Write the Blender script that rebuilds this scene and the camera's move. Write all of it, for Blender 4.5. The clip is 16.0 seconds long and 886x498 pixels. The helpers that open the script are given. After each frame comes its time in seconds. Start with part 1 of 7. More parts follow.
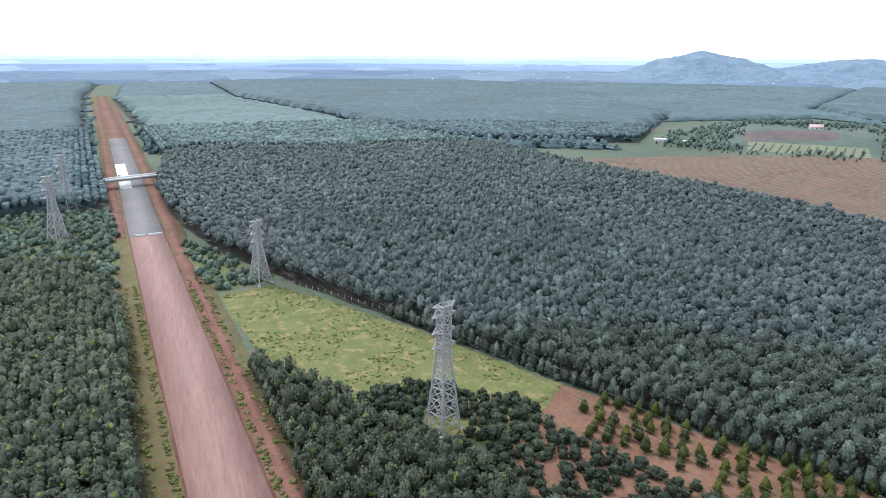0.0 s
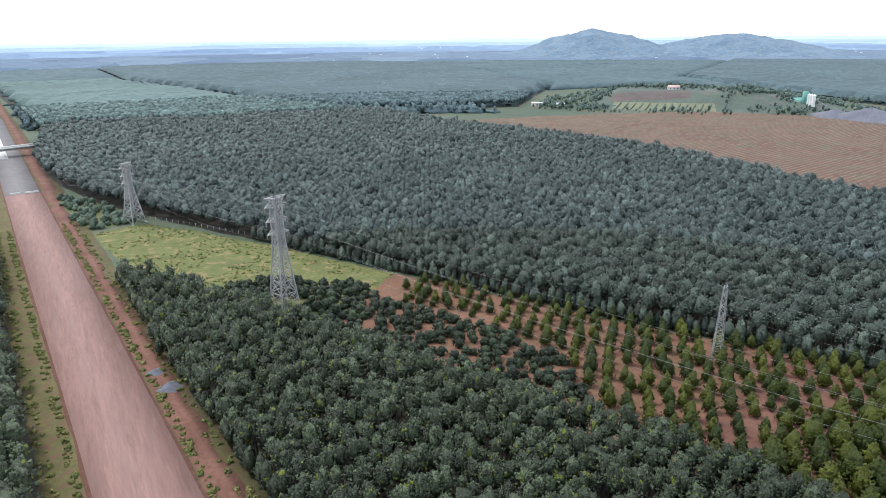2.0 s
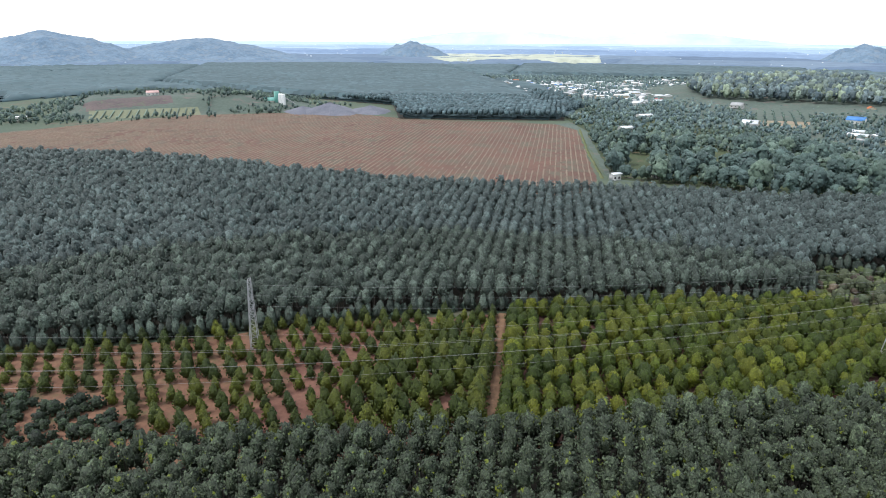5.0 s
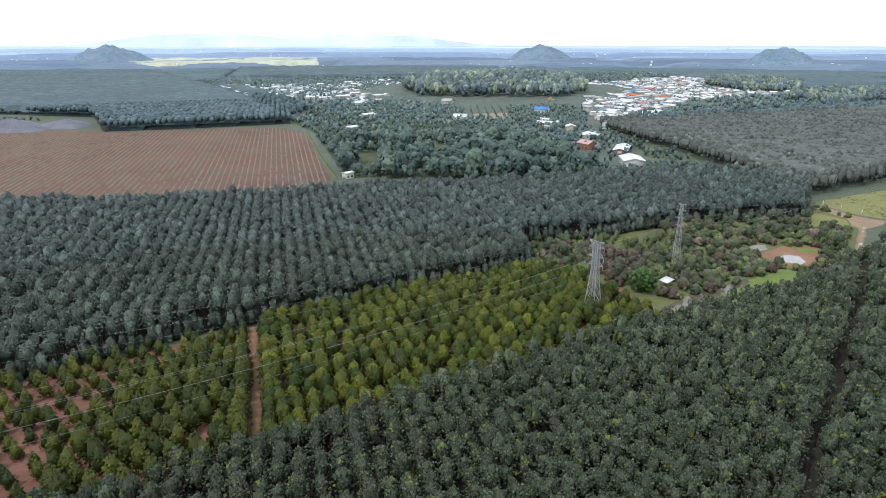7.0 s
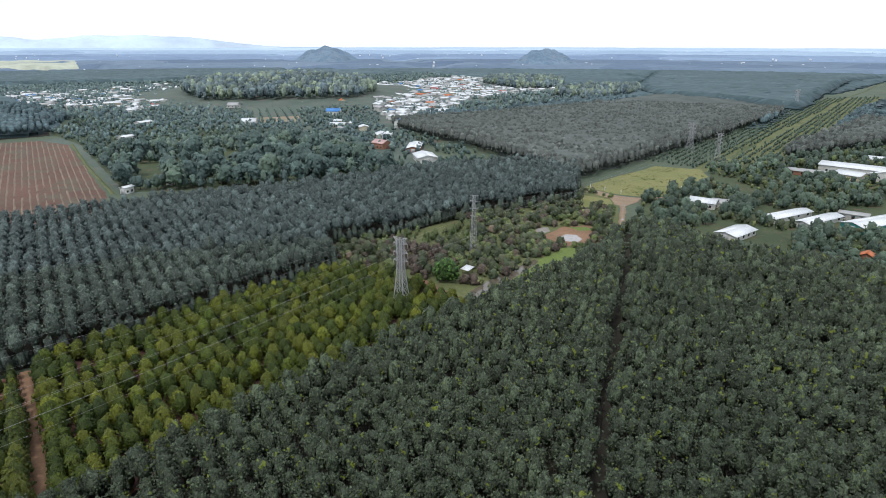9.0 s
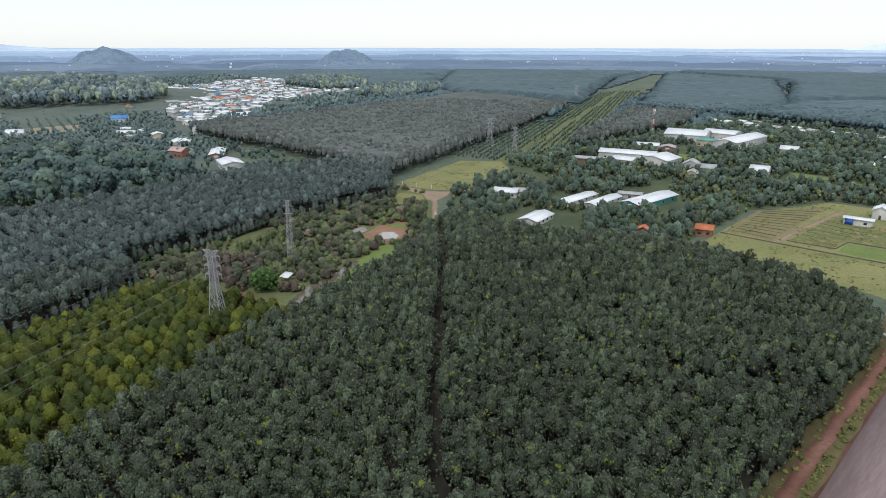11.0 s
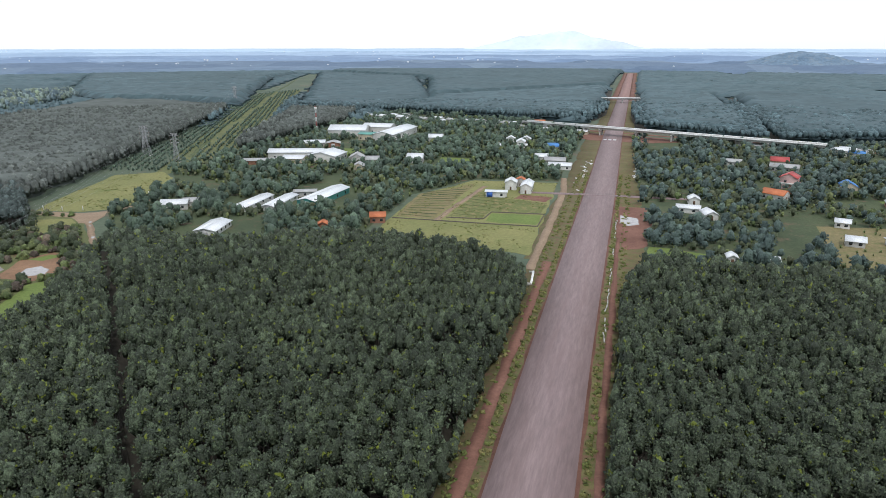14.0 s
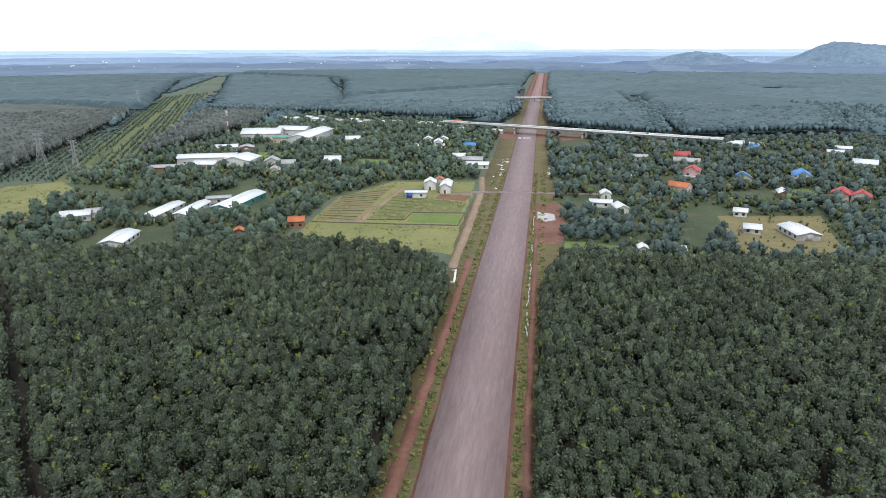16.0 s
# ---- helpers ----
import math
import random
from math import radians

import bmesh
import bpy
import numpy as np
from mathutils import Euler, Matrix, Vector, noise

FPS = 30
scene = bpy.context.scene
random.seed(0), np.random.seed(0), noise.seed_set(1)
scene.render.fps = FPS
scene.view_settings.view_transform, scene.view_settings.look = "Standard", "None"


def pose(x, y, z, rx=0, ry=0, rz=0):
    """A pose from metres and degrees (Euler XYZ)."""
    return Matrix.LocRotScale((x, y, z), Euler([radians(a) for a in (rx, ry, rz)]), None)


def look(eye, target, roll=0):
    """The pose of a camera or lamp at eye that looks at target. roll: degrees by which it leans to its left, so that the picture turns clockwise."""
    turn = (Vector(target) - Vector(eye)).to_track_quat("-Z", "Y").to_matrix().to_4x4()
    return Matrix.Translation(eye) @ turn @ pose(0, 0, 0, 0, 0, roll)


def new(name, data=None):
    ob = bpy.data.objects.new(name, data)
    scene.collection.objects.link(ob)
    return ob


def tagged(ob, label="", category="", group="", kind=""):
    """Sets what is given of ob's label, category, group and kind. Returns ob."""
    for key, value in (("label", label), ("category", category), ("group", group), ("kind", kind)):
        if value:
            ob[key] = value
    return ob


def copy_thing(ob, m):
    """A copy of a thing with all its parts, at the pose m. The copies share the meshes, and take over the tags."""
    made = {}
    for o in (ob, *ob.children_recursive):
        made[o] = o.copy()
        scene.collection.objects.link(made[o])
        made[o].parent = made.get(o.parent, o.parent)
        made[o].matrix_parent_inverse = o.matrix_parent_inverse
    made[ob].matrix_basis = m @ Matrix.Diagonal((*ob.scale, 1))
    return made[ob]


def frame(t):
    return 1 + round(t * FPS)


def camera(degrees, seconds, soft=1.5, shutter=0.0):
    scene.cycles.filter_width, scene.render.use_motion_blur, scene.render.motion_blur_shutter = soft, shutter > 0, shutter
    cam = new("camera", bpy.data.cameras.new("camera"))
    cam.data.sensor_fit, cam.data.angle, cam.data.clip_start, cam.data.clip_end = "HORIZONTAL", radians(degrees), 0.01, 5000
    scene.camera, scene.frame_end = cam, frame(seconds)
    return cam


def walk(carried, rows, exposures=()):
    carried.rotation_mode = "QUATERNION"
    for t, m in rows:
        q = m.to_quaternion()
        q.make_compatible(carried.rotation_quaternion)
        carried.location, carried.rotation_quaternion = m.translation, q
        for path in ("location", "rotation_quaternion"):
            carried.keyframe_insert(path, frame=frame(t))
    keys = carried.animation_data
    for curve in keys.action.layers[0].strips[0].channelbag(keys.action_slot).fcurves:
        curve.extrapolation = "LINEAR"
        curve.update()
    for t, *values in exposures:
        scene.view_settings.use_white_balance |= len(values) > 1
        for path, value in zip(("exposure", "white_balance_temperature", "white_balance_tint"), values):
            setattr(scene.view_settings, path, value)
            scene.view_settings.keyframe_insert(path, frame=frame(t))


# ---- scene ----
# Seconds, eye x, y, z, heading clockwise from north, tilt down, roll
PATH = [
    (0.00, 6.14, -49.04, 95.44, 204.06, 17.36, -0.36),
    (0.25, 5.12, -41.16, 91.67, 204.50, 17.79, -0.40),
    (0.50, 3.69, -33.18, 88.08, 204.94, 18.23, -0.43),
    (0.75, 1.91, -25.13, 84.63, 204.34, 18.29, -0.28),
    (1.00, 0.59, -16.90, 81.94, 203.73, 18.36, -0.12),
    (1.25, 0.29, -8.35, 80.96, 204.79, 18.31, 0.01),
    (1.50, 0.04, -1.11, 80.13, 205.86, 18.26, 0.15),
    (1.75, 0.00, 0.00, 80.00, 208.65, 18.40, 0.45),
    (2.00, 0.00, 0.00, 80.00, 211.56, 18.53, 0.63),
    (2.50, 0.00, 0.00, 80.00, 218.26, 18.56, 0.44),
    (3.00, 0.00, 0.00, 80.00, 225.84, 18.59, 0.35),
    (3.50, 0.00, 0.00, 80.00, 233.35, 18.57, 0.14),
    (4.00, 0.00, 0.00, 80.00, 240.72, 18.50, -0.05),
    (4.50, 0.00, 0.00, 80.00, 248.01, 18.42, -0.20),
    (5.00, 0.00, 0.00, 80.00, 255.15, 18.30, -0.33),
    (5.20, 0.00, 0.00, 80.00, 257.97, 18.26, -0.37),
    (7.30, 0.00, 0.00, 80.00, 282.19, 18.00, 0.05),
    (7.50, 0.00, 0.00, 80.00, 284.26, 17.97, 0.07),
    (8.00, 0.00, 0.00, 80.00, 288.94, 17.95, 0.01),
    (8.50, 0.00, 0.00, 80.00, 293.39, 17.93, -0.05),
    (11.00, 0.00, 0.00, 80.00, 314.26, 17.84, -0.09),
    (11.50, 0.00, 0.00, 80.00, 320.84, 17.86, -0.05),
    (12.00, 0.00, 0.00, 80.00, 327.12, 17.86, -0.09),
    (12.50, 0.00, 0.00, 80.00, 331.15, 17.85, -0.01),
    (13.00, 0.00, 0.00, 80.00, 335.22, 17.85, 0.00),
    (13.50, 0.00, 0.00, 80.00, 339.35, 17.82, 0.06),
    (14.00, 0.00, 0.00, 80.00, 343.40, 17.80, 0.03),
    (14.50, 0.00, 0.00, 80.00, 346.85, 17.78, 0.07),
    (15.00, 0.00, 0.00, 80.00, 348.14, 17.76, 0.14),
    (15.50, 0.00, 0.00, 80.00, 349.43, 17.75, 0.09),
    (16.00, 0.00, 0.00, 80.00, 350.75, 17.73, 0.13),
]
cam = camera(69.62, 16.0, soft=0.5)


def heading(x, y, z, head, tilt, roll):
    a = radians(head)
    aim = (x + math.sin(a), y + math.cos(a), z - math.tan(radians(tilt)))
    return look((x, y, z), aim, -roll)


EXPOSURE = [(0.0, 0.48, 6150, 10), (2.0, 0.34, 6320, 10), (5.0, 0.28, 6380, 10), (8.0, -0.01, 6380, 10), (11.5, -0.23, 6400, 10), (14.0, -0.12, 6400, 10), (16.0, 0.06, 6360, 10)]
walk(cam, [(t, heading(*row)) for t, *row in PATH], EXPOSURE)

# Overcast daylight: a pale sky and a weak, wide sun
world = bpy.data.worlds.new("overcast_sky")
scene.world = world
world.use_nodes = True
wn, wl = world.node_tree.nodes, world.node_tree.links
wn.clear()
sky = wn.new("ShaderNodeTexSky")
sky.sky_type, sky.sun_disc = "NISHITA", False
sky.sun_elevation, sky.sun_rotation = radians(58), radians(150)
sky.dust_density, sky.altitude = 0.6, 100
sky_bg = wn.new("ShaderNodeBackground")
sky_bg.inputs["Strength"].default_value = 0.05
cloud_bg = wn.new("ShaderNodeBackground")
cloud_bg.inputs["Color"].default_value = (0.93, 0.97, 1.0, 1)
cloud_bg.inputs["Strength"].default_value = 0.90
sky_sum = wn.new("ShaderNodeAddShader")
sky_out = wn.new("ShaderNodeOutputWorld")
wl.new(sky.outputs["Color"], sky_bg.inputs["Color"])
wl.new(sky_bg.outputs[0], sky_sum.inputs[0])
wl.new(cloud_bg.outputs[0], sky_sum.inputs[1])
wl.new(sky_sum.outputs[0], sky_out.inputs["Surface"])

sun = new("sun", bpy.data.lights.new("sun", "SUN"))
sun.data.energy, sun.data.angle, sun.data.color = 1.75, radians(10), (1.0, 0.96, 0.9)
sun_az, sun_el = radians(150), radians(58)
sun.matrix_world = look((0, 0, 300), (-math.sin(sun_az) * math.cos(sun_el), -math.cos(sun_az) * math.cos(sun_el), 300 - math.sin(sun_el)))

# ---- materials ----


def shade(name, rough=0.8, metal=0.0, spec=0.4):
    m = bpy.data.materials.new(name)
    m.use_nodes = True
    n, l = m.node_tree.nodes, m.node_tree.links
    b = n["Principled BSDF"]
    b.inputs["Roughness"].default_value = rough
    b.inputs["Metallic"].default_value = metal
    b.inputs["Specular IOR Level"].default_value = spec
    return m, n, l, b


def ramp(n, *stops):
    r = n.new("ShaderNodeValToRGB")
    e = r.color_ramp.elements
    while len(e) < len(stops):
        e.new(0.5)
    for el, (p, c) in zip(e, stops):
        el.position, el.color = p, (*c, 1)
    return r


def noise_tex(n, l, coords, scale, detail=4, rough=0.6):
    t = n.new("ShaderNodeTexNoise")
    t.inputs["Scale"].default_value = scale
    t.inputs["Detail"].default_value = detail
    t.inputs["Roughness"].default_value = rough
    l.new(coords, t.inputs["Vector"])
    return t


def mixed(n, l, a, b, fac, mode="MIX"):
    x = n.new("ShaderNodeMix")
    x.data_type, x.blend_type = "RGBA", mode
    for sock, v in ((x.inputs["A"], a), (x.inputs["B"], b), (x.inputs["Factor"], fac)):
        if hasattr(v, "links"):
            l.new(v, sock)
        elif isinstance(v, tuple):
            sock.default_value = (*v, 1)
        else:
            sock.default_value = v
    return x.outputs["Result"]


def surface(name, dark, light, big=0.05, fine=1.5, rough=0.85, bump=0.3, stain=None, stain_at=(0.55, 0.7), metal=0.0, spec=0.4, along=1.0):
    """A plain surface: two colours over two scales of noise, stains with their own shape, fine relief."""
    m, n, l, b = shade(name, rough, metal, spec)
    co = n.new("ShaderNodeTexCoord").outputs["Object"]
    if along != 1.0:
        mp = n.new("ShaderNodeMapping")
        mp.inputs["Scale"].default_value = (1, along, 1)
        l.new(co, mp.inputs["Vector"])
        co = mp.outputs["Vector"]
    wide = noise_tex(n, l, co, big, 5)
    grain = noise_tex(n, l, co, fine, 6, 0.7)
    r = ramp(n, (0.3, dark), (0.7, light))
    l.new(wide.outputs["Fac"], r.inputs["Fac"])
    g = ramp(n, (0.25, (0.7, 0.7, 0.7)), (0.75, (1.25, 1.25, 1.25)))
    l.new(grain.outputs["Fac"], g.inputs["Fac"])
    col = mixed(n, l, r.outputs["Color"], g.outputs["Color"], 1.0, "MULTIPLY")
    if stain:
        s = noise_tex(n, l, co, big * 2.7, 7, 0.65)
        k = ramp(n, (stain_at[0], (0, 0, 0)), (stain_at[1], (1, 1, 1)))
        l.new(s.outputs["Fac"], k.inputs["Fac"])
        col = mixed(n, l, col, stain, k.outputs["Color"])
    l.new(col, b.inputs["Base Color"])
    if bump:
        bp = n.new("ShaderNodeBump")
        bp.inputs["Strength"].default_value = bump
        bp.inputs["Distance"].default_value = 0.15
        l.new(grain.outputs["Fac"], bp.inputs["Height"])
        l.new(bp.outputs["Normal"], b.inputs["Normal"])
    return m


def foliage(name, low, mid, high, rough=0.5, patch=0.02, young=None, spec=0.5, island=True, vivid=1.0):
    """Leaves: each tree has its own tint, each leaf its own shade, with wide patches over a stand."""
    m, n, l, b = shade(name, rough, 0, spec)
    at = n.new("ShaderNodeAttribute")
    at.attribute_name = "tint"
    oi = n.new("ShaderNodeObjectInfo")
    add = n.new("ShaderNodeMath")
    add.operation = "ADD"
    l.new(at.outputs["Fac"], add.inputs[0])
    l.new(oi.outputs["Random"], add.inputs[1])
    fr = n.new("ShaderNodeMath")
    fr.operation = "FRACT"
    l.new(add.outputs[0], fr.inputs[0])
    stops = [(0.0, low), (0.5, mid), (0.9, high)]
    r = ramp(n, *stops)
    l.new(fr.outputs[0], r.inputs["Fac"])
    geo = n.new("ShaderNodeNewGeometry")
    lo, hi = 1 - 0.5 * vivid, 1 + 1.0 * vivid
    isl = ramp(n, (0.0, (lo, lo * 1.03, lo)), (0.55, (0.85, 0.86, 0.85)), (1.0, (hi, hi, hi * 0.98)))
    if island:
        l.new(geo.outputs["Random Per Island"], isl.inputs["Fac"])
    else:
        crown = noise_tex(n, l, geo.outputs["Position"], 0.2, 4, 0.7)
        l.new(crown.outputs["Fac"], isl.inputs["Fac"])
    col = mixed(n, l, r.outputs["Color"], isl.outputs["Color"], 1.0, "MULTIPLY")
    if island:
        leaf = noise_tex(n, l, geo.outputs["Position"], 3.0, 2, 0.6)
        deep, lit = 1 - 0.35 * vivid, 1 + 0.45 * vivid
        lr = ramp(n, (0.41, (deep, deep, deep)), (0.5, (0.9, 0.9, 0.9)), (0.6, (lit, lit, lit)))
        l.new(leaf.outputs["Fac"], lr.inputs["Fac"])
        col = mixed(n, l, col, lr.outputs["Color"], 1.0, "MULTIPLY")
        clump = noise_tex(n, l, geo.outputs["Position"], 0.75, 2, 0.6)
        soft_ = 0.65 + 0.35 * deep
        cr = ramp(n, (0.38, (soft_, soft_, soft_)), (0.62, (2 - soft_, 2 - soft_, 2 - soft_)))
        l.new(clump.outputs["Fac"], cr.inputs["Fac"])
        col = mixed(n, l, col, cr.outputs["Color"], 1.0, "MULTIPLY")
        bp = n.new("ShaderNodeBump")
        bp.inputs["Strength"].default_value = 0.9
        bp.inputs["Distance"].default_value = 0.5
        l.new(leaf.outputs["Fac"], bp.inputs["Height"])
        l.new(bp.outputs["Normal"], b.inputs["Normal"])
    w = noise_tex(n, l, geo.outputs["Position"], patch, 3)
    wr = ramp(n, (0.3, (0.82, 0.84, 0.82)), (0.7, (1.18, 1.16, 1.14)))
    l.new(w.outputs["Fac"], wr.inputs["Fac"])
    col = mixed(n, l, col, wr.outputs["Color"], 1.0, "MULTIPLY")
    if young:
        yn = noise_tex(n, l, geo.outputs["Position"], 0.55, 1)
        yr = ramp(n, (0.665, (0, 0, 0)), (0.71, (0.85, 0.85, 0.85)))
        l.new(yn.outputs["Fac"], yr.inputs["Fac"])
        col = mixed(n, l, col, young, yr.outputs["Color"])
    l.new(col, b.inputs["Base Color"])
    return m


def mosaic(name, dark, light, size, rough=0.95):
    """Far country: a patchwork of stands and fields with wooded grain."""
    m, n, l, b = shade(name, rough, 0, 0.2)
    co = n.new("ShaderNodeTexCoord").outputs["Object"]
    v = n.new("ShaderNodeTexVoronoi")
    v.inputs["Scale"].default_value = 1.0 / size
    v.inputs["Randomness"].default_value = 0.8
    l.new(co, v.inputs["Vector"])
    sep = n.new("ShaderNodeSeparateColor")
    l.new(v.outputs["Color"], sep.inputs[0])
    r = ramp(n, (0.0, dark), (0.7, tuple(0.5 * (a + c) for a, c in zip(dark, light))), (1.0, light))
    l.new(sep.outputs[0], r.inputs["Fac"])
    g = noise_tex(n, l, co, 0.03, 5, 0.7)
    gr = ramp(n, (0.3, (0.85, 0.86, 0.87)), (0.7, (1.12, 1.12, 1.12)))
    l.new(g.outputs["Fac"], gr.inputs["Fac"])
    l.new(mixed(n, l, r.outputs["Color"], gr.outputs["Color"], 1.0, "MULTIPLY"), b.inputs["Base Color"])
    return m


M = {}
M["ground"] = surface("mixed_ground", (0.06, 0.09, 0.06), (0.11, 0.135, 0.085), 0.01, 0.4, stain=(0.15, 0.11, 0.08))
# Litter colour taken near black for the shade under the crowns
M["litter"] = surface("litter_shade_dark", (0.022, 0.02, 0.015), (0.042, 0.036, 0.026), 0.05, 1.2)
M["road"] = surface("laterite_gravel_road", (0.225, 0.165, 0.167), (0.265, 0.195, 0.193), 0.14, 1.3, 0.75, 0.1, stain=(0.215, 0.15, 0.148), stain_at=(0.48, 0.75), along=0.11)
M["road_grey"] = surface("grey_gravel_road", (0.16, 0.15, 0.155), (0.23, 0.21, 0.21), 0.03, 0.8, 0.8, 0.1)
M["laterite"] = surface("red_laterite_earth", (0.135, 0.062, 0.044), (0.23, 0.115, 0.085), 0.06, 0.9, 0.95, 0.5)
M["verge"] = surface("grassy_verge", (0.105, 0.11, 0.042), (0.185, 0.16, 0.07), 0.15, 1.1, 0.95, 0.6, stain=(0.175, 0.098, 0.066), stain_at=(0.49, 0.62))
M["meadow"] = surface("yellow_green_meadow", (0.108, 0.126, 0.0405), (0.1575, 0.171, 0.0585), 0.09, 0.9, 0.95, 0.8, stain=(0.243, 0.1935, 0.09), stain_at=(0.52, 0.62))
M["pasture"] = surface("dry_pasture", (0.17, 0.18, 0.065), (0.24, 0.23, 0.09), 0.03, 0.7, 0.95, 0.5, stain=(0.13, 0.16, 0.05), stain_at=(0.55, 0.7))
M["orchard_earth"] = surface("orange_orchard_earth", (0.165, 0.083, 0.053), (0.235, 0.125, 0.082), 0.06, 0.8, 0.95, 0.5, stain=(0.10, 0.095, 0.045), stain_at=(0.52, 0.7))
M["plough"] = surface("ploughed_earth", (0.115, 0.062, 0.047), (0.165, 0.088, 0.064), 0.02, 0.5, 0.95, 0.5, stain=(0.115, 0.098, 0.070), stain_at=(0.46, 0.62))
M["rubber"] = foliage("rubber_leaves", (0.047, 0.0635, 0.0385), (0.053, 0.0705, 0.0420), (0.060, 0.080, 0.0475), 0.5, 0.015, (0.17, 0.21, 0.02), 0.35, True, 0.9)
# Far part of the broad stand: haze painted into its leaf colour
M["rubber_hazed"] = foliage("haze_pale_rubber_leaves", (0.062, 0.0855, 0.0837), (0.0695, 0.095, 0.09342), (0.077, 0.106, 0.1042), 0.5, 0.012, None, 0.4, True, 0.75)
M["bark"] = surface("grey_bark", (0.075, 0.065, 0.055), (0.14, 0.12, 0.10), 0.5, 6, 0.9, 0.6)
# Distance haze is mixed into these leaf colours as extra blue and paleness
M["far_woods"] = foliage("far_hazed_rubber_leaves", (0.067, 0.1034, 0.118), (0.084, 0.1293, 0.148), (0.103, 0.1591, 0.182), 0.6, 0.006, None, 0.3, True, 0.5)
M["far_woods_roof"] = foliage("far_hazed_rubber_leaves_closed", (0.067, 0.1034, 0.118), (0.084, 0.1293, 0.148), (0.103, 0.1591, 0.182), 0.7, 0.006, None, 0.2, False, 0.22)
M["light_woods"] = foliage("light_hazed_rubber_leaves", (0.084, 0.128, 0.1272), (0.105, 0.16, 0.159), (0.1313, 0.2, 0.1961), 0.6, 0.006, None, 0.3, True, 0.6)
M["light_woods_roof"] = foliage("light_hazed_rubber_leaves_closed", (0.084, 0.128, 0.1272), (0.105, 0.16, 0.159), (0.1313, 0.2, 0.1961), 0.7, 0.006, None, 0.2, False, 0.4)
M["brown_woods"] = foliage("greyish_hazed_rubber_leaves", (0.0774, 0.08858, 0.08284), (0.09632, 0.1101, 0.1031), (0.1204, 0.1376, 0.129), 0.6, 0.006, None, 0.3, True, 0.5)
M["brown_woods_roof"] = foliage("greyish_hazed_rubber_leaves_closed", (0.0774, 0.08858, 0.08284), (0.09632, 0.1101, 0.1031), (0.1204, 0.1376, 0.129), 0.7, 0.006, None, 0.2, False, 0.4)
# Haze painted into base colours: bluer and paler the farther the land
M["plain_near"] = mosaic("haze_tinted_near_plain", (0.12, 0.17, 0.2467), (0.19, 0.25, 0.3202), 230)
M["plain_mid"] = mosaic("haze_tinted_mid_plain", (0.18, 0.255, 0.378), (0.27, 0.36, 0.4935), 320)
M["plain_hazy"] = mosaic("haze_tinted_far_plain", (0.29, 0.39, 0.53), (0.40, 0.51, 0.64), 380)
M["plain_far"] = mosaic("haze_tinted_edge_plain", (0.40, 0.52, 0.66), (0.52, 0.64, 0.76), 420)
M["hill"] = surface("haze_tinted_wooded_hill", (0.115, 0.18, 0.255), (0.19, 0.265, 0.345), 0.018, 0.09, 0.95, 1.0, stain=(0.21, 0.25, 0.29), stain_at=(0.52, 0.66))
M["haze_hill"] = surface("haze_tinted_ridge", (0.54, 0.645, 0.77), (0.57, 0.675, 0.79), 0.0006, 0.002, 1.0, 0)
M["durian"] = foliage("olive_orchard_leaves", (0.032, 0.053, 0.0056), (0.063, 0.085, 0.0074), (0.112, 0.124, 0.0102), 0.5, 0.03, None, 0.3, vivid=0.55)
M["conifer"] = foliage("young_orchard_leaves", (0.029, 0.047, 0.0075), (0.053, 0.072, 0.0088), (0.090, 0.104, 0.0115), 0.5, 0.03, None, 0.3, vivid=0.5)
M["citrus"] = foliage("dark_bush_leaves", (0.018, 0.030, 0.016), (0.025, 0.040, 0.020), (0.034, 0.050, 0.026), 0.45, 0.05, None, 0.3)
# Broadleaf and dense wood leaves hold some added blue for distance haze
M["broadleaf"] = foliage("broadleaf_leaves", (0.0598, 0.0897, 0.06955), (0.0805, 0.1207, 0.09145), (0.115, 0.1667, 0.1185), 0.5, 0.02, None, 0.3, True, 0.4)
M["scrub"] = foliage("scrub_leaves", (0.06, 0.08, 0.045), (0.08, 0.1, 0.056), (0.11, 0.12, 0.07), 0.6, 0.03, None, 0.3, vivid=0.35)
M["deepwood"] = foliage("dense_wood_leaves", (0.0575, 0.0874, 0.08372), (0.07705, 0.115, 0.1069), (0.1058, 0.1541, 0.134), 0.5, 0.01, None, 0.3, True, 0.4)
M["grass"] = surface("lush_grass", (0.11, 0.16, 0.04), (0.16, 0.21, 0.055), 0.06, 0.9, 0.95, 0.5)
M["crop"] = surface("dry_crop_row_plants", (0.18, 0.135, 0.10), (0.25, 0.19, 0.14), 0.05, 0.6, 0.95, 0.5)
M["steel"] = surface("galvanised_steel", (0.36, 0.36, 0.37), (0.47, 0.47, 0.485), 0.8, 9, 0.5, 0.1, metal=0.3)
M["wire"] = surface("aluminium_cable", (0.30, 0.30, 0.31), (0.40, 0.40, 0.41), 0.5, 9, 0.5, 0, metal=0.5)
M["glass_insulator"] = surface("porcelain_insulator", (0.30, 0.24, 0.20), (0.40, 0.34, 0.30), 2, 9, 0.3, 0)
M["concrete"] = surface("pale_concrete", (0.42, 0.41, 0.39), (0.55, 0.54, 0.51), 0.12, 2, 0.85, 0.2, stain=(0.30, 0.28, 0.25), stain_at=(0.55, 0.75))
M["white_wall"] = surface("white_rendered_wall", (0.58, 0.57, 0.54), (0.72, 0.71, 0.68), 0.2, 3, 0.85, 0.1, stain=(0.45, 0.42, 0.38), stain_at=(0.6, 0.8))
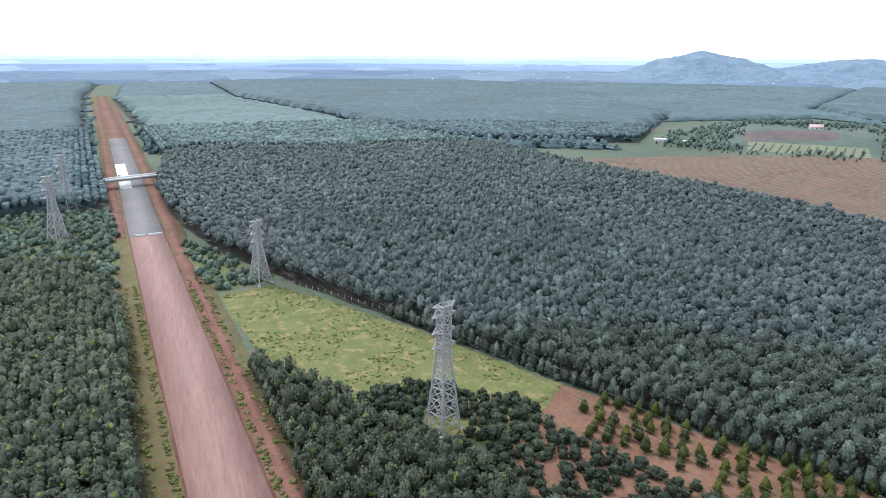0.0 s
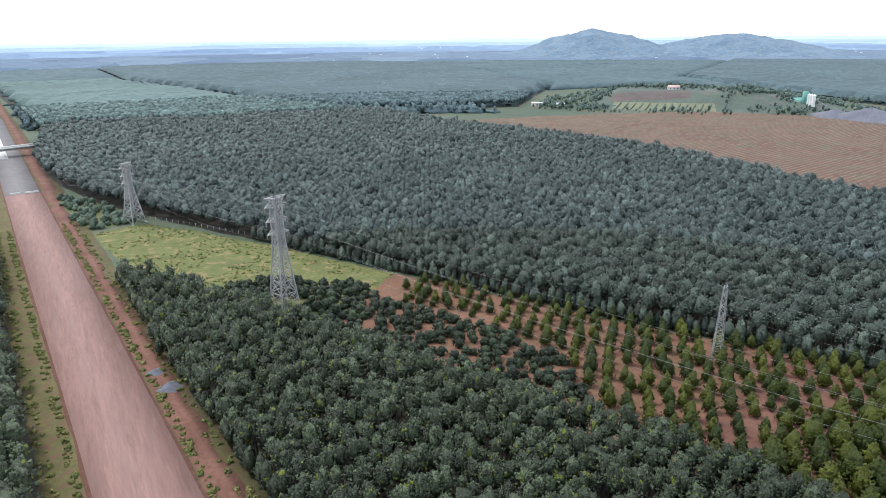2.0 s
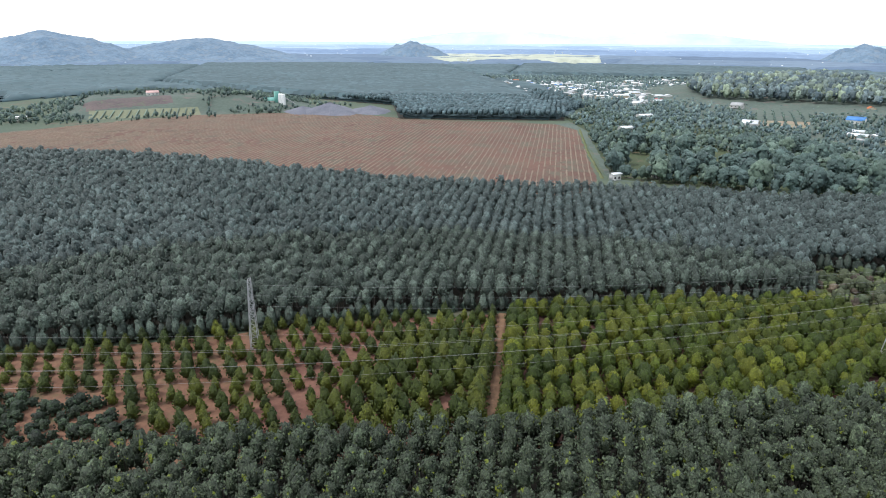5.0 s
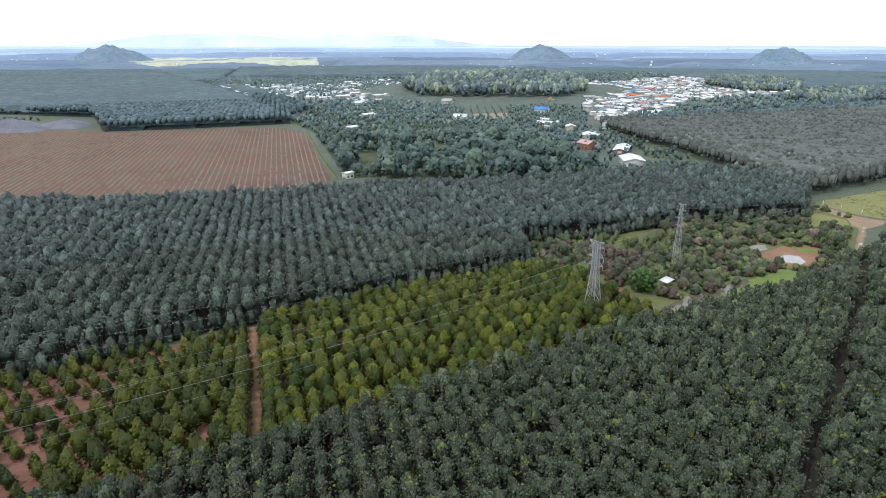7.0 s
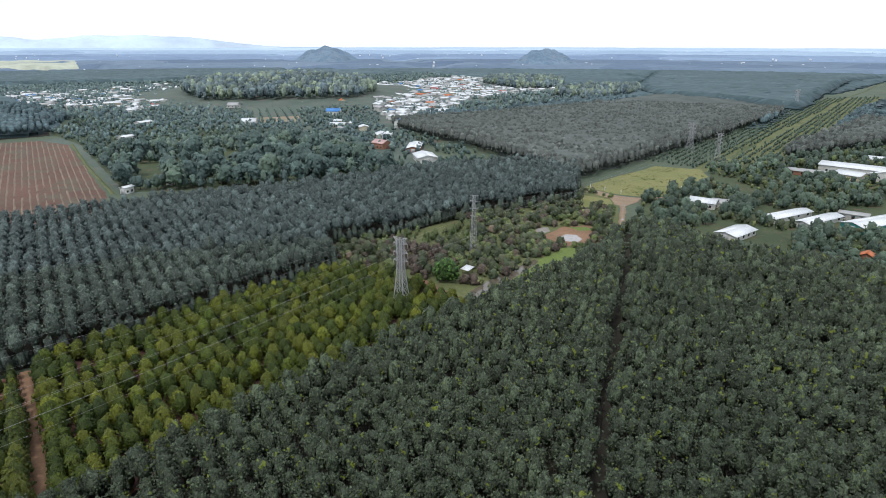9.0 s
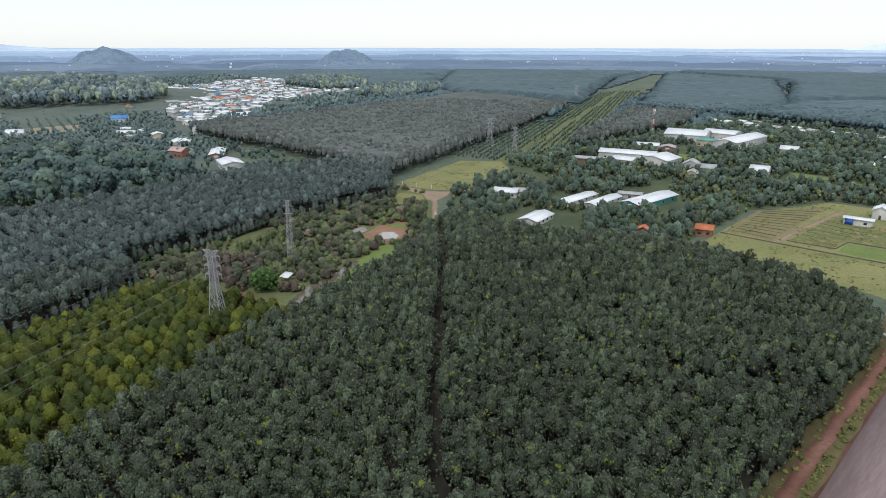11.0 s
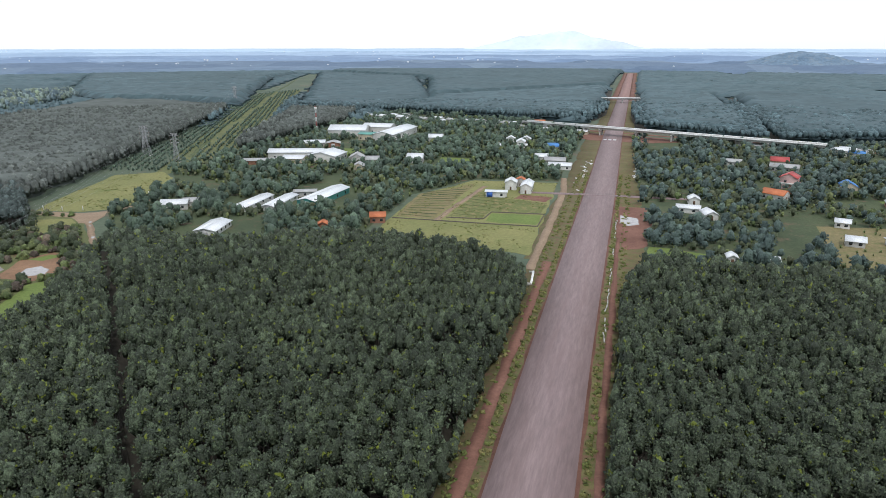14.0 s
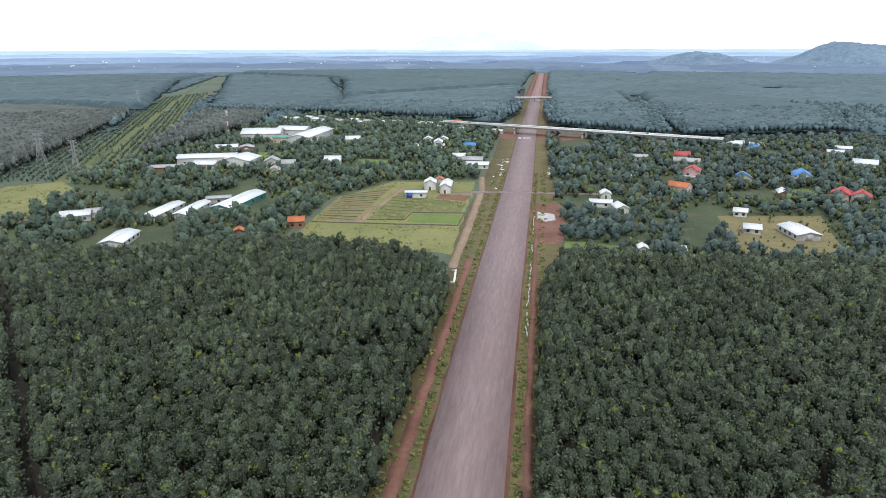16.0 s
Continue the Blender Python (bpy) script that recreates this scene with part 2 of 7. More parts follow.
M["cream_wall"] = surface("cream_rendered_wall", (0.50, 0.43, 0.32), (0.62, 0.55, 0.42), 0.2, 3, 0.85, 0.1, stain=(0.36, 0.31, 0.25), stain_at=(0.6, 0.8))
M["pink_wall"] = surface("pink_rendered_wall", (0.55, 0.36, 0.34), (0.66, 0.45, 0.42), 0.2, 3, 0.85, 0.1)
M["brick_wall"] = surface("bare_brick_wall", (0.27, 0.13, 0.09), (0.36, 0.19, 0.13), 0.3, 3, 0.9, 0.2)
M["teal_wall"] = surface("teal_sheet_wall", (0.05, 0.22, 0.20), (0.08, 0.29, 0.26), 0.2, 2, 0.5, 0.1)
M["blue_wall"] = surface("blue_painted_panel", (0.03, 0.10, 0.38), (0.05, 0.14, 0.46), 0.3, 2, 0.5, 0)
M["white_roof"] = surface("white_metal_sheet", (0.68, 0.70, 0.72), (0.82, 0.84, 0.86), 0.08, 2, 0.4, 0.05, stain=(0.50, 0.47, 0.44), stain_at=(0.62, 0.82))
M["grey_roof"] = surface("weathered_metal_sheet", (0.34, 0.34, 0.34), (0.50, 0.50, 0.50), 0.1, 2, 0.5, 0.1, stain=(0.28, 0.20, 0.15), stain_at=(0.58, 0.75))
M["red_roof"] = surface("red_roof_sheet", (0.40, 0.06, 0.06), (0.52, 0.10, 0.09), 0.2, 3, 0.6, 0.1)
M["orange_roof"] = surface("orange_tile_roof", (0.46, 0.14, 0.06), (0.58, 0.21, 0.10), 0.3, 4, 0.8, 0.3)
M["blue_roof"] = surface("blue_roof_sheet", (0.05, 0.20, 0.52), (0.09, 0.28, 0.62), 0.2, 3, 0.5, 0.1)
M["green_roof"] = surface("green_roof_sheet", (0.10, 0.30, 0.26), (0.16, 0.38, 0.33), 0.2, 3, 0.5, 0.1)
M["window_glass"] = surface("dark_window_glass", (0.02, 0.025, 0.03), (0.04, 0.045, 0.05), 1, 3, 0.12, 0, spec=0.6)
M["wood_door"] = surface("brown_door", (0.10, 0.055, 0.035), (0.15, 0.085, 0.05), 1, 6, 0.6, 0.1)
# Muddy base lightened to stand in for the white sky's reflection
M["water"] = surface("muddy_water_sky_pale", (0.33, 0.30, 0.285), (0.40, 0.37, 0.35), 0.05, 0.5, 0.03, 0, spec=1.0)
M["brook_water"] = surface("dark_brook_water", (0.10, 0.085, 0.065), (0.15, 0.125, 0.095), 0.05, 0.5, 0.08, 0, spec=0.7)
M["gravel"] = surface("blue_grey_gravel", (0.115, 0.12, 0.15), (0.18, 0.185, 0.22), 0.05, 0.8, 0.9, 0.5)
# Reddish earth darkened in colour for the shade between orchard trees
M["shade_earth"] = surface("shade_dark_orchard_earth", (0.07, 0.035, 0.03), (0.11, 0.055, 0.045), 0.05, 0.8, 0.95, 0.5)
M["tarp"] = surface("white_cover_sheet", (0.75, 0.75, 0.74), (0.85, 0.85, 0.84), 0.1, 2, 0.6, 0.1)
M["machine"] = surface("yellow_machine_paint", (0.50, 0.30, 0.03), (0.60, 0.38, 0.05), 0.5, 4, 0.5, 0)
M["rubber_tyre"] = surface("black_tyre", (0.02, 0.02, 0.02), (0.03, 0.03, 0.03), 2, 9, 0.8, 0.2)
M["grass_tree"] = foliage("bright_green_leaves", (0.04, 0.085, 0.018), (0.05, 0.105, 0.022), (0.065, 0.13, 0.028), 0.5, 0.1, None, 0.3)
M["young_strip"] = surface("grassy_strip", (0.065, 0.09, 0.04), (0.11, 0.13, 0.055), 0.03, 0.5, 0.95, 0.5)
M["scrub_floor"] = surface("scrub_floor", (0.045, 0.065, 0.032), (0.085, 0.105, 0.05), 0.05, 0.7, 0.95, 0.6, stain=(0.14, 0.095, 0.065), stain_at=(0.56, 0.68))
M["plough_light"] = surface("dry_plot_soil", (0.17, 0.145, 0.07), (0.23, 0.185, 0.09), 0.1, 0.8, 0.95, 0.5, stain=(0.13, 0.14, 0.05), stain_at=(0.5, 0.65))
M["tan_path"] = surface("tan_dirt_path", (0.24, 0.17, 0.115), (0.32, 0.235, 0.16), 0.1, 1.2, 0.95, 0.3)
M["orange_path"] = surface("orange_dirt_path", (0.20, 0.115, 0.07), (0.28, 0.165, 0.10), 0.1, 1.2, 0.95, 0.3, stain=(0.13, 0.10, 0.055), stain_at=(0.56, 0.7))
M["tussock"] = foliage("coarse_grass", (0.13, 0.155, 0.05), (0.17, 0.19, 0.062), (0.24, 0.21, 0.09), 0.8, 0.05, None, 0.2, vivid=0.25)
# Grey-yellow, much paler than the near fields
M["paddy"] = surface("pale_paddy", (0.42, 0.45, 0.36), (0.50, 0.52, 0.42), 0.004, 0.02, 0.95, 0)
M["scrub_grass"] = surface("rough_scrub_grass", (0.085, 0.105, 0.042), (0.15, 0.16, 0.065), 0.05, 0.8, 0.95, 0.6, stain=(0.15, 0.085, 0.055), stain_at=(0.58, 0.68))
# Wood and knoll stand far off; haze is painted into their leaf colours
M["wood_leaves"] = foliage("hazed_wood_leaves", (0.068, 0.106, 0.1026), (0.094, 0.145, 0.1322), (0.13, 0.185, 0.1436), 0.5, 0.01, None, 0.3, True, 0.4)
M["knoll_leaves"] = foliage("hazed_grove_leaves", (0.0952, 0.14, 0.1721), (0.1512, 0.2016, 0.2078), (0.224, 0.28, 0.2078), 0.5, 0.012, None, 0.3, True, 0.6)
M["dry_bush"] = foliage("dry_brownish_twigs", (0.085, 0.068, 0.058), (0.115, 0.09, 0.075), (0.15, 0.12, 0.09), 0.7, 0.05, None, 0.2, vivid=0.5)
M["light_scrub"] = foliage("fresh_scrub_leaves", (0.085, 0.12, 0.045), (0.12, 0.155, 0.06), (0.165, 0.19, 0.08), 0.6, 0.05, None, 0.3, vivid=0.5)
# Village leaves lightened and blued as painted haze
M["village_leaves"] = foliage("hazed_village_leaves", (0.099, 0.1485, 0.1663), (0.132, 0.1925, 0.202), (0.176, 0.242, 0.2257), 0.6, 0.01, None, 0.3, True, 0.5)
M["red_slope"] = surface("bare_red_slope", (0.24, 0.15, 0.13), (0.32, 0.21, 0.17), 0.03, 0.4, 0.95, 0.4, stain=(0.14, 0.18, 0.10), stain_at=(0.5, 0.62))
M["hill_orchard"] = surface("tan_orchard_soil", (0.27, 0.21, 0.15), (0.34, 0.27, 0.19), 0.03, 0.4, 0.95, 0.4, stain=(0.17, 0.21, 0.11), stain_at=(0.52, 0.68))
# Floor colour blued for the haze over the village
M["hazy_floor"] = surface("hazed_scrub_floor", (0.0792, 0.108, 0.09), (0.1152, 0.144, 0.117), 0.02, 0.3, 0.95, 0.5, stain=(0.1584, 0.1296, 0.117), stain_at=(0.56, 0.68))
# Near part of the broad stand: the same painted haze, less strong
M["rubber_mid"] = foliage("haze_grey_rubber_leaves", (0.054, 0.0735, 0.0600), (0.061, 0.0825, 0.0675), (0.068, 0.0925, 0.0755), 0.5, 0.012, None, 0.4, True, 0.85)
M["terrace"] = surface("pale_terrace_grass", (0.168, 0.184, 0.1144), (0.216, 0.224, 0.1496), 0.03, 0.5, 0.95, 0.4)
M["slope_earth"] = surface("dark_slope_earth", (0.10, 0.08, 0.082), (0.15, 0.115, 0.11), 0.06, 0.5, 0.95, 0.4, stain=(0.12, 0.15, 0.09), stain_at=(0.55, 0.68))
# Faintest ridge, its colour faded almost to the sky's by painted haze
M["faint_ridge"] = surface("haze_faded_ridge", (0.66, 0.745, 0.845), (0.68, 0.765, 0.865), 0.0006, 0.002, 1.0, 0)
M["road_red"] = surface("red_laterite_roadbed", (0.25, 0.145, 0.125), (0.32, 0.185, 0.16), 0.16, 1.3, 0.75, 0.1, stain=(0.27, 0.17, 0.15), stain_at=(0.5, 0.7), along=0.1)

# ---- geometry helpers ----
from mathutils.geometry import delaunay_2d_cdt

rng = np.random.default_rng(7)


def mesh_of(name, parts, tint=None, smooth=False, normals=None):
    """One mesh from (vertices, faces) arrays; faces of each array have one corner count. tint: a value per vertex."""
    vs, loops, starts, base, count = [], [], [], 0, 0
    for v, f in parts:
        vs.append(np.asarray(v, float))
        f = np.asarray(f, np.int64)
        loops.append((f + base).ravel())
        starts.append(count + np.arange(len(f)) * f.shape[1])
        count += f.size
        base += len(v)
    vs, loops, starts = np.concatenate(vs), np.concatenate(loops), np.concatenate(starts)
    me = bpy.data.meshes.new(name)
    me.vertices.add(len(vs))
    me.vertices.foreach_set("co", vs.astype(np.float32).ravel())
    me.loops.add(len(loops))
    me.loops.foreach_set("vertex_index", loops.astype(np.int32))
    me.polygons.add(len(starts))
    me.polygons.foreach_set("loop_start", starts.astype(np.int32))
    if smooth:
        me.polygons.foreach_set("use_smooth", np.ones(len(starts), bool))
    if tint is not None:
        me.attributes.new("tint", "FLOAT", "POINT").data.foreach_set("value", np.asarray(tint, np.float32))
    me.update(calc_edges=True)
    if normals is not None:
        me.polygons.foreach_set("use_smooth", np.ones(len(starts), bool))
        me.normals_split_custom_set_from_vertices(np.asarray(normals, np.float32))
    return me


def round_normals(v, zc):
    """Normals of a full, rounded crown for its leaves, so that the crown shades as one body."""
    d = v - np.array([0, 0, zc])
    d = d * (1, 1, 0.8)
    return d / (np.linalg.norm(d, axis=1)[:, None] + 1e-6)


def thing(name, me, mat, label="", category="", kind="", group=""):
    ob = new(name, me)
    if mat:
        me.materials.append(M[mat])
    return tagged(ob, label, category, group, kind)


def part(name, me, mat, parent, label=""):
    ob = new(name, me)
    if mat and not me.materials:
        me.materials.append(M[mat])
    ob.parent = parent
    return tagged(ob, label)


def box(x0, x1, y0, y1, z0, z1):
    v = np.array([(x, y, z) for z in (z0, z1) for y in (y0, y1) for x in (x0, x1)], float)
    f = np.array([(0, 2, 3, 1), (4, 5, 7, 6), (0, 1, 5, 4), (2, 6, 7, 3), (0, 4, 6, 2), (1, 3, 7, 5)])
    return v, f


def beam(a, b, r, sides=4):
    """A straight bar from a to b with half-width r."""
    a, b = np.array(a, float), np.array(b, float)
    d = (b - a) / np.linalg.norm(b - a)
    u = np.cross(d, (0, 0, 1) if abs(d[2]) < 0.9 else (1, 0, 0))
    u /= np.linalg.norm(u)
    w = np.cross(d, u)
    ang = np.arange(sides) / sides * 2 * np.pi + 0.785
    ring = np.cos(ang)[:, None] * u + np.sin(ang)[:, None] * w
    r2 = r if np.ndim(r) else (r, r)
    v = np.concatenate([a + ring * r2[0], b + ring * r2[1]])
    i = np.arange(sides)
    j = (i + 1) % sides
    return v, np.stack([i, j, j + sides, i + sides], 1)


def inside(px, py, poly):
    r = np.zeros(len(px), bool)
    n = len(poly)
    for k in range(n):
        (x0, y0), (x1, y1) = poly[k], poly[(k + 1) % n]
        if y0 != y1:
            r ^= ((y0 > py) != (y1 > py)) & (px < (x1 - x0) * (py - y0) / (y1 - y0) + x0)
    return r


ROAD_LINE = [(-1563, 103), (-836, 46.8), (-409, 17.3), (-216, 3.6), (-106, -4.7), (0, -10.3), (98, -13.4), (200, -14.6), (391, -15.8), (582, -18.5), (1987, -26)]
_ry, _rx = [p[0] for p in ROAD_LINE], [p[1] for p in ROAD_LINE]


def road_x(y):
    """The road's centre line."""
    y = np.asarray(y, float)
    return sum(np.interp(y + d, _ry, _rx) for d in (-60, -30, 0, 30, 60)) / 5


def ribbon(name, o0, o1, y0, y1, z, mat, label, category, step=6, waver=0.0, kind="structure"):
    """A strip along the road between two offsets from its centre line."""
    y = np.append(np.arange(y0, y1 - 0.01, step, dtype=float), float(y1))
    c = road_x(y)
    w = waver * np.array([[noise.noise((yy * 0.09, k * 9.1 + o0, 0.3)) + 0.6 * noise.noise((yy * 0.31, k * 5.1 + o0, 2)) for yy in y] for k in (0, 1)])
    a, b = c + o0 + w[0], c + o1 + w[1]
    n = len(y)
    v = np.concatenate([np.stack([a, y, np.full(n, z)], 1), np.stack([b, y, np.full(n, z)], 1)])
    i = np.arange(n - 1)
    low = v.copy()
    low[:, 2] = -0.3
    f = np.stack([i, i + n, i + n + 1, i + 1], 1)
    s1 = np.stack([i, i + 1, i + 1 + 2 * n, i + 2 * n], 1)
    s2 = np.stack([i + n, i + 3 * n, i + 3 * n + 1, i + n + 1], 1)
    return thing(name, mesh_of(name, [(np.concatenate([v, low]), np.concatenate([f, s1, s2]))]), mat, label, category, kind)


def patch(name, poly, z, mat, label, category, cell=6.0, rough_edge=2.0, kind="structure"):
    """A piece of land: a polygon with an uneven outline, as a fine sheet with a rim."""
    pts = []
    n = len(poly)
    for k in range(n):
        a, b = np.array(poly[k], float), np.array(poly[(k + 1) % n], float)
        m = max(1, int(np.linalg.norm(b - a) / cell))
        for s in range(m):
            p = a + (b - a) * s / m
            if s:
                p = p + rough_edge * np.array([noise.noise((p[0] * 0.08, p[1] * 0.08, 1)), noise.noise((p[0] * 0.08, p[1] * 0.08, 7))])
            pts.append((p[0], p[1]))
    n = len(pts)
    out = delaunay_2d_cdt([Vector(p) for p in pts], [(i, (i + 1) % n) for i in range(n)], [], 1, 0.001)
    flat = np.array([(v.x, v.y, z) for v in out[0]])
    low = np.array([(x, y, zz) for zz in (z, -0.3) for x, y in pts])
    i = np.arange(n)
    rim = np.stack([i, i + n, (i + 1) % n + n, (i + 1) % n], 1)
    me = mesh_of(name, [(flat, np.array(out[2])), (low, rim)])
    return thing(name, me, mat, label, category, kind)


def strip(name, line, width, z, mat, label, category, waver=0.4, kind="structure"):
    """A lane or path of some width along a line of points."""
    pts = []
    for (x0, y0), (x1, y1) in zip(line, line[1:]):
        m = max(1, int(math.hypot(x1 - x0, y1 - y0) / 4))
        pts += [(x0 + (x1 - x0) * s / m, y0 + (y1 - y0) * s / m) for s in range(m)]
    p = np.array(pts + [line[-1]], float)
    d = np.gradient(p, axis=0)
    d /= np.linalg.norm(d, axis=1)[:, None]
    e = np.stack([-d[:, 1], d[:, 0]], 1)
    k = len(p)
    wa = width / 2 + waver * rng.normal(0, 0.5, k)
    wb = width / 2 + waver * rng.normal(0, 0.5, k)
    a, b = p + e * wa[:, None], p - e * wb[:, None]
    v = np.concatenate([np.c_[a, np.full(k, z)], np.c_[b, np.full(k, z)], np.c_[a, np.full(k, -0.2)], np.c_[b, np.full(k, -0.2)]])
    i = np.arange(k - 1)
    f = np.concatenate([np.stack([i, i + k, i + k + 1, i + 1], 1), np.stack([i, i + 1, i + 1 + 2 * k, i + 2 * k], 1), np.stack([i + k, i + 3 * k, i + 3 * k + 1, i + k + 1], 1)])
    return thing(name, mesh_of(name, [(v, f)]), mat, label, category, kind)


def leaf_crown(n, rx, z0, z1, size, sides, shape=0.5, seed=0, fill=0.35, taper=0.0, body=True, core=0.74, low=-0.7, own_share=0.7):
    """A crown: a closed, lobed body with n small rounded leaf clumps set over it."""
    g = np.random.default_rng(seed)
    zc = z0 + (z1 - z0) * shape

    def girth(u):
        return np.sqrt(1 - u * u) * (1 - taper * np.maximum(u, 0)) * (1 + 0.25 * taper * np.maximum(-u, 0))

    def lobes(a):
        return 1 + 0.16 * np.sin(3 * a + seed) + 0.1 * np.sin(5 * a + 2 * seed)

    def rise(u):
        return zc + np.where(u > 0, z1 - zc, zc - z0) * u

    vs, fs, ns, base = [], [], [], 0
    if body:
        seg, ring = (9, 4) if n >= 80 else (7, 3) if n >= 12 else (6, 2)
        slim = core if n else 1.0
        u = np.repeat(np.linspace(0.68, -0.85, ring), seg)
        a = np.tile(np.arange(seg) / seg * 2 * np.pi, ring) + np.repeat(np.arange(ring) * 0.35, seg)
        r = slim * rx * girth(u) * lobes(a) * (1 + g.normal(0, 0.08, len(a)))
        v = np.stack([r * np.cos(a), r * np.sin(a), rise(u * 0.96) + g.normal(0, 0.03, len(a)) * (z1 - z0)], 1)
        v = np.concatenate([[(0.1 * rx, 0, rise(np.array(0.95)))], v])
        i = np.arange(seg)
        k = (i + 1) % seg
        f = [np.stack([np.zeros(seg, int), 1 + i, 1 + k], 1)]
        for q in range(ring - 1):
            o, p = 1 + q * seg, 1 + (q + 1) * seg
            f += [np.stack([o + i, p + i, p + k], 1), np.stack([o + i, p + k, o + k], 1)]
        vs.append(v)
        fs.append(np.concatenate(f))
        ns.append(round_normals(v, z0 + 0.4 * (z1 - z0)))
        base = len(v)
    if n:
        u = g.uniform(low, 1.0, n)
        a = np.arange(n) * 2.39996 + g.uniform(-0.4, 0.4, n)
        rad = girth(u) * g.uniform(1 - fill, 1.05, n)
        c = np.stack([rx * rad * lobes(a) * np.cos(a), rx * rad * lobes(a) * np.sin(a), rise(u * g.uniform(0.85, 1.04, n))], 1)
        nrm = np.stack([rad * np.cos(a), rad * np.sin(a), np.maximum(u, 0) + 0.6], 1) + g.normal(0, 0.2, (n, 3))
        nrm /= np.linalg.norm(nrm, axis=1)[:, None]
        t1 = np.cross(nrm, g.normal(0, 1, (n, 3)))
        t1 /= np.linalg.norm(t1, axis=1)[:, None]
        t2 = np.cross(nrm, t1)
        sz = size * g.uniform(0.65, 1.25, n)
        out, on = [c + 0.45 * sz[:, None] * nrm], [nrm]
        for k in range(sides):
            q = 2 * np.pi * k / sides + g.uniform(-0.25, 0.25, n)
            w = sz * g.uniform(0.7, 1.2, n)
            side = np.cos(q)[:, None] * t1 + np.sin(q)[:, None] * t2
            out.append(c + w[:, None] * side - (0.6 * sz * g.uniform(0.6, 1.5, n))[:, None] * nrm)
            on.append(0.3 * nrm + 0.95 * side)
        m = 1 + sides
        one = np.array([(0, 1 + i, 1 + (i + 1) % sides) for i in range(sides)])
        v = np.stack(out, 1).reshape(-1, 3)
        own = np.stack(on, 1).reshape(-1, 3)
        nr = (1 - own_share) * round_normals(v, z0 + 0.38 * (z1 - z0)) + own_share * own
        vs.append(v)
        fs.append((np.arange(n)[:, None, None] * m + one[None]).reshape(-1, 3) + base)
        ns.append(nr / np.linalg.norm(nr, axis=1)[:, None])
    return np.concatenate(vs), np.concatenate(fs), np.concatenate(ns)


def trunk_of(h, r, seed=0, limbs=0):
    """A tapered, slightly bent trunk with limbs."""
    g = np.random.default_rng(seed + 100)
    bend = g.normal(0, 0.12, 2)
    p0, p1, p2 = (0, 0, -0.1), (bend[0], bend[1], h * 0.5), (bend[0] * 0.4, bend[1] * 1.5, h)
    parts = [beam(p0, p1, (r, r * 0.8), 5), beam(p1, p2, (r * 0.8, r * 0.4), 5)]
    for k in range(limbs):
        a = k * 2.4 + g.uniform(0, 1)
        s = g.uniform(0.45, 0.8) * h
        parts.append(beam((bend[0], bend[1], s), (bend[0] + math.cos(a) * h * 0.28, bend[1] + math.sin(a) * h * 0.28, s + h * 0.22), (r * 0.45, r * 0.15), 4))
    return parts


def placed(tpl, xs, ys, rot, sc, scz, z=0.0):
    """Copies of a template's corners at many places, as one array."""
    c, s = np.cos(rot)[:, None], np.sin(rot)[:, None]
    x = (tpl[:, 0] * c - tpl[:, 1] * s) * sc[:, None] + xs[:, None]
    y = (tpl[:, 0] * s + tpl[:, 1] * c) * sc[:, None] + ys[:, None]
    zz = tpl[:, 2] * scz[:, None] + np.broadcast_to(np.asarray(z), xs.shape)[:, None]
    return np.stack([x, y, zz], 2).reshape(-1, 3)


def grove(name, xs, ys, templates, trunks, mat, label, category, sc=(0.85, 1.15), z=0.0):
    """A whole stand as one object: leaves, and a second mesh of trunks under it."""
    which = rng.integers(0, len(templates), len(xs))
    lv, lf, nv, tint, tv, tf, base, lbase = [], [], [], [], [], [], 0, 0
    for k, tpl in enumerate(templates):
        m = which == k
        if not m.any():
            continue
        n = int(m.sum())
        s = rng.uniform(sc[0], sc[1], n)
        sz = s * rng.uniform(0.9, 1.12, n)
        zz = z if np.ndim(z) == 0 else z[m]
        tpl, tri, nrm_ = tpl
        turn = rng.uniform(0, 6.28, n)
        nv.append(placed(nrm_, np.zeros(n), np.zeros(n), turn, np.ones(n), np.ones(n)))
        lf.append((tri[None] + (np.arange(n) * len(tpl))[:, None, None]).reshape(-1, 3) + lbase)
        lbase += n * len(tpl)
        lv.append(placed(tpl, xs[m], ys[m], turn, s, sz, zz))
        tint.append(np.repeat(rng.uniform(0, 1, n), len(tpl)))
        if trunks:
            v, f = trunks[k % len(trunks)]
            tv.append(placed(v, xs[m], ys[m], rng.uniform(0, 6.28, n), s, sz, zz))
            tf.append((f[None] + (np.arange(n) * len(v))[:, None, None]).reshape(-1, f.shape[1]) + base)
            base += n * len(v)
    lv = np.concatenate(lv)
    ob = thing(name, mesh_of(name, [(lv, np.concatenate(lf))], np.concatenate(tint), normals=np.concatenate(nv)), mat, label, category, "stuff")
    if trunks:
        tr = part("trunks", mesh_of("trunks", [(np.concatenate(tv), np.concatenate(tf))]), "bark", ob)
        tagged(tr, kind="stuff")
    return ob


ROW_AZ = radians(265)


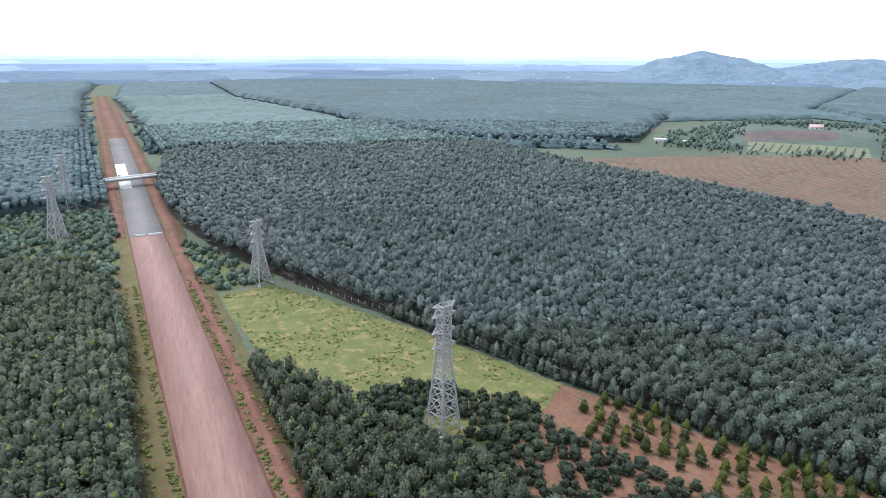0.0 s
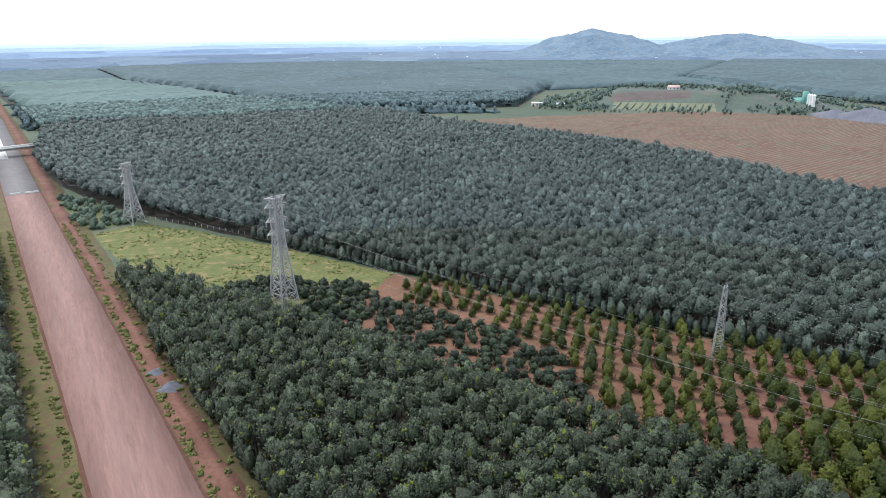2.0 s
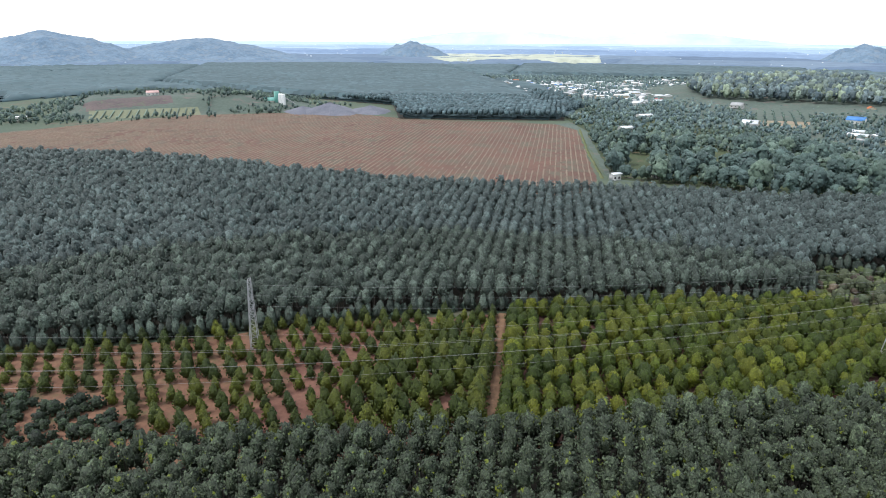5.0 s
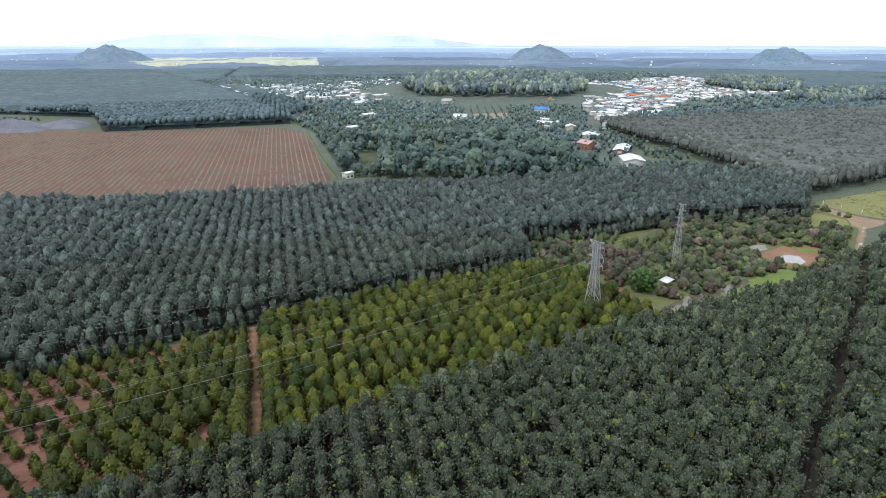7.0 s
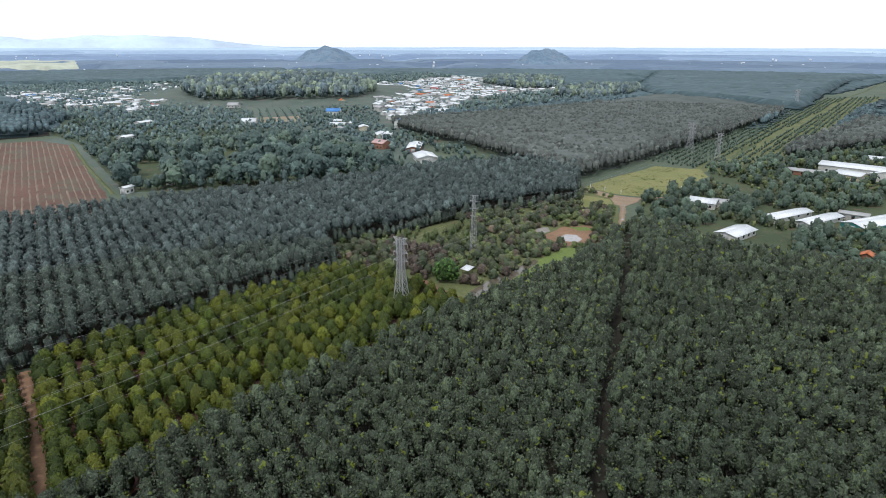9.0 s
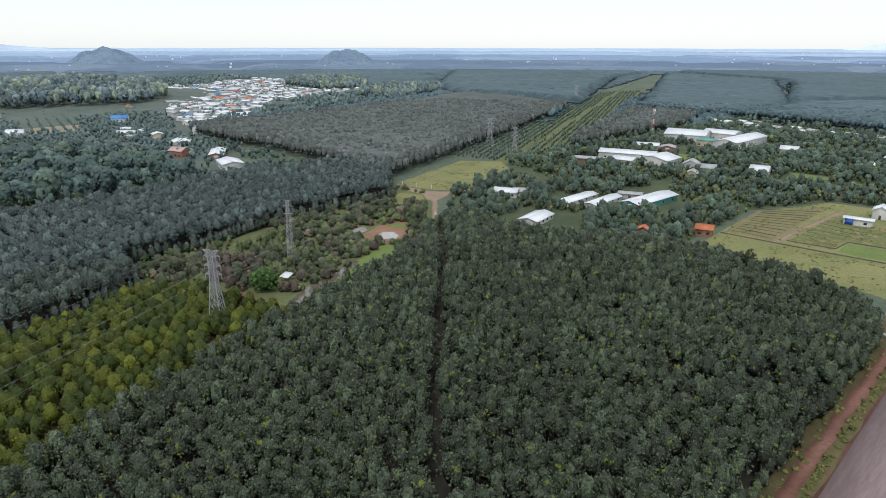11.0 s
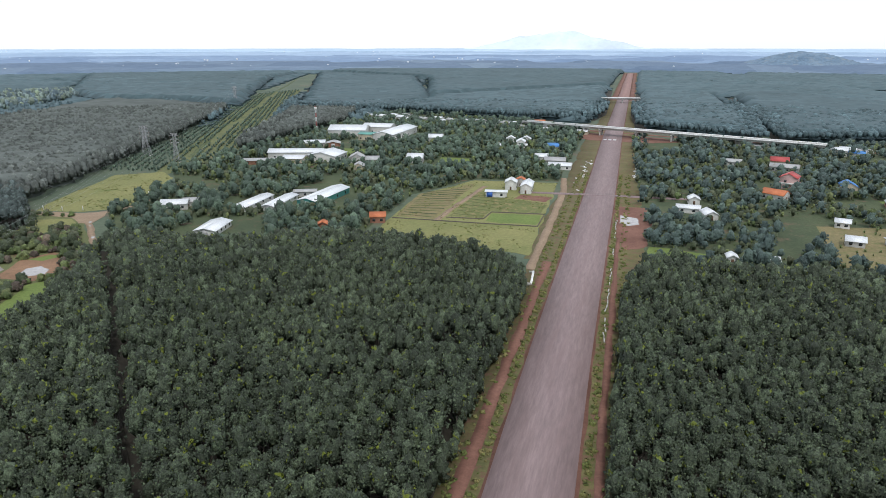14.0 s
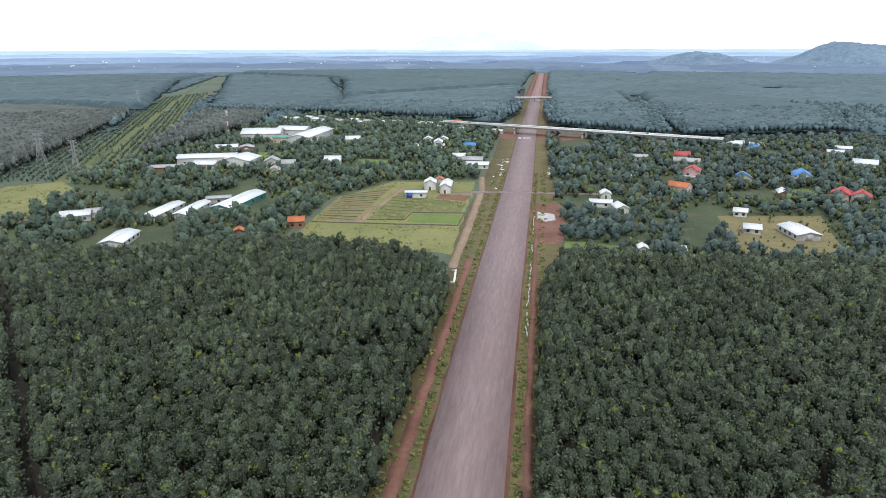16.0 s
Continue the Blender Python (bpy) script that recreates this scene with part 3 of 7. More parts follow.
def rows_in(poly, row=5.4, step=3.3, jitter=0.45, az=ROW_AZ, skip=None):
    """Planting places in straight rows within a piece of land."""
    p = np.array(poly, float)
    c = p.mean(0)
    r = np.linalg.norm(p - c, axis=1).max() + 10
    a, b = np.meshgrid(np.arange(-r, r, row), np.arange(-r, r, step))
    a, b = a.ravel(), b.ravel()
    d, e = np.array([math.sin(az), math.cos(az)]), np.array([math.cos(az), -math.sin(az)])
    o = np.round(c @ e / row) * row
    x = (o + a) * e[0] + (c @ d + b) * d[0] + rng.normal(0, jitter, len(a))
    y = (o + a) * e[1] + (c @ d + b) * d[1] + rng.normal(0, jitter, len(a))
    m = inside(x, y, poly)
    if skip is not None:
        m &= ~skip(x, y)
    m &= rng.uniform(0, 1, len(x)) > 0.025
    return x[m], y[m]


def one_mesh(parts):
    """Join (vertices, faces) pairs of one corner count into one pair."""
    vs, fs, b = [], [], 0
    for v, f in parts:
        vs.append(v)
        fs.append(np.asarray(f) + b)
        b += len(v)
    return np.concatenate(vs), np.concatenate(fs)


def canopy(name, poly, mat, label, height=8.5, cell=9.0, amp=0.5, category="woods", skip=None, inset=False):
    """A far stand: a closed, bumpy roof of crowns with walls of foliage at its edges."""
    p = np.array(poly, float)
    x0, y0 = p.min(0) - cell
    nx, ny = (np.ceil((p.max(0) - p.min(0)) / cell) + 2).astype(int)
    gx, gy = np.meshgrid(np.arange(nx), np.arange(ny), indexing="ij")
    cx, cy = x0 + (gx + 0.5) * cell, y0 + (gy + 0.5) * cell
    m = inside(cx.ravel(), cy.ravel(), poly).reshape(nx, ny) & (np.hypot(cx, cy) < 2080)
    if skip is not None:
        m[m] = ~skip(cx[m], cy[m])
    if inset:
        pd = np.pad(m, 1)
        m = m & pd[:-2, 1:-1] & pd[2:, 1:-1] & pd[1:-1, :-2] & pd[1:-1, 2:]
    vx, vy = np.meshgrid(np.arange(nx + 1), np.arange(ny + 1), indexing="ij")
    X = x0 + vx * cell + rng.normal(0, cell * 0.18, vx.shape)
    Y = y0 + vy * cell + rng.normal(0, cell * 0.18, vx.shape)
    Z = height + rng.normal(0, amp, vx.shape)
    pm = np.pad(m, 1).astype(int)
    whole = pm[:-1, :-1] + pm[1:, :-1] + pm[:-1, 1:] + pm[1:, 1:]
    Z = np.where(whole == 4, Z, Z * 0.3)
    ids = vx * (ny + 1) + vy
    top = np.stack([X, Y, Z], 2).reshape(-1, 3)
    low = top.copy()
    low[:, 2] = 0
    nv = len(top)
    i, j = np.nonzero(m)
    q = np.stack([ids[i, j], ids[i + 1, j], ids[i + 1, j + 1], ids[i, j + 1]], 1)
    pad = np.pad(m, 1)
    walls = []
    for di, dj, a, b in ((-1, 0, (0, 0), (0, 1)), (1, 0, (1, 0), (1, 1)), (0, -1, (0, 0), (1, 0)), (0, 1, (0, 1), (1, 1))):
        e = ~pad[i + 1 + di, j + 1 + dj]
        va, vb = ids[i[e] + a[0], j[e] + a[1]], ids[i[e] + b[0], j[e] + b[1]]
        walls.append(np.stack([va, vb, vb + nv, va + nv], 1))
    f = np.concatenate([q] + walls)
    v = np.concatenate([top, low])
    used = np.unique(f)
    remap = np.zeros(len(v), np.int64)
    remap[used] = np.arange(len(used))
    return thing(name, mesh_of(name, [(v[used], remap[f])], rng.uniform(0, 0.9, len(used))), mat + "_roof", label, category, "stuff")

# ---- the land ----
g0, g1 = np.meshgrid(np.linspace(0.001, 1, 40) ** 2 * 4860, np.arange(96) / 96 * 2 * np.pi, indexing="ij")
gx, gy = g0 * np.sin(g1), g0 * np.cos(g1)
ids = np.arange(40 * 96).reshape(40, 96)
thing("ground", mesh_of("ground", [(np.stack([gx, gy, np.zeros_like(gx)], 2).reshape(-1, 3), np.stack([ids[:-1], ids[1:], np.roll(ids, -1, 1)[1:], np.roll(ids, -1, 1)[:-1]], 2).reshape(-1, 4))]),
      "ground", "wide flat land of grass, scrub and reddish soil", "ground", "structure")

# The road and its margins
ribbon("verge", -19.0, 19.0, -1560, 2000, 0.03, "verge", "overgrown red-earth verge beside the new road", "verge", 5, 1.2)
ribbon("verge_north", -22.5, 22.5, 236, 640, 0.036, "verge", "wide rough verge of grass and red soil", "verge", 5, 1.5)
ribbon("road_edge", -9.0, 9.0, -1560, 2000, 0.10, "laterite", "raw red laterite shoulder of the roadbed", "road shoulder", 5, 0.5)
ribbon("road", -8.3, 8.3, -40, 1985, 0.32, "road", "wide unfinished road of compacted mauve-grey gravel", "road", 8)
ribbon("road_red", -8.3, 8.3, -409, -40, 0.32, "road_red", "wide unfinished road of compacted reddish gravel", "road", 8)
ribbon("red_bank_west", -15.0, -9.2, -409, -95, 0.085, "laterite", "raw red earth bank beside the roadbed", "earth bank", 4, 1.6)
ribbon("road_south", -8.3, 8.3, -840, -409, 0.30, "road_grey", "wide unfinished road of compacted grey gravel", "road", 8)
ribbon("road_far", -8.3, 8.3, -1555, -840, 0.28, "laterite", "roadbed of bare red earth under construction", "road", 8)
ribbon("cut_bank_north_west", -17.5, -8.6, 1010, 1985, 0.10, "laterite", "bare red bank beside the far roadbed", "earth bank", 6, 1.4)
ribbon("cut_bank_north_east", 8.6, 17.5, 1010, 1985, 0.10, "laterite", "bare red bank beside the far roadbed", "earth bank", 6, 1.4)
ribbon("road_red_north", -8.3, 8.3, 1060, 1985, 0.335, "road_red", "far roadbed of compacted reddish gravel", "road", 8)
patch("bare_earth", [(-58, 596), (-36, 574), (16, 570), (40, 584), (24, 606), (-40, 622)], 0.12, "laterite", "bare red earth beneath the flyover", "bare earth", 4, 2.0)
ribbon("dirt_track_west", -14.6, -11.6, -330, 235, 0.09, "laterite", "rutted red dirt track along the forest edge", "dirt track", 4, 0.7)
ribbon("dirt_track_east", 11.6, 13.4, 60, 300, 0.09, "laterite", "narrow red dirt track along the forest edge", "dirt track", 4, 0.6)
ribbon("cut_bank_west", -16.5, -10.2, -1300, -409, 0.08, "laterite", "bare red cut bank beside the roadbed", "earth bank", 6, 1.2)
ribbon("cut_bank_east", 10.2, 16.5, -1300, -409, 0.08, "laterite", "bare red cut bank beside the roadbed", "earth bank", 6, 1.2)

# Fields
MEADOW = [(-9, -304), (-30, -309), (-50, -281), (-68, -248), (-96, -190), (-84, -180), (-60, -172), (-38, -200), (-16, -246)]
patch("meadow", MEADOW, 0.05, "meadow", "fenced yellow-green meadow with dry patches", "meadow")
ORCHARD = [(-96, -190), (-135, -113), (-158, -73), (-178, -27), (-193, 12), (-214, 68), (-190, 92), (-165, 96), (-151, 84), (-123, 14), (-108, -19), (-87, -76), (-74, -102), (-58, -140), (-66, -168), (-84, -180)]
patch("orchard_ground", ORCHARD, 0.06, "orchard_earth", "bare orange earth between orchard rows", "orchard ground")
PLOUGH = [(-325, -540), (-437, -513), (-490, -493), (-546, -472), (-604, -437), (-652, -359), (-664, -269), (-640, -205), (-645, -120), (-641, -55), (-606, -33), (-392, -8), (-330, -10), (-320, -107), (-330, -187), (-347, -279), (-336, -377)]
patch("ploughed_field", PLOUGH, 0.05, "plough", "brown field with straight planted rows", "field")
RICE = [(-108, 248), (-112, 328), (-92, 377), (-42, 384), (-36, 240), (-60, 244)]
patch("small_farm_field", RICE, 0.05, "pasture", "small yellow-green farm field with plots", "field")
PASTURE = [(-286, 240), (-298, 266), (-309, 302), (-318, 328), (-296, 346), (-276, 331), (-258, 296), (-249, 268), (-251, 256), (-262, 246), (-276, 243)]
patch("pasture", PASTURE, 0.05, "pasture", "dry grassy clearing beside a dirt road", "pasture")

# ---- the plantations ----
RUBBER_NEAR = [leaf_crown(62, 2.05, 4.8, 9.9, 0.37, 3, 0.4, s, 0.34, core=0.56, low=-0.3, own_share=0.9) for s in range(5)]
RUBBER_HALF = [leaf_crown(36, 2.05, 4.8, 9.9, 0.45, 3, 0.4, s + 10, 0.32, core=0.58, low=-0.3, own_share=0.9) for s in range(5)]
BROAD_HALF = [leaf_crown(52, 2.55, 4.4, 9.9, 0.46, 3, 0.4, s + 15, 0.32, core=0.58, low=-0.35, own_share=0.9) for s in range(5)]
RUBBER_MID = [leaf_crown(20, 2.5, 4.4, 9.9, 0.6, 3, 0.42, s + 20, 0.26, core=0.64, low=-0.3, own_share=0.85) for s in range(4)]
RUBBER_FAR = [leaf_crown(7, 2.5, 4.2, 9.9, 0.85, 3, 0.45, s + 40, 0.2, core=0.7, low=-0.2) for s in range(3)]
TRUNKS_LOW = [one_mesh([beam((0, 0, -0.1), (0, 0, 2.6), (0.1, 0.05), 3)])]
TRUNKS = [one_mesh([beam((0, 0, -0.1), (0.1, 0, 6.5), (0.17, 0.09), 3)])]

STAND_A = [(-13, -236), (-17, -165), (-21, -126), (-25, -80), (-28, 0), (-30, 60), (-31, 145), (-31, 200), (-43, 220), (-60, 226), (-96, 228), (-124, 220), (-157, 203), (-190, 200), (-204, 196), (-178, 160), (-168, 133), (-152, 82), (-136, 45), (-124, 14), (-109, -19), (-96, -55), (-88, -76), (-75, -102), (-57, -146), (-34, -193)]
STAND_R = [(2, 60), (2, 204), (10, 232), (48, 226), (125, 233), (50, 80), (40, 60)]
STAND_E = [(12, -60), (12, -109), (15, -148), (19, -199), (26, -290), (30, -315), (46, -355), (80, -362), (130, -360), (60, -120), (45, -60)]
STAND_N = [(10.5, -60), (44, -60), (60, 0), (50, 60), (9.5, 60), (9.5, 0)]
STAND_B = [(11, -501), (-1, -421), (-16, -364), (-38, -313), (-66, -257), (-97, -192), (-137, -113), (-160, -73), (-176, -42), (-180, -27), (-195, 12), (-214, 66), (-247, 71), (-246, 101), (-262, 152), (-261, 183), (-265, 216), (-290, 238), (-315, 258), (-349, 241), (-358, 168), (-340, 86), (-340, -6), (-332, -24), (-324, -107), (-333, -187), (-350, -279), (-339, -377), (-313, -473), (-306, -550), (-302, -628), (-138, -646), (-37, -692), (1, -668)]


def lane(x, y):
    """The narrow cart lane that cuts through the near stand."""
    return np.abs((x * 0.6917 + y * 0.7222) - 0.6 + 1.2 * np.sin(x * 0.05)) < np.where(x < -168, 2.3, 1.5)


SINGLE_X, SINGLE_Y = [], []
for nm, poly, skip in (("rubber_plantation", STAND_A, lane), ("rubber_plantation", STAND_R, None), ("rubber_plantation", STAND_E, None), ("rubber_plantation", STAND_N, None)):
    patch("forest_floor", poly, 0.072, "litter", "leaf litter under the rubber trees, darkened to stand for shade", "forest floor")
    x, y = rows_in(poly, 3.55, 2.75, 0.35, skip=skip)
    d = np.hypot(x, y)
    near = d > 84
    one = near & (((x > -112) & (x < -76) & (y > -34) & (y < 56)) | ((x > 0) & (x < 30) & (y > 92) & (y < 132)))
    SINGLE_X += list(x[one])
    SINGLE_Y += list(y[one])
    x, y, near = x[~one], y[~one], near[~one]
    d = np.hypot(x, y)
    close = near & (d < 132) & (poly is not STAND_E)
    mid = near & ~close & (d < 225) & (poly is not STAND_E)
    for k, tpl in ((close, RUBBER_NEAR), (mid, RUBBER_HALF), (near & ~close & ~mid, RUBBER_MID)):
        if k.any():
            grove(nm, x[k], y[k], tpl, TRUNKS, "rubber", "dense rows of mature grey-green rubber trees", "rubber trees")
    if (~near).any():
        grove(nm, x[~near], y[~near], RUBBER_FAR, TRUNKS, "rubber", "dense rows of mature grey-green rubber trees", "rubber trees")
# Low leafy margins of the near stands, where the outer crowns hang to the ground
SKIRT = [leaf_crown(14, 1.7, 0.2, 6.4, 0.6, 3, 0.4, s + 30, 0.3, low=-0.6) for s in range(4)]
for edge_of, leaf in ((STAND_A + STAND_A[:1], "rubber"), (STAND_R + STAND_R[:1], "rubber"), (STAND_B[4:19], "rubber_mid")):
    ex, ey = [], []
    for (x0, y0), (x1, y1) in zip(edge_of, edge_of[1:]):
        m = max(1, int(math.hypot(x1 - x0, y1 - y0) / 2.3))
        ex += [x0 + (x1 - x0) * s_ / m for s_ in range(m)]
        ey += [y0 + (y1 - y0) * s_ / m for s_ in range(m)]
    ex, ey = np.array(ex) + rng.normal(0, 0.5, len(ex)), np.array(ey) + rng.normal(0, 0.5, len(ey))
    grove("forest_margin", ex, ey, SKIRT, None, leaf, "low leafy margin of the rubber stand", "undergrowth", (0.65, 1.15))
patch("forest_floor", STAND_B, 0.072, "litter", "leaf litter under the rubber trees, darkened to stand for shade", "forest floor")
x, y = rows_in(STAND_B, 4.35, 3.1, 0.32)
m = np.hypot(x, y) < 400
near = np.hypot(x, y) < 240
m &= ~near
# Beyond 240 m the leaf colour changes to the hazier one
grove("rubber_plantation", x[near], y[near], BROAD_HALF, TRUNKS, "rubber_mid", "broad stand of rubber trees in rows, leaves paled by painted haze", "rubber trees")
grove("rubber_plantation", x[m], y[m], RUBBER_MID, None, "rubber_hazed", "broad stand of rubber trees in rows, leaves paled by painted haze", "rubber trees")
grove("rubber_plantation", x[~m & ~near], y[~m & ~near], RUBBER_FAR, None, "rubber_hazed", "broad stand of rubber trees in rows, leaves paled by painted haze", "rubber trees")

CLUMPED_TOPS = [leaf_crown(5, 2.7, 2.2, 10.2, 1.0, 3, 0.48, s + 65, 0.2) for s in range(4)]
CROWN_TOPS = [leaf_crown(0, 2.75, 4.6, 10.2, 2.1, 3, 0.42, s + 60, 0.2) for s in range(4)]

# Undergrowth along the near edge of the broad stand
line = np.array([(-66, -257), (-97, -192), (-137, -113), (-160, -73), (-176, -42), (-195, 12), (-214, 66)], float)
s = np.linspace(0, 1, 190)
q = np.linspace(0, 1, len(line))
x, y = np.interp(s, q, line[:, 0]) + rng.normal(0, 1.0, 190) - 1.5, np.interp(s, q, line[:, 1]) + rng.normal(0, 1.0, 190)
grove("undergrowth", x, y, [leaf_crown(12, 1.4, 0.0, 2.4, 0.55, 4, 0.3, s_ + 50) for s_ in range(3)], None, "broadleaf", "green undergrowth at the forest edge", "undergrowth", (0.5, 1.3))

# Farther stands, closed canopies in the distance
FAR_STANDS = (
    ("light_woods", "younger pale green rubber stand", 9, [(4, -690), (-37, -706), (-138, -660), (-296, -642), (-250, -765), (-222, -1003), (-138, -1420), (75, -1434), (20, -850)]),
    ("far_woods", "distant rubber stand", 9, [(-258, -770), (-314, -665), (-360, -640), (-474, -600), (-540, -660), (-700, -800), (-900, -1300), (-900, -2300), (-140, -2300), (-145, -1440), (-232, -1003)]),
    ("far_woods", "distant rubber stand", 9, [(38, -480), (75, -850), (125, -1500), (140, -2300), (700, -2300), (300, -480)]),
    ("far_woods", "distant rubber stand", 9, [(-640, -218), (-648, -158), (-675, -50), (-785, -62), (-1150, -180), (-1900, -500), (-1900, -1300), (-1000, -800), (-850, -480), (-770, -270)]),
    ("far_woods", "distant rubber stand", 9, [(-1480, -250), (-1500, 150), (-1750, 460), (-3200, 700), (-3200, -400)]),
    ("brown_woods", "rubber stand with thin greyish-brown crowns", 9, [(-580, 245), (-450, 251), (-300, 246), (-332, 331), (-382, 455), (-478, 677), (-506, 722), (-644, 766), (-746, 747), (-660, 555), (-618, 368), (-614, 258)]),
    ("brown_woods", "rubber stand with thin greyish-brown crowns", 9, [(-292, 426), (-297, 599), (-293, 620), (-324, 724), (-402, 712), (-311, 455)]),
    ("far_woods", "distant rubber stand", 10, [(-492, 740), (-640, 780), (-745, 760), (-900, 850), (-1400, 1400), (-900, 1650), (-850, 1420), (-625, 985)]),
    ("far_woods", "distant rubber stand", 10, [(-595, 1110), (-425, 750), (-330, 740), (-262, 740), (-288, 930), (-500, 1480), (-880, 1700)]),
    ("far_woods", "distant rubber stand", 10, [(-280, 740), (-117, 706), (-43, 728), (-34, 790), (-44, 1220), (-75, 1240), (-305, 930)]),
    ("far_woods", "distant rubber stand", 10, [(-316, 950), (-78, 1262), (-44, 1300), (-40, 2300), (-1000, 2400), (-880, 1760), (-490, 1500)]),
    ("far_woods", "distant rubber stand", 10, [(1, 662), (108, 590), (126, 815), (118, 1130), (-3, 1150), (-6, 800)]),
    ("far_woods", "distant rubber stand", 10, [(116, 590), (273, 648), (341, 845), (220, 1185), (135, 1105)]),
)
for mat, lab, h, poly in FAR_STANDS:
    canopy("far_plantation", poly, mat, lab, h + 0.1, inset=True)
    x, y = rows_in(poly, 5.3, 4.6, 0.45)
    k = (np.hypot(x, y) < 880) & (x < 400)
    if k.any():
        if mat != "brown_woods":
            patch("forest_floor", poly, 0.05, "litter", "leaf litter under the rubber trees, darkened to stand for shade", "forest floor", 20, 1.0)
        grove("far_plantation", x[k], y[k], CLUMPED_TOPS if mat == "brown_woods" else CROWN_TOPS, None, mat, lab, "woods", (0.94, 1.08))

# Mixed woodland between the stands, villages and fields
a = np.linspace(radians(160), radians(400), 60)
RING = [(2060 * math.sin(k), 2060 * math.cos(k)) for k in a] + [(700 * math.sin(k), 700 * math.cos(k)) for k in a[::-1]]
KEPT_OPEN = [p[3] for p in FAR_STANDS] + [[(-400, -700), (-640, -760), (-900, -700), (-860, -330), (-640, -180), (-440, -420)], STAND_B, PLOUGH, [(-560, -560), (-480, -600), (-620, -760), (-800, -700), (-830, -420), (-700, -230), (-630, -260), (-600, -420)],
             [(-1440, -306), (-1159, -127), (-811, -41), (-640, -60), (-380, 0), (-380, 240), (-660, 300), (-690, 480), (-790, 740), (-1156, 760), (-1642, 800), (-1500, 60)],
             [(-290, 324), (-470, 663), (-630, 977), (-900, 1680), (-860, 1680), (-590, 1099), (-470, 813), (-290, 440)], [(-296, 360), (-294, 760), (-100, 720), (110, 600), (350, 640), (200, 240), (-200, 240)]]


def open_land(x, y):
    m_ = np.abs(x - road_x(y)) < 24
    for p in KEPT_OPEN:
        m_ |= inside(x, y, p)
    return m_ | np.array([noise.noise((u * 0.006, v * 0.006, 3)) < -0.5 for u, v in zip(x, y)])


x, y = rows_in(RING, 9.0, 8.0, 2.5)
k = np.hypot(x, y) < 1000
x, y = x[k], y[k]
k = ~open_land(x, y)
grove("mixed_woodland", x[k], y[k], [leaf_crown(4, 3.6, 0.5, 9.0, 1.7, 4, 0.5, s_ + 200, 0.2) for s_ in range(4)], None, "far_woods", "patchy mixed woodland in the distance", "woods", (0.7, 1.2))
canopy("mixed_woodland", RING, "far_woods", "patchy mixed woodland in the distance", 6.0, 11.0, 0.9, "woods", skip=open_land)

# The wooded plain beyond, in belts that rise gently to the level of the horizon
def far_rise(r):
    """Height of the remote plain, which brings the horizon of a far wider plain to its edge, and how much things shrink there."""
    k = (2050.0 / np.maximum(r, 2050.0)) ** 1.12
    return 80.0 * (1 - k), k


def belt(r0, r1, cell, mat, label, holes, seed):
    """A belt of remote woods and fields round the place."""
    g = np.random.default_rng(seed)
    nr, na = int((r1 - r0) / cell) + 1, 420
    rr, aa = np.linspace(r0, r1, nr), np.linspace(0, 2 * np.pi, na + 1)[:-1]
    R_, A_ = np.meshgrid(rr, aa, indexing="ij")
    base, shrink = far_rise(R_)
    z = np.array([[9.0 * (noise.noise((r * 0.0035 * math.sin(a), r * 0.0035 * math.cos(a), seed)) > holes) for a in aa] for r in rr])
    z += 0.3 + g.normal(0, 0.9, z.shape) * (z > 1)
    z[0] = -0.5
    z = base + z * shrink
    ids_ = np.arange(nr * na).reshape(nr, na)
    nx = np.roll(ids_, -1, 1)
    f = np.stack([ids_[:-1], ids_[1:], nx[1:], nx[:-1]], 2).reshape(-1, 4)
    v = np.stack([R_ * np.sin(A_), R_ * np.cos(A_), z], 2).reshape(-1, 3)
    return thing("backdrop", mesh_of("backdrop", [(v, f)]), mat, label, "distance", "structure")


# Belt colours step from blue-grey to near white to stand for haze
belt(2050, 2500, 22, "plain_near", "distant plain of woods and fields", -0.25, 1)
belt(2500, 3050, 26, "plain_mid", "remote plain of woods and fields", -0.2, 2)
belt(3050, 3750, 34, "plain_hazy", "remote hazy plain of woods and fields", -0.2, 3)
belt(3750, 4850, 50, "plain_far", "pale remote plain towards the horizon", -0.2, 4)

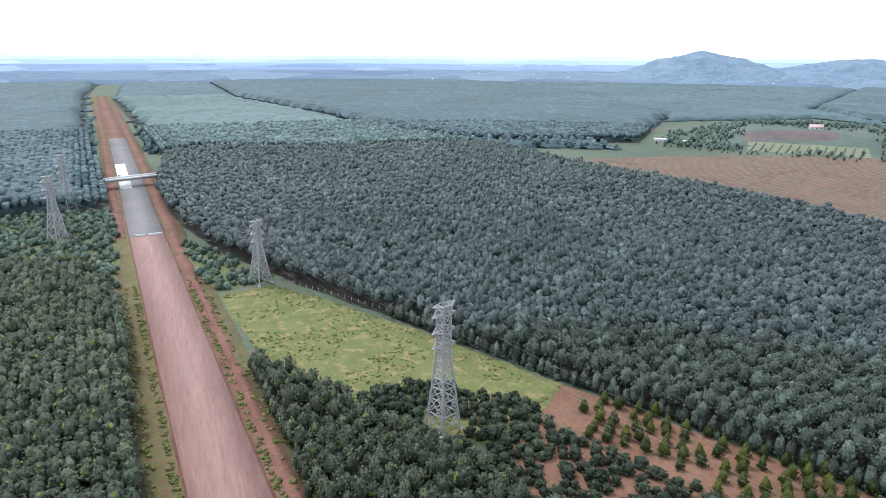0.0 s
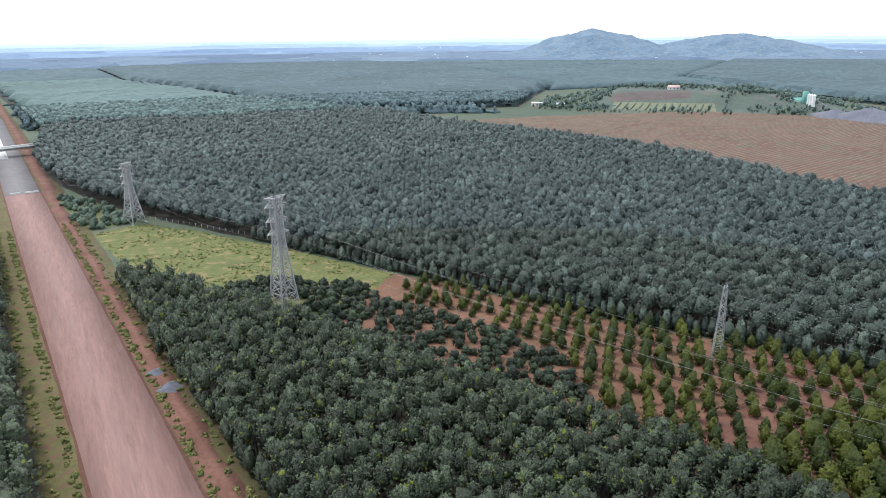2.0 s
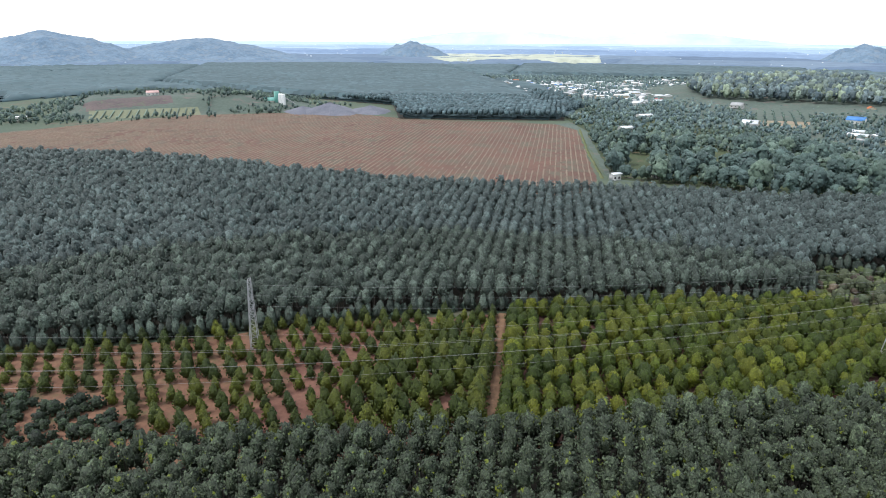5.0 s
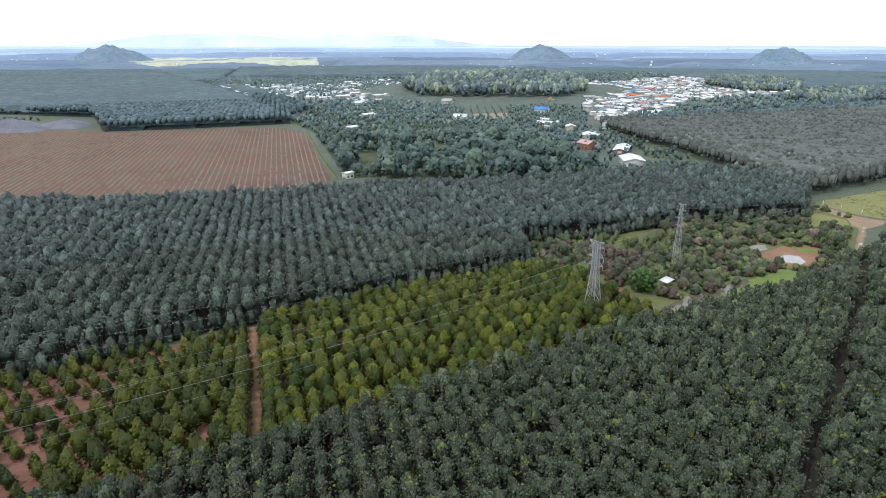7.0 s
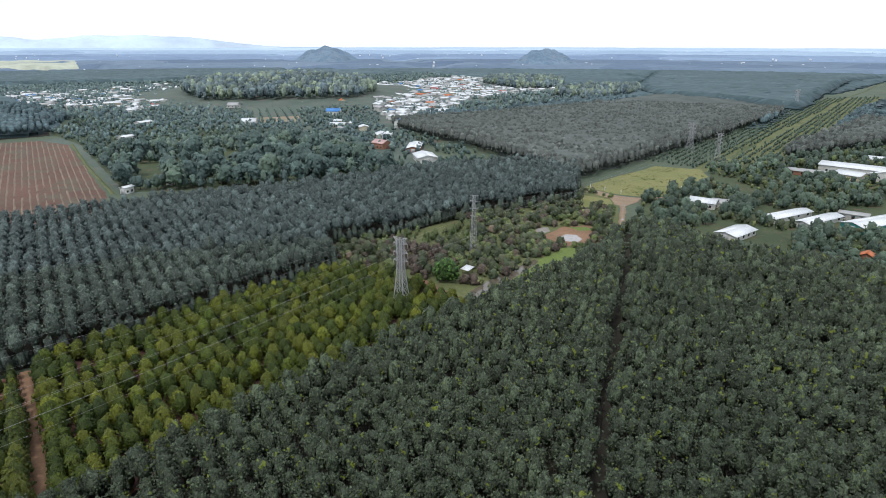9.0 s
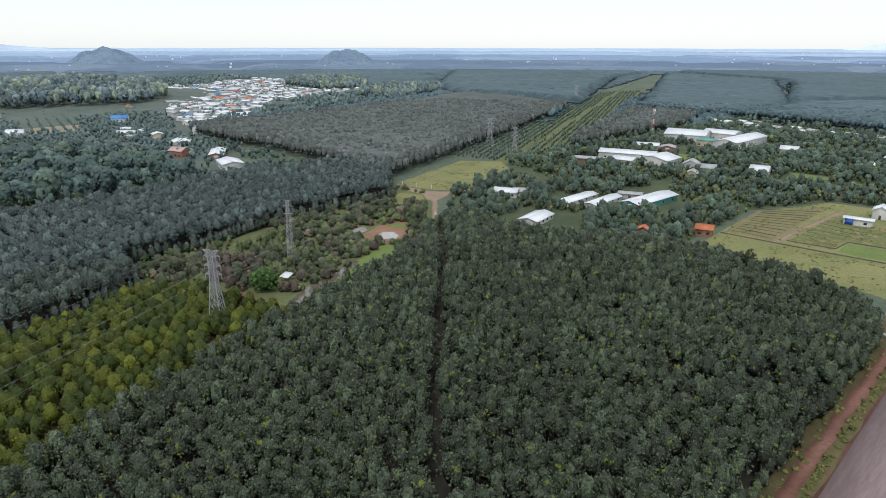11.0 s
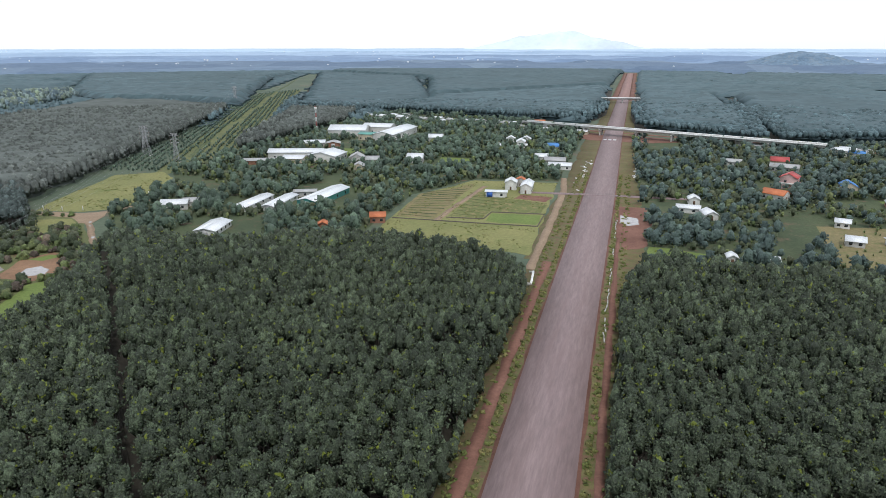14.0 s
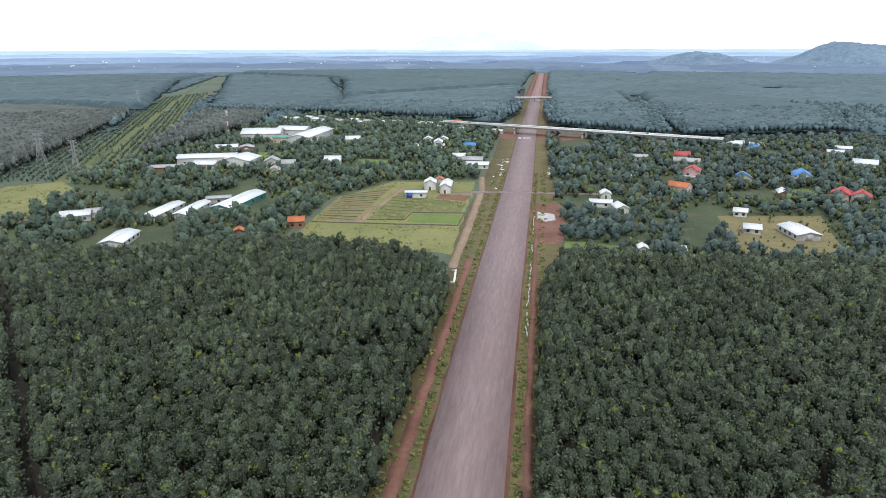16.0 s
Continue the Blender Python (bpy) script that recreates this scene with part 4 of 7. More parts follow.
# Hills and far ridges
def hill(name, az, dist, width, depth, height, mat, label, seed, lumps=6):
    """A wooded hill as a lumpy mound."""
    g = np.random.default_rng(seed)
    n = 60
    u, w = np.meshgrid(np.linspace(-1.6, 1.6, n), np.linspace(-1.6, 1.6, n), indexing="ij")
    z = np.exp(-1.35 * (u ** 2 + w ** 2) ** 1.35)
    for k in range(lumps):
        a, b = g.uniform(-0.9, 0.9, 2)
        z += g.uniform(0.04, 0.14) * np.exp(-((u - a) ** 2 + (w - b) ** 2) * 14)
    foot = float(far_rise(dist)[0])
    z = z / z.max() * (height - foot) - (height - foot) * 0.03
    rough_ = np.array([[noise.fractal((p * 2.2 + seed, q * 2.2, seed * 1.7), 0.8, 2.1, 6) for q in np.linspace(-1.6, 1.6, n)] for p in np.linspace(-1.6, 1.6, n)])
    z = z * (1 + 0.2 * rough_) + g.normal(0, 1.1, z.shape) * (z > 4)
    a = radians(az)
    cx, cy = dist * math.sin(a), dist * math.cos(a)
    X = cx + u * width / 2 * math.cos(a) + w * depth / 2 * math.sin(a)
    Y = cy - u * width / 2 * math.sin(a) + w * depth / 2 * math.cos(a)
    q = np.arange(n * n).reshape(n, n)
    z = z - 0.6 + far_rise(np.hypot(X, Y))[0]
    return thing(name, mesh_of(name, [(np.stack([X, Y, z], 2).reshape(-1, 3), np.stack([q[:-1, :-1], q[1:, :-1], q[1:, 1:], q[:-1, 1:]], 2).reshape(-1, 4))], smooth=True), mat, label, "hill", "structure")


hill("hill", 224.4, 2350, 500, 500, 88, "hill", "wooded hill rising from the plain", 1)
hill("hill", 235.4, 2380, 560, 500, 74, "hill", "lower wooded ridge beside the hill", 2, 9)
hill("hill", 252.5, 2450, 240, 260, 67, "hill", "small wooded hill", 3)
hill("hill", 287.3, 2430, 205, 240, 66, "hill", "small wooded hill", 4)
hill("hill", 305.9, 2320, 200, 240, 56, "hill", "small wooded hill", 5)
hill("hill", 11.8, 2450, 330, 260, 59, "hill", "small wooded hill", 6)
hill("hill", 22.5, 2500, 410, 340, 86, "hill", "wooded hill", 7)
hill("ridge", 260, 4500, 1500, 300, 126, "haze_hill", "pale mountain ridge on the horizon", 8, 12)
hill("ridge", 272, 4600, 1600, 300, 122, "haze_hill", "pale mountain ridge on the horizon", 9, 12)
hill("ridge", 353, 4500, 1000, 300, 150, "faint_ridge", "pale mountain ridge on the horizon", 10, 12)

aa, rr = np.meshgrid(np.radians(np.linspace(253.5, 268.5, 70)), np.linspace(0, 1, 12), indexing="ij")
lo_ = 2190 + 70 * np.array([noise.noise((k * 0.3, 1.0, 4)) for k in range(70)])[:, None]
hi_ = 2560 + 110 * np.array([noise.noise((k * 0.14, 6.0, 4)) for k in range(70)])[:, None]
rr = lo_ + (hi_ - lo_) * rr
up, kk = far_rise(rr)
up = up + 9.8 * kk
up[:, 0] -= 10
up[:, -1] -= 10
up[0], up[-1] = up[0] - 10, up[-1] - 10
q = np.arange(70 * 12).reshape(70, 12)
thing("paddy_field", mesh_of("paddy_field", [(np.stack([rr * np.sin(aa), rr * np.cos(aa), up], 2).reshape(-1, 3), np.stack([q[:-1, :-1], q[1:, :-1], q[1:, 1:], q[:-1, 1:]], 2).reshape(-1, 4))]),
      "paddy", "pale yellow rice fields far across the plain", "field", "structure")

# ---- ponds, lanes and rows ----
patch("grass_patch", [(-271, 212), (-274, 227), (-256, 233), (-243, 223), (-249, 210), (-259, 205)], 0.062, "pasture", "dry grass patch beside the junction", "grass")
strip("cart_lane", [(-256, 240), (-236, 224), (-219, 208), (-198, 188), (-176, 167)], 3.0, 0.076, "tan_path", "muddy cart lane with puddles", "lane")
for px, py, pr in ((-243, 231, 1.3), (-238, 226, 0.9), (-222, 211, 1.5), (-213, 202, 0.8), (-198, 188, 1.2), (-188, 178.5, 0.9)):
    patch("puddle", [(px - pr, py + 0.6 * pr), (px - 0.2 * pr, py + pr), (px + pr, py - 0.5 * pr), (px + 0.3 * pr, py - pr)], 0.094, "water", "puddle in a wheel rut, pale with painted sky reflection", "puddle", 3, 0.2)
strip("cart_lane_forest", [(-176, 167), (-123, 116), (-68, 63), (-30, 28)], 1.0, 0.08, "litter", "narrow lane through the rubber stand, darkened to stand for shade", "lane")
strip("dirt_road", [(-306, 241), (-293, 238), (-272, 239), (-256, 242), (-247, 254), (-246, 270), (-253, 299), (-264, 320)], 3.6, 0.08, "tan_path", "pale dirt road past a clearing", "dirt road")
patch("junction", [(-282, 235), (-274, 242), (-262, 243), (-250, 249), (-245, 242), (-240, 228), (-247, 228), (-258, 235)], 0.092, "tan_path", "wide bare earth junction of dirt roads", "dirt road", 3, 0.8)
strip("orchard_path", [(-178, -28), (-145, -23.5), (-123, -21), (-112, -20)], 2.6, 0.085, "orange_path", "straight dirt path between orchard blocks", "path")
strip("access_track", [(-33, 224), (-34, 284), (-36, 364), (-40, 400)], 3.6, 0.09, "tan_path", "dirt access track beside the verge", "dirt track")
strip("cross_road", [(-420, 760), (-234, 704), (-111, 668), (-18, 632), (132, 586), (196, 557), (420, 480)], 8.0, 0.11, "laterite", "country road of red earth crossing under construction", "road", 1.0)
strip("crossing_track", [(-60, 352), (-24, 356), (30, 360)], 3.5, 0.36, "road", "dusty track crossing the roadbed", "dirt track")
strip("field_boundary", [(-391, -4), (-490, -18), (-612, -31)], 2.0, 0.07, "scrub_grass", "grassy boundary path beside the ploughed field", "path")
strip("service_track", [(-316, 400), (-400, 560), (-520, 800), (-690, 1200), (-900, 1650)], 3.5, 0.07, "young_strip", "grassy service track under the power line", "track", 1.0)
SCRUB = [(-214, 68), (-190, 92), (-165, 96), (-153, 86), (-169, 133), (-179, 160), (-205, 197), (-222, 209), (-256, 238), (-285, 236), (-264, 215), (-261, 183), (-262, 152), (-246, 101), (-247, 71)]
patch("scrub_ground", SCRUB, 0.04, "scrub_grass", "rough scrubland with grass and bare soil", "scrubland")
patch("grass_bank", [(-172, 112), (-174, 126), (-184, 150), (-194, 166), (-199, 158), (-190, 138), (-181, 121), (-177, 118)], 0.07, "grass", "bright green grass bank beside a brook", "grass bank")
patch("brook", [(-167, 98), (-174, 100), (-182, 115), (-186, 123), (-192, 139), (-189, 139), (-178, 120), (-171, 108)], 0.09, "brook_water", "narrow muddy brook", "brook", 4, 0.8)
patch("pond", [(-225, 162), (-228, 167), (-227, 171), (-221, 168), (-220, 163)], 0.09, "water", "shallow muddy pond", "pond", 3, 0.8)
patch("pond_bank", [(-216, 160), (-225, 178), (-221, 190), (-213, 188), (-198, 171), (-200, 161)], 0.075, "orange_path", "bare earth bank round the ponds", "bank", 3, 1)
patch("marsh_grass", [(-223, 179), (-219, 187), (-213, 187), (-216, 180)], 0.085, "grass", "bright marsh grass on the pond bank", "grass bank", 3, 0.6)
patch("pond", [(-212, 167), (-214, 171), (-211, 175), (-205, 173), (-202, 168), (-206, 165)], 0.10, "water", "brown pond between bare banks", "pond", 3, 0.8)
patch("wet_soil", [(-6, 332), (9, 334), (12, 300), (8, 264), (0, 258), (-5, 285)], 0.108, "laterite", "wet bare red soil round a puddle", "bare earth", 3, 1.6)
patch("puddle", [(-3, 315), (5, 311), (6, 300), (1, 296), (-3, 300)], 0.12, "water", "large rain puddle on the roadside", "puddle", 3, 0.8)
patch("green_clearing", [(-130, 405), (-136, 452), (-112, 454), (-107, 414)], 0.05, "grass", "bright green grass clearing among trees", "clearing")
patch("green_clearing", [(-212, 442), (-224, 471), (-203, 474), (-194, 442)], 0.05, "grass", "bright green yard beside the workshops", "clearing")
patch("green_clearing", [(128, 384), (150, 394), (156, 378), (140, 352), (130, 358)], 0.05, "grass", "green lawn before a walled house", "clearing")
patch("bare_field", [(84, 320), (134, 328), (120, 262), (76, 258)], 0.05, "plough_light", "bare grassy yard beside sheds", "field")
patch("green_clearing", [(8, 250), (30, 250), (32, 262), (10, 266)], 0.05, "grass", "small green clearing among trees", "clearing")
patch("bare_slope", [(-969, 99), (-978, 133), (-783, 109), (-762, 74)], 0.055, "red_slope", "bare red slope beside an unfinished house", "slope")
patch("hillside_orchard", [(-871, 167), (-851, 224), (-684, 180), (-700, 133)], 0.05, "hill_orchard", "hillside orchard on bare earth", "orchard ground")
patch("mid_plain", [(-640, -60), (-700, 0), (-800, 0), (-900, 300), (-660, 290), (-400, 200), (-385, 0), (-600, -30)], 0.035, "hazy_floor", "scrub floor among village trees", "scrubland")
patch("young_rows_ground", [(-290, 324), (-462, 663), (-619, 977), (-601, 1099), (-477, 813), (-301, 440), (-285, 361)], 0.045, "scrub_grass", "open strip with rows of young trees", "field")

# Plots of the small farm
patch("farm_plot", [(-108, 283), (-113, 332), (-101, 347), (-92, 366), (-89, 366), (-89, 282)], 0.065, "plough_light", "dry plot with planting rows", "plot")
patch("farm_plot", [(-84, 290), (-82, 350), (-68, 346), (-62, 334), (-41, 330), (-41, 308), (-66, 305), (-67, 291)], 0.066, "meadow", "yellow-green plot with dry patches", "plot")
patch("farm_plot", [(-64, 286), (-64.5, 301), (-40.5, 304), (-40.5, 286)], 0.07, "grass", "bright green farm plot inside low walls", "plot")
patch("farm_plot", [(-60, 336), (-42, 332), (-40, 345), (-58, 346)], 0.072, "laterite", "bare red strip of soil beside the cabin", "plot", 3, 0.8)
for k in range(12):
    strip("planting_row", [(-107 - 0.35 * k, 287 + 4.6 * k), (-90, 286 + 6.0 * k)], 0.9, 0.2, "scrub_floor" if k % 2 else "scrub_grass", "low green planting row on a dry plot", "planting row", 0.35)
for k in range(7):
    strip("planting_row", [(-83, 296 + 6.5 * k), (-68 + 0.8 * k, 294 + 6.2 * k)], 0.8, 0.16, "scrub_grass", "low grassy row on a farm field", "planting row", 0.3)
strip("plot_path", [(-87, 280), (-86, 306), (-84, 334), (-82, 362)], 3.0, 0.085, "tan_path", "tan path across the farm plots", "path")
strip("plot_wall", [(-109, 279), (-85, 280), (-63, 281), (-39, 283), (-39, 306), (-65, 303), (-66, 289), (-84, 287)], 0.3, 0.5, "bark", "low grey boundary wall between plots", "wall", 0.05)

# Crop rows of the ploughed field
d_, e_ = np.array([math.sin(ROW_AZ), math.cos(ROW_AZ)]), np.array([math.cos(ROW_AZ), -math.sin(ROW_AZ)])
vv, ff, nb = [], [], 0
pl = np.array(PLOUGH)
for k in np.arange((pl @ e_).min(), (pl @ e_).max(), 3.6):
    s = np.arange((pl @ d_).min(), (pl @ d_).max(), 7.0)
    c = k * e_ + s[:, None] * d_ + rng.normal(0, 0.12, (len(s), 2))
    ok = inside(c[:, 0], c[:, 1], PLOUGH)
    for i in np.nonzero(ok[:-1] & ok[1:])[0]:
        if rng.random() < 0.015 + 0.2 * (noise.noise((c[i, 0] * 0.012, c[i, 1] * 0.012, 15)) > 0.12):
            continue
        w, h = rng.uniform(0.32, 0.62), rng.uniform(0.3, 0.55)
        a, b = c[i], c[i + 1]
        vv.append([(*(a - e_ * w), 0.05), (*a, h), (*(a + e_ * w), 0.05), (*(b - e_ * w), 0.05), (*b, h), (*(b + e_ * w), 0.05)])
        ff.append(np.array([(0, 3, 4, 1), (1, 4, 5, 2)]) + nb)
        nb += 6
thing("crop_rows", mesh_of("crop_rows", [(np.array(vv).reshape(-1, 3), np.concatenate(ff))]), "crop", "straight rows of low withered crop plants", "crop rows", "stuff")

# ---- places of the buildings: label, x, y, width, depth, wall height, turn, wall, roof, storeys ----
HOUSES = [
    ("two-storey white and pink house with a red roof", 89, 408, 9, 10, 6.8, -21, "pink_wall", "red_roof", 2),
    ("single-storey house with an orange tiled roof", 76, 375, 12, 8, 3.4, -35, "white_wall", "orange_roof", 1),
    ("small house with a bright blue roof", 120, 410, 8, 11, 3.4, -6, "cream_wall", "blue_roof", 1),
    ("white house with a blue and white roof", 156, 418, 10, 15, 4.0, -12, "white_wall", "blue_roof", 1),
    ("walled house with a pinkish red roof", 159, 369, 9, 11, 3.6, -29, "pink_wall", "red_roof", 1),
    ("pale house among trees with a white roof", 167, 364, 9, 9, 3.4, -24, "white_wall", "red_roof", 1),
    ("white shed house with a flat metal roof", 95, 322, 6, 5, 2.8, -15, "white_wall", "white_roof", 1),
    ("small white house with a metal roof", 130, 370, 5.5, 10, 2.8, -9, "brick_wall", "white_roof", 1),
    ("long low house with a red roof", 98, 487, 11, 9, 3.6, -7, "cream_wall", "red_roof", 1),
    ("white farmhouse with metal roofs among trees", 33, 352, 5.5, 7, 3.0, 2, "white_wall", "white_roof", 1),
    ("white farmhouse wing with a metal roof", 29, 331, 11, 4.5, 2.8, -6, "white_wall", "white_roof", 1),
    ("white farmhouse shed with a slanted roof", 38, 322, 6, 9, 2.8, 12, "white_wall", "white_roof", 1),
    ("tiny hut with a white roof", 51, 407, 4, 4, 2.6, -4, "white_wall", "white_roof", 1),
    ("long grey workshop shed among trees", 97, 464, 17, 7, 3.2, -16, "concrete", "grey_roof", 1),
    ("small orange-roofed brick garden hut", -132, 252, 4.5, 5, 2.8, 22, "brick_wall", "orange_roof", 1),
    ("orange-roofed pavilion beside a garden", -113, 271, 7, 6, 3.2, 20, "brick_wall", "orange_roof", 1),
    ("white house with several small roofs", -222, 265, 13, 6.5, 3.2, 24, "white_wall", "white_roof", 1),
    ("white shed beside a house", -217, 272, 8, 6, 3.0, 31, "white_wall", "grey_roof", 1),
    ("white villa with a metal roof", -148, 428, 11, 10, 3.8, 10, "white_wall", "white_roof", 1),
    ("white villa with a flat roof", -164, 529, 12, 9, 4.2, 13, "white_wall", "white_roof", 1),
    ("cream hut with a pale roof", -176, 392, 7, 9, 2.8, 18, "cream_wall", "grey_roof", 1),
    ("grey house with a steep gable", -187, 414, 10, 11, 4.5, 19, "concrete", "grey_roof", 1),
    ("house with a pink roof", -176, 416, 9, 8, 3.0, 18, "white_wall", "grey_roof", 1),
    ("white house with a roof terrace", -66, 360, 6.5, 8, 4.6, 7, "white_wall", "white_roof", 1),
    ("small house with an orange roof", -62, 369, 5, 6, 4.2, 7, "concrete", "orange_roof", 1),
    ("white house block with plain walls", -56, 356, 6, 15, 4.4, 3, "white_wall", "white_roof", 1),
    ("white house with a flat roof", -101, 543, 7.5, 8, 3.5, 9, "white_wall", "white_roof", 1),
    ("white two-storey house among trees", -87, 512, 6.5, 12, 6.0, 8, "white_wall", "white_roof", 2),
    ("long white house with a metal roof", -88, 545, 7.5, 8, 3.5, 7, "white_wall", "white_roof", 1),
    ("house under a blue tarpaulin roof", -60, 511, 11, 8, 3.5, 9, "concrete", "blue_roof", 1),
    ("white shed near the road", -63, 461, 9, 7, 3.2, 4, "white_wall", "white_roof", 1),
    ("grey shed with open sides", -51, 443, 14, 7, 4.0, 2, "concrete", "grey_roof", 1),
    ("white shed with a low roof", -46, 430, 15, 6, 3.0, 0, "white_wall", "white_roof", 1),
    ("white hut at the forest edge", 40, 254, 3.6, 5, 2.8, 2, "white_wall", "white_roof", 1),
    ("low white hut at the forest edge", 54, 254, 4.6, 4, 2.8, 0, "white_wall", "white_roof", 1),
    ("open shed with a white roof on posts", 92, 292, 7, 6, 2.6, -10, "concrete", "white_roof", 1),
    ("tall white house with a bright blue roof", -589, 256, 13, 10, 6.4, -35, "white_wall", "blue_roof", 2),
    ("white house with a blue roof beside the orchard", -739, 236, 12, 16, 4.0, -30, "white_wall", "blue_roof", 1),
    ("house with a pale pink roof and a brick yard", -476, 190, 13, 9, 4.6, 20, "brick_wall", "pink_wall", 1),
    ("low white hut with a metal roof among scrub", -686, 128, 11, 14, 3.2, -20, "white_wall", "white_roof", 1),
    ("unfinished two-storey house on a bare slope", -842, 140, 11, 13, 6.4, -30, "concrete", "grey_roof", 2),
    ("house with an orange roof beside the knoll", -862, 288, 15, 12, 4.0, -10, "cream_wall", "orange_roof", 1),
    ("white house with a red front awning", -560, 272, 14, 9, 4.0, -20, "white_wall", "red_roof", 1),
    ("long flat white house among gardens", 212, 466, 14, 9, 4.2, -22, "white_wall", "white_roof", 1),
    ("small white house with a pale roof by a grove", -103, 501, 6, 8, 3.2, 5, "white_wall", "white_roof", 1),
    ("long low grey shed among garden trees", 66, 478, 13, 6, 3.0, -9, "concrete", "grey_roof", 1),
    ("orange-roofed building beside the flyover", -92, 650, 10, 9, 5.6, 8, "cream_wall", "orange_roof", 2),
]
SHEDS = [
    ("white arched farm shed among trees", -178, 235, 9.5, 18, 2.6, 12, "white_wall", "white_roof"),
    ("long white poultry shed among trees", -188, 283, 7.5, 29, 2.4, 2, "white_wall", "white_roof"),
    ("long white poultry shed among trees", -175, 288, 7, 28, 2.4, 4, "white_wall", "white_roof"),
    ("long teal-walled barn with a white metal roof", -158, 305, 11, 37, 3.4, -3, "teal_wall", "white_roof"),
    ("low shed with a grey roof", -172, 310, 12, 6, 3.0, 23, "concrete", "grey_roof"),
    ("white workshop hall with a metal roof", -240, 424, 40, 15, 4.6, 19, "white_wall", "white_roof"),
    ("white workshop hall with a metal roof", -214, 421, 22, 22, 4.2, 2, "white_wall", "white_roof"),
    ("cream workshop building with white roof", -229, 401, 15, 13, 4.0, 8, "cream_wall", "white_roof"),
    ("low brick workshop shed, grey roof", -250, 392, 24, 9, 2.8, 20, "brick_wall", "grey_roof"),
    ("long low workshop shed, white roof", -253, 477, 17, 13, 3.4, 24, "concrete", "white_roof"),
    ("low brick store with grey roof", -237, 479, 11, 12, 3.2, 22, "brick_wall", "grey_roof"),
    ("large white factory hall with metal roof", -255, 550, 34, 28, 5.6, 14, "white_wall", "white_roof"),
    ("factory hall with a green and white roof", -209, 550, 19, 62, 5.6, -1, "white_wall", "white_roof"),
    ("factory annex with a green roof", -226, 526, 14, 12, 5.0, 2, "cream_wall", "green_roof"),
    ("white factory hall behind a yard, metal roof", -236, 577, 28, 20, 5.6, 2, "white_wall", "white_roof"),
    ("wide open barn with a white roof", 111, 290, 17, 10, 2.8, -81, "concrete", "white_roof"),
    ("white site cabin with a blue side", -70, 338, 11.5, 4.5, 3.2, 8, "white_wall", "white_roof"),
    ("long house with a white roof and brick yard", -456, 210, 10, 30, 3.6, 60, "brick_wall", "white_roof"),
    ("white shop house with a red front", -408, 196, 22, 14, 4.0, -15, "white_wall", "white_roof"),
]

# ---- orchards and scattered trees ----


def tree_master(name, crown_v, trunk_parts, mat, label, category, group):
    root = tagged(new(name), label, category, group)
    part("trunk", mesh_of("trunk", [one_mesh([p]) for p in trunk_parts]), "bark", root)
    part("crown", mesh_of("crown", [crown_v[:2]], normals=crown_v[2]), mat, root)
    return root


def plant_out(masters, xs, ys, sc):
    """Single trees: each master stands at the first free place, copies take the rest."""
    for i, (x, y) in enumerate(zip(xs, ys)):
        s = random.uniform(*sc)
        m = pose(x, y, 0, 0, 0, random.uniform(0, 360)) @ Matrix.Diagonal((s, s, s * random.uniform(0.9, 1.1), 1))
        if i < len(masters):
            masters[i].matrix_basis = m
        else:
            c = copy_thing(masters[i % len(masters)], Matrix.Identity(4))
            c.matrix_basis = m


# Single rubber trees where the camera passes nearest
RUBBER_LABEL = "mature rubber tree with grey-green crown in a row"
rub = [tree_master("rubber_tree", RUBBER_NEAR[k], trunk_of(6.6, 0.17, k, 2), "rubber", RUBBER_LABEL, "rubber tree", "rubber trees in rows") for k in range(4)]
plant_out(rub, SINGLE_X, SINGLE_Y, (0.9, 1.15))

patch("orchard_floor", [(-150, -88), (-160, -70), (-176, -32), (-145, -27), (-113, -23), (-97, -55), (-93, -80), (-120, -70)], 0.064, "laterite", "weedy floor under the taller young trees", "orchard ground")

# Young conical orchard trees on bare earth, denser and taller towards the path
CONES = [(-98, -186), (-137, -113), (-160, -73), (-177, -31), (-150, -27), (-124, -24), (-112, -22), (-96, -58), (-93, -84), (-103, -108), (-101, -132), (-86, -165)]
CONE_T = [leaf_crown(62, 1.75, 0.3, 5.2, 0.38, 3, 0.26, 70 + k, 0.16, 0.45, core=0.82) for k in range(4)]
x, y = rows_in(CONES, 4.5, 4.4, 0.5, radians(228))
keep = rng.uniform(0, 1, len(x)) < np.clip(0.9 + (y + 150) / 300, 0.9, 1)
x, y = x[keep], y[keep]
edge = np.linspace(0, 1, 18)
x = np.append(x, np.interp(edge, [0, 0.5, 1], [-174, -145, -114]))
y = np.append(y, np.interp(edge, [0, 0.5, 1], [-30.6, -26.6, -23.4]))
one = np.argsort(np.hypot(x, y))[:220]
rest = np.setdiff1d(np.arange(len(x)), one)
con = [tree_master("orchard_tree", CONE_T[k], [beam((0, 0, -0.1), (0, 0, 3.2), (0.1, 0.04), 5)], "conifer", "young conical fruit tree on bare orange earth", "fruit tree", "young orchard trees") for k in range(4)]
plant_out(con, x[one[y[one] > -56]], y[one[y[one] > -56]], (1.1, 1.5))
plant_out(con, x[one[y[one] <= -56]], y[one[y[one] <= -56]], (0.75, 1.1))
for k, sc in ((rest[y[rest] < -108], (0.7, 1.0)), (rest[y[rest] >= -108], (0.8, 1.1))):
    grove("orchard_trees", x[k], y[k], CONE_T, TRUNKS_LOW, "conifer", "young conical fruit trees on bare orange earth", "fruit trees", sc)

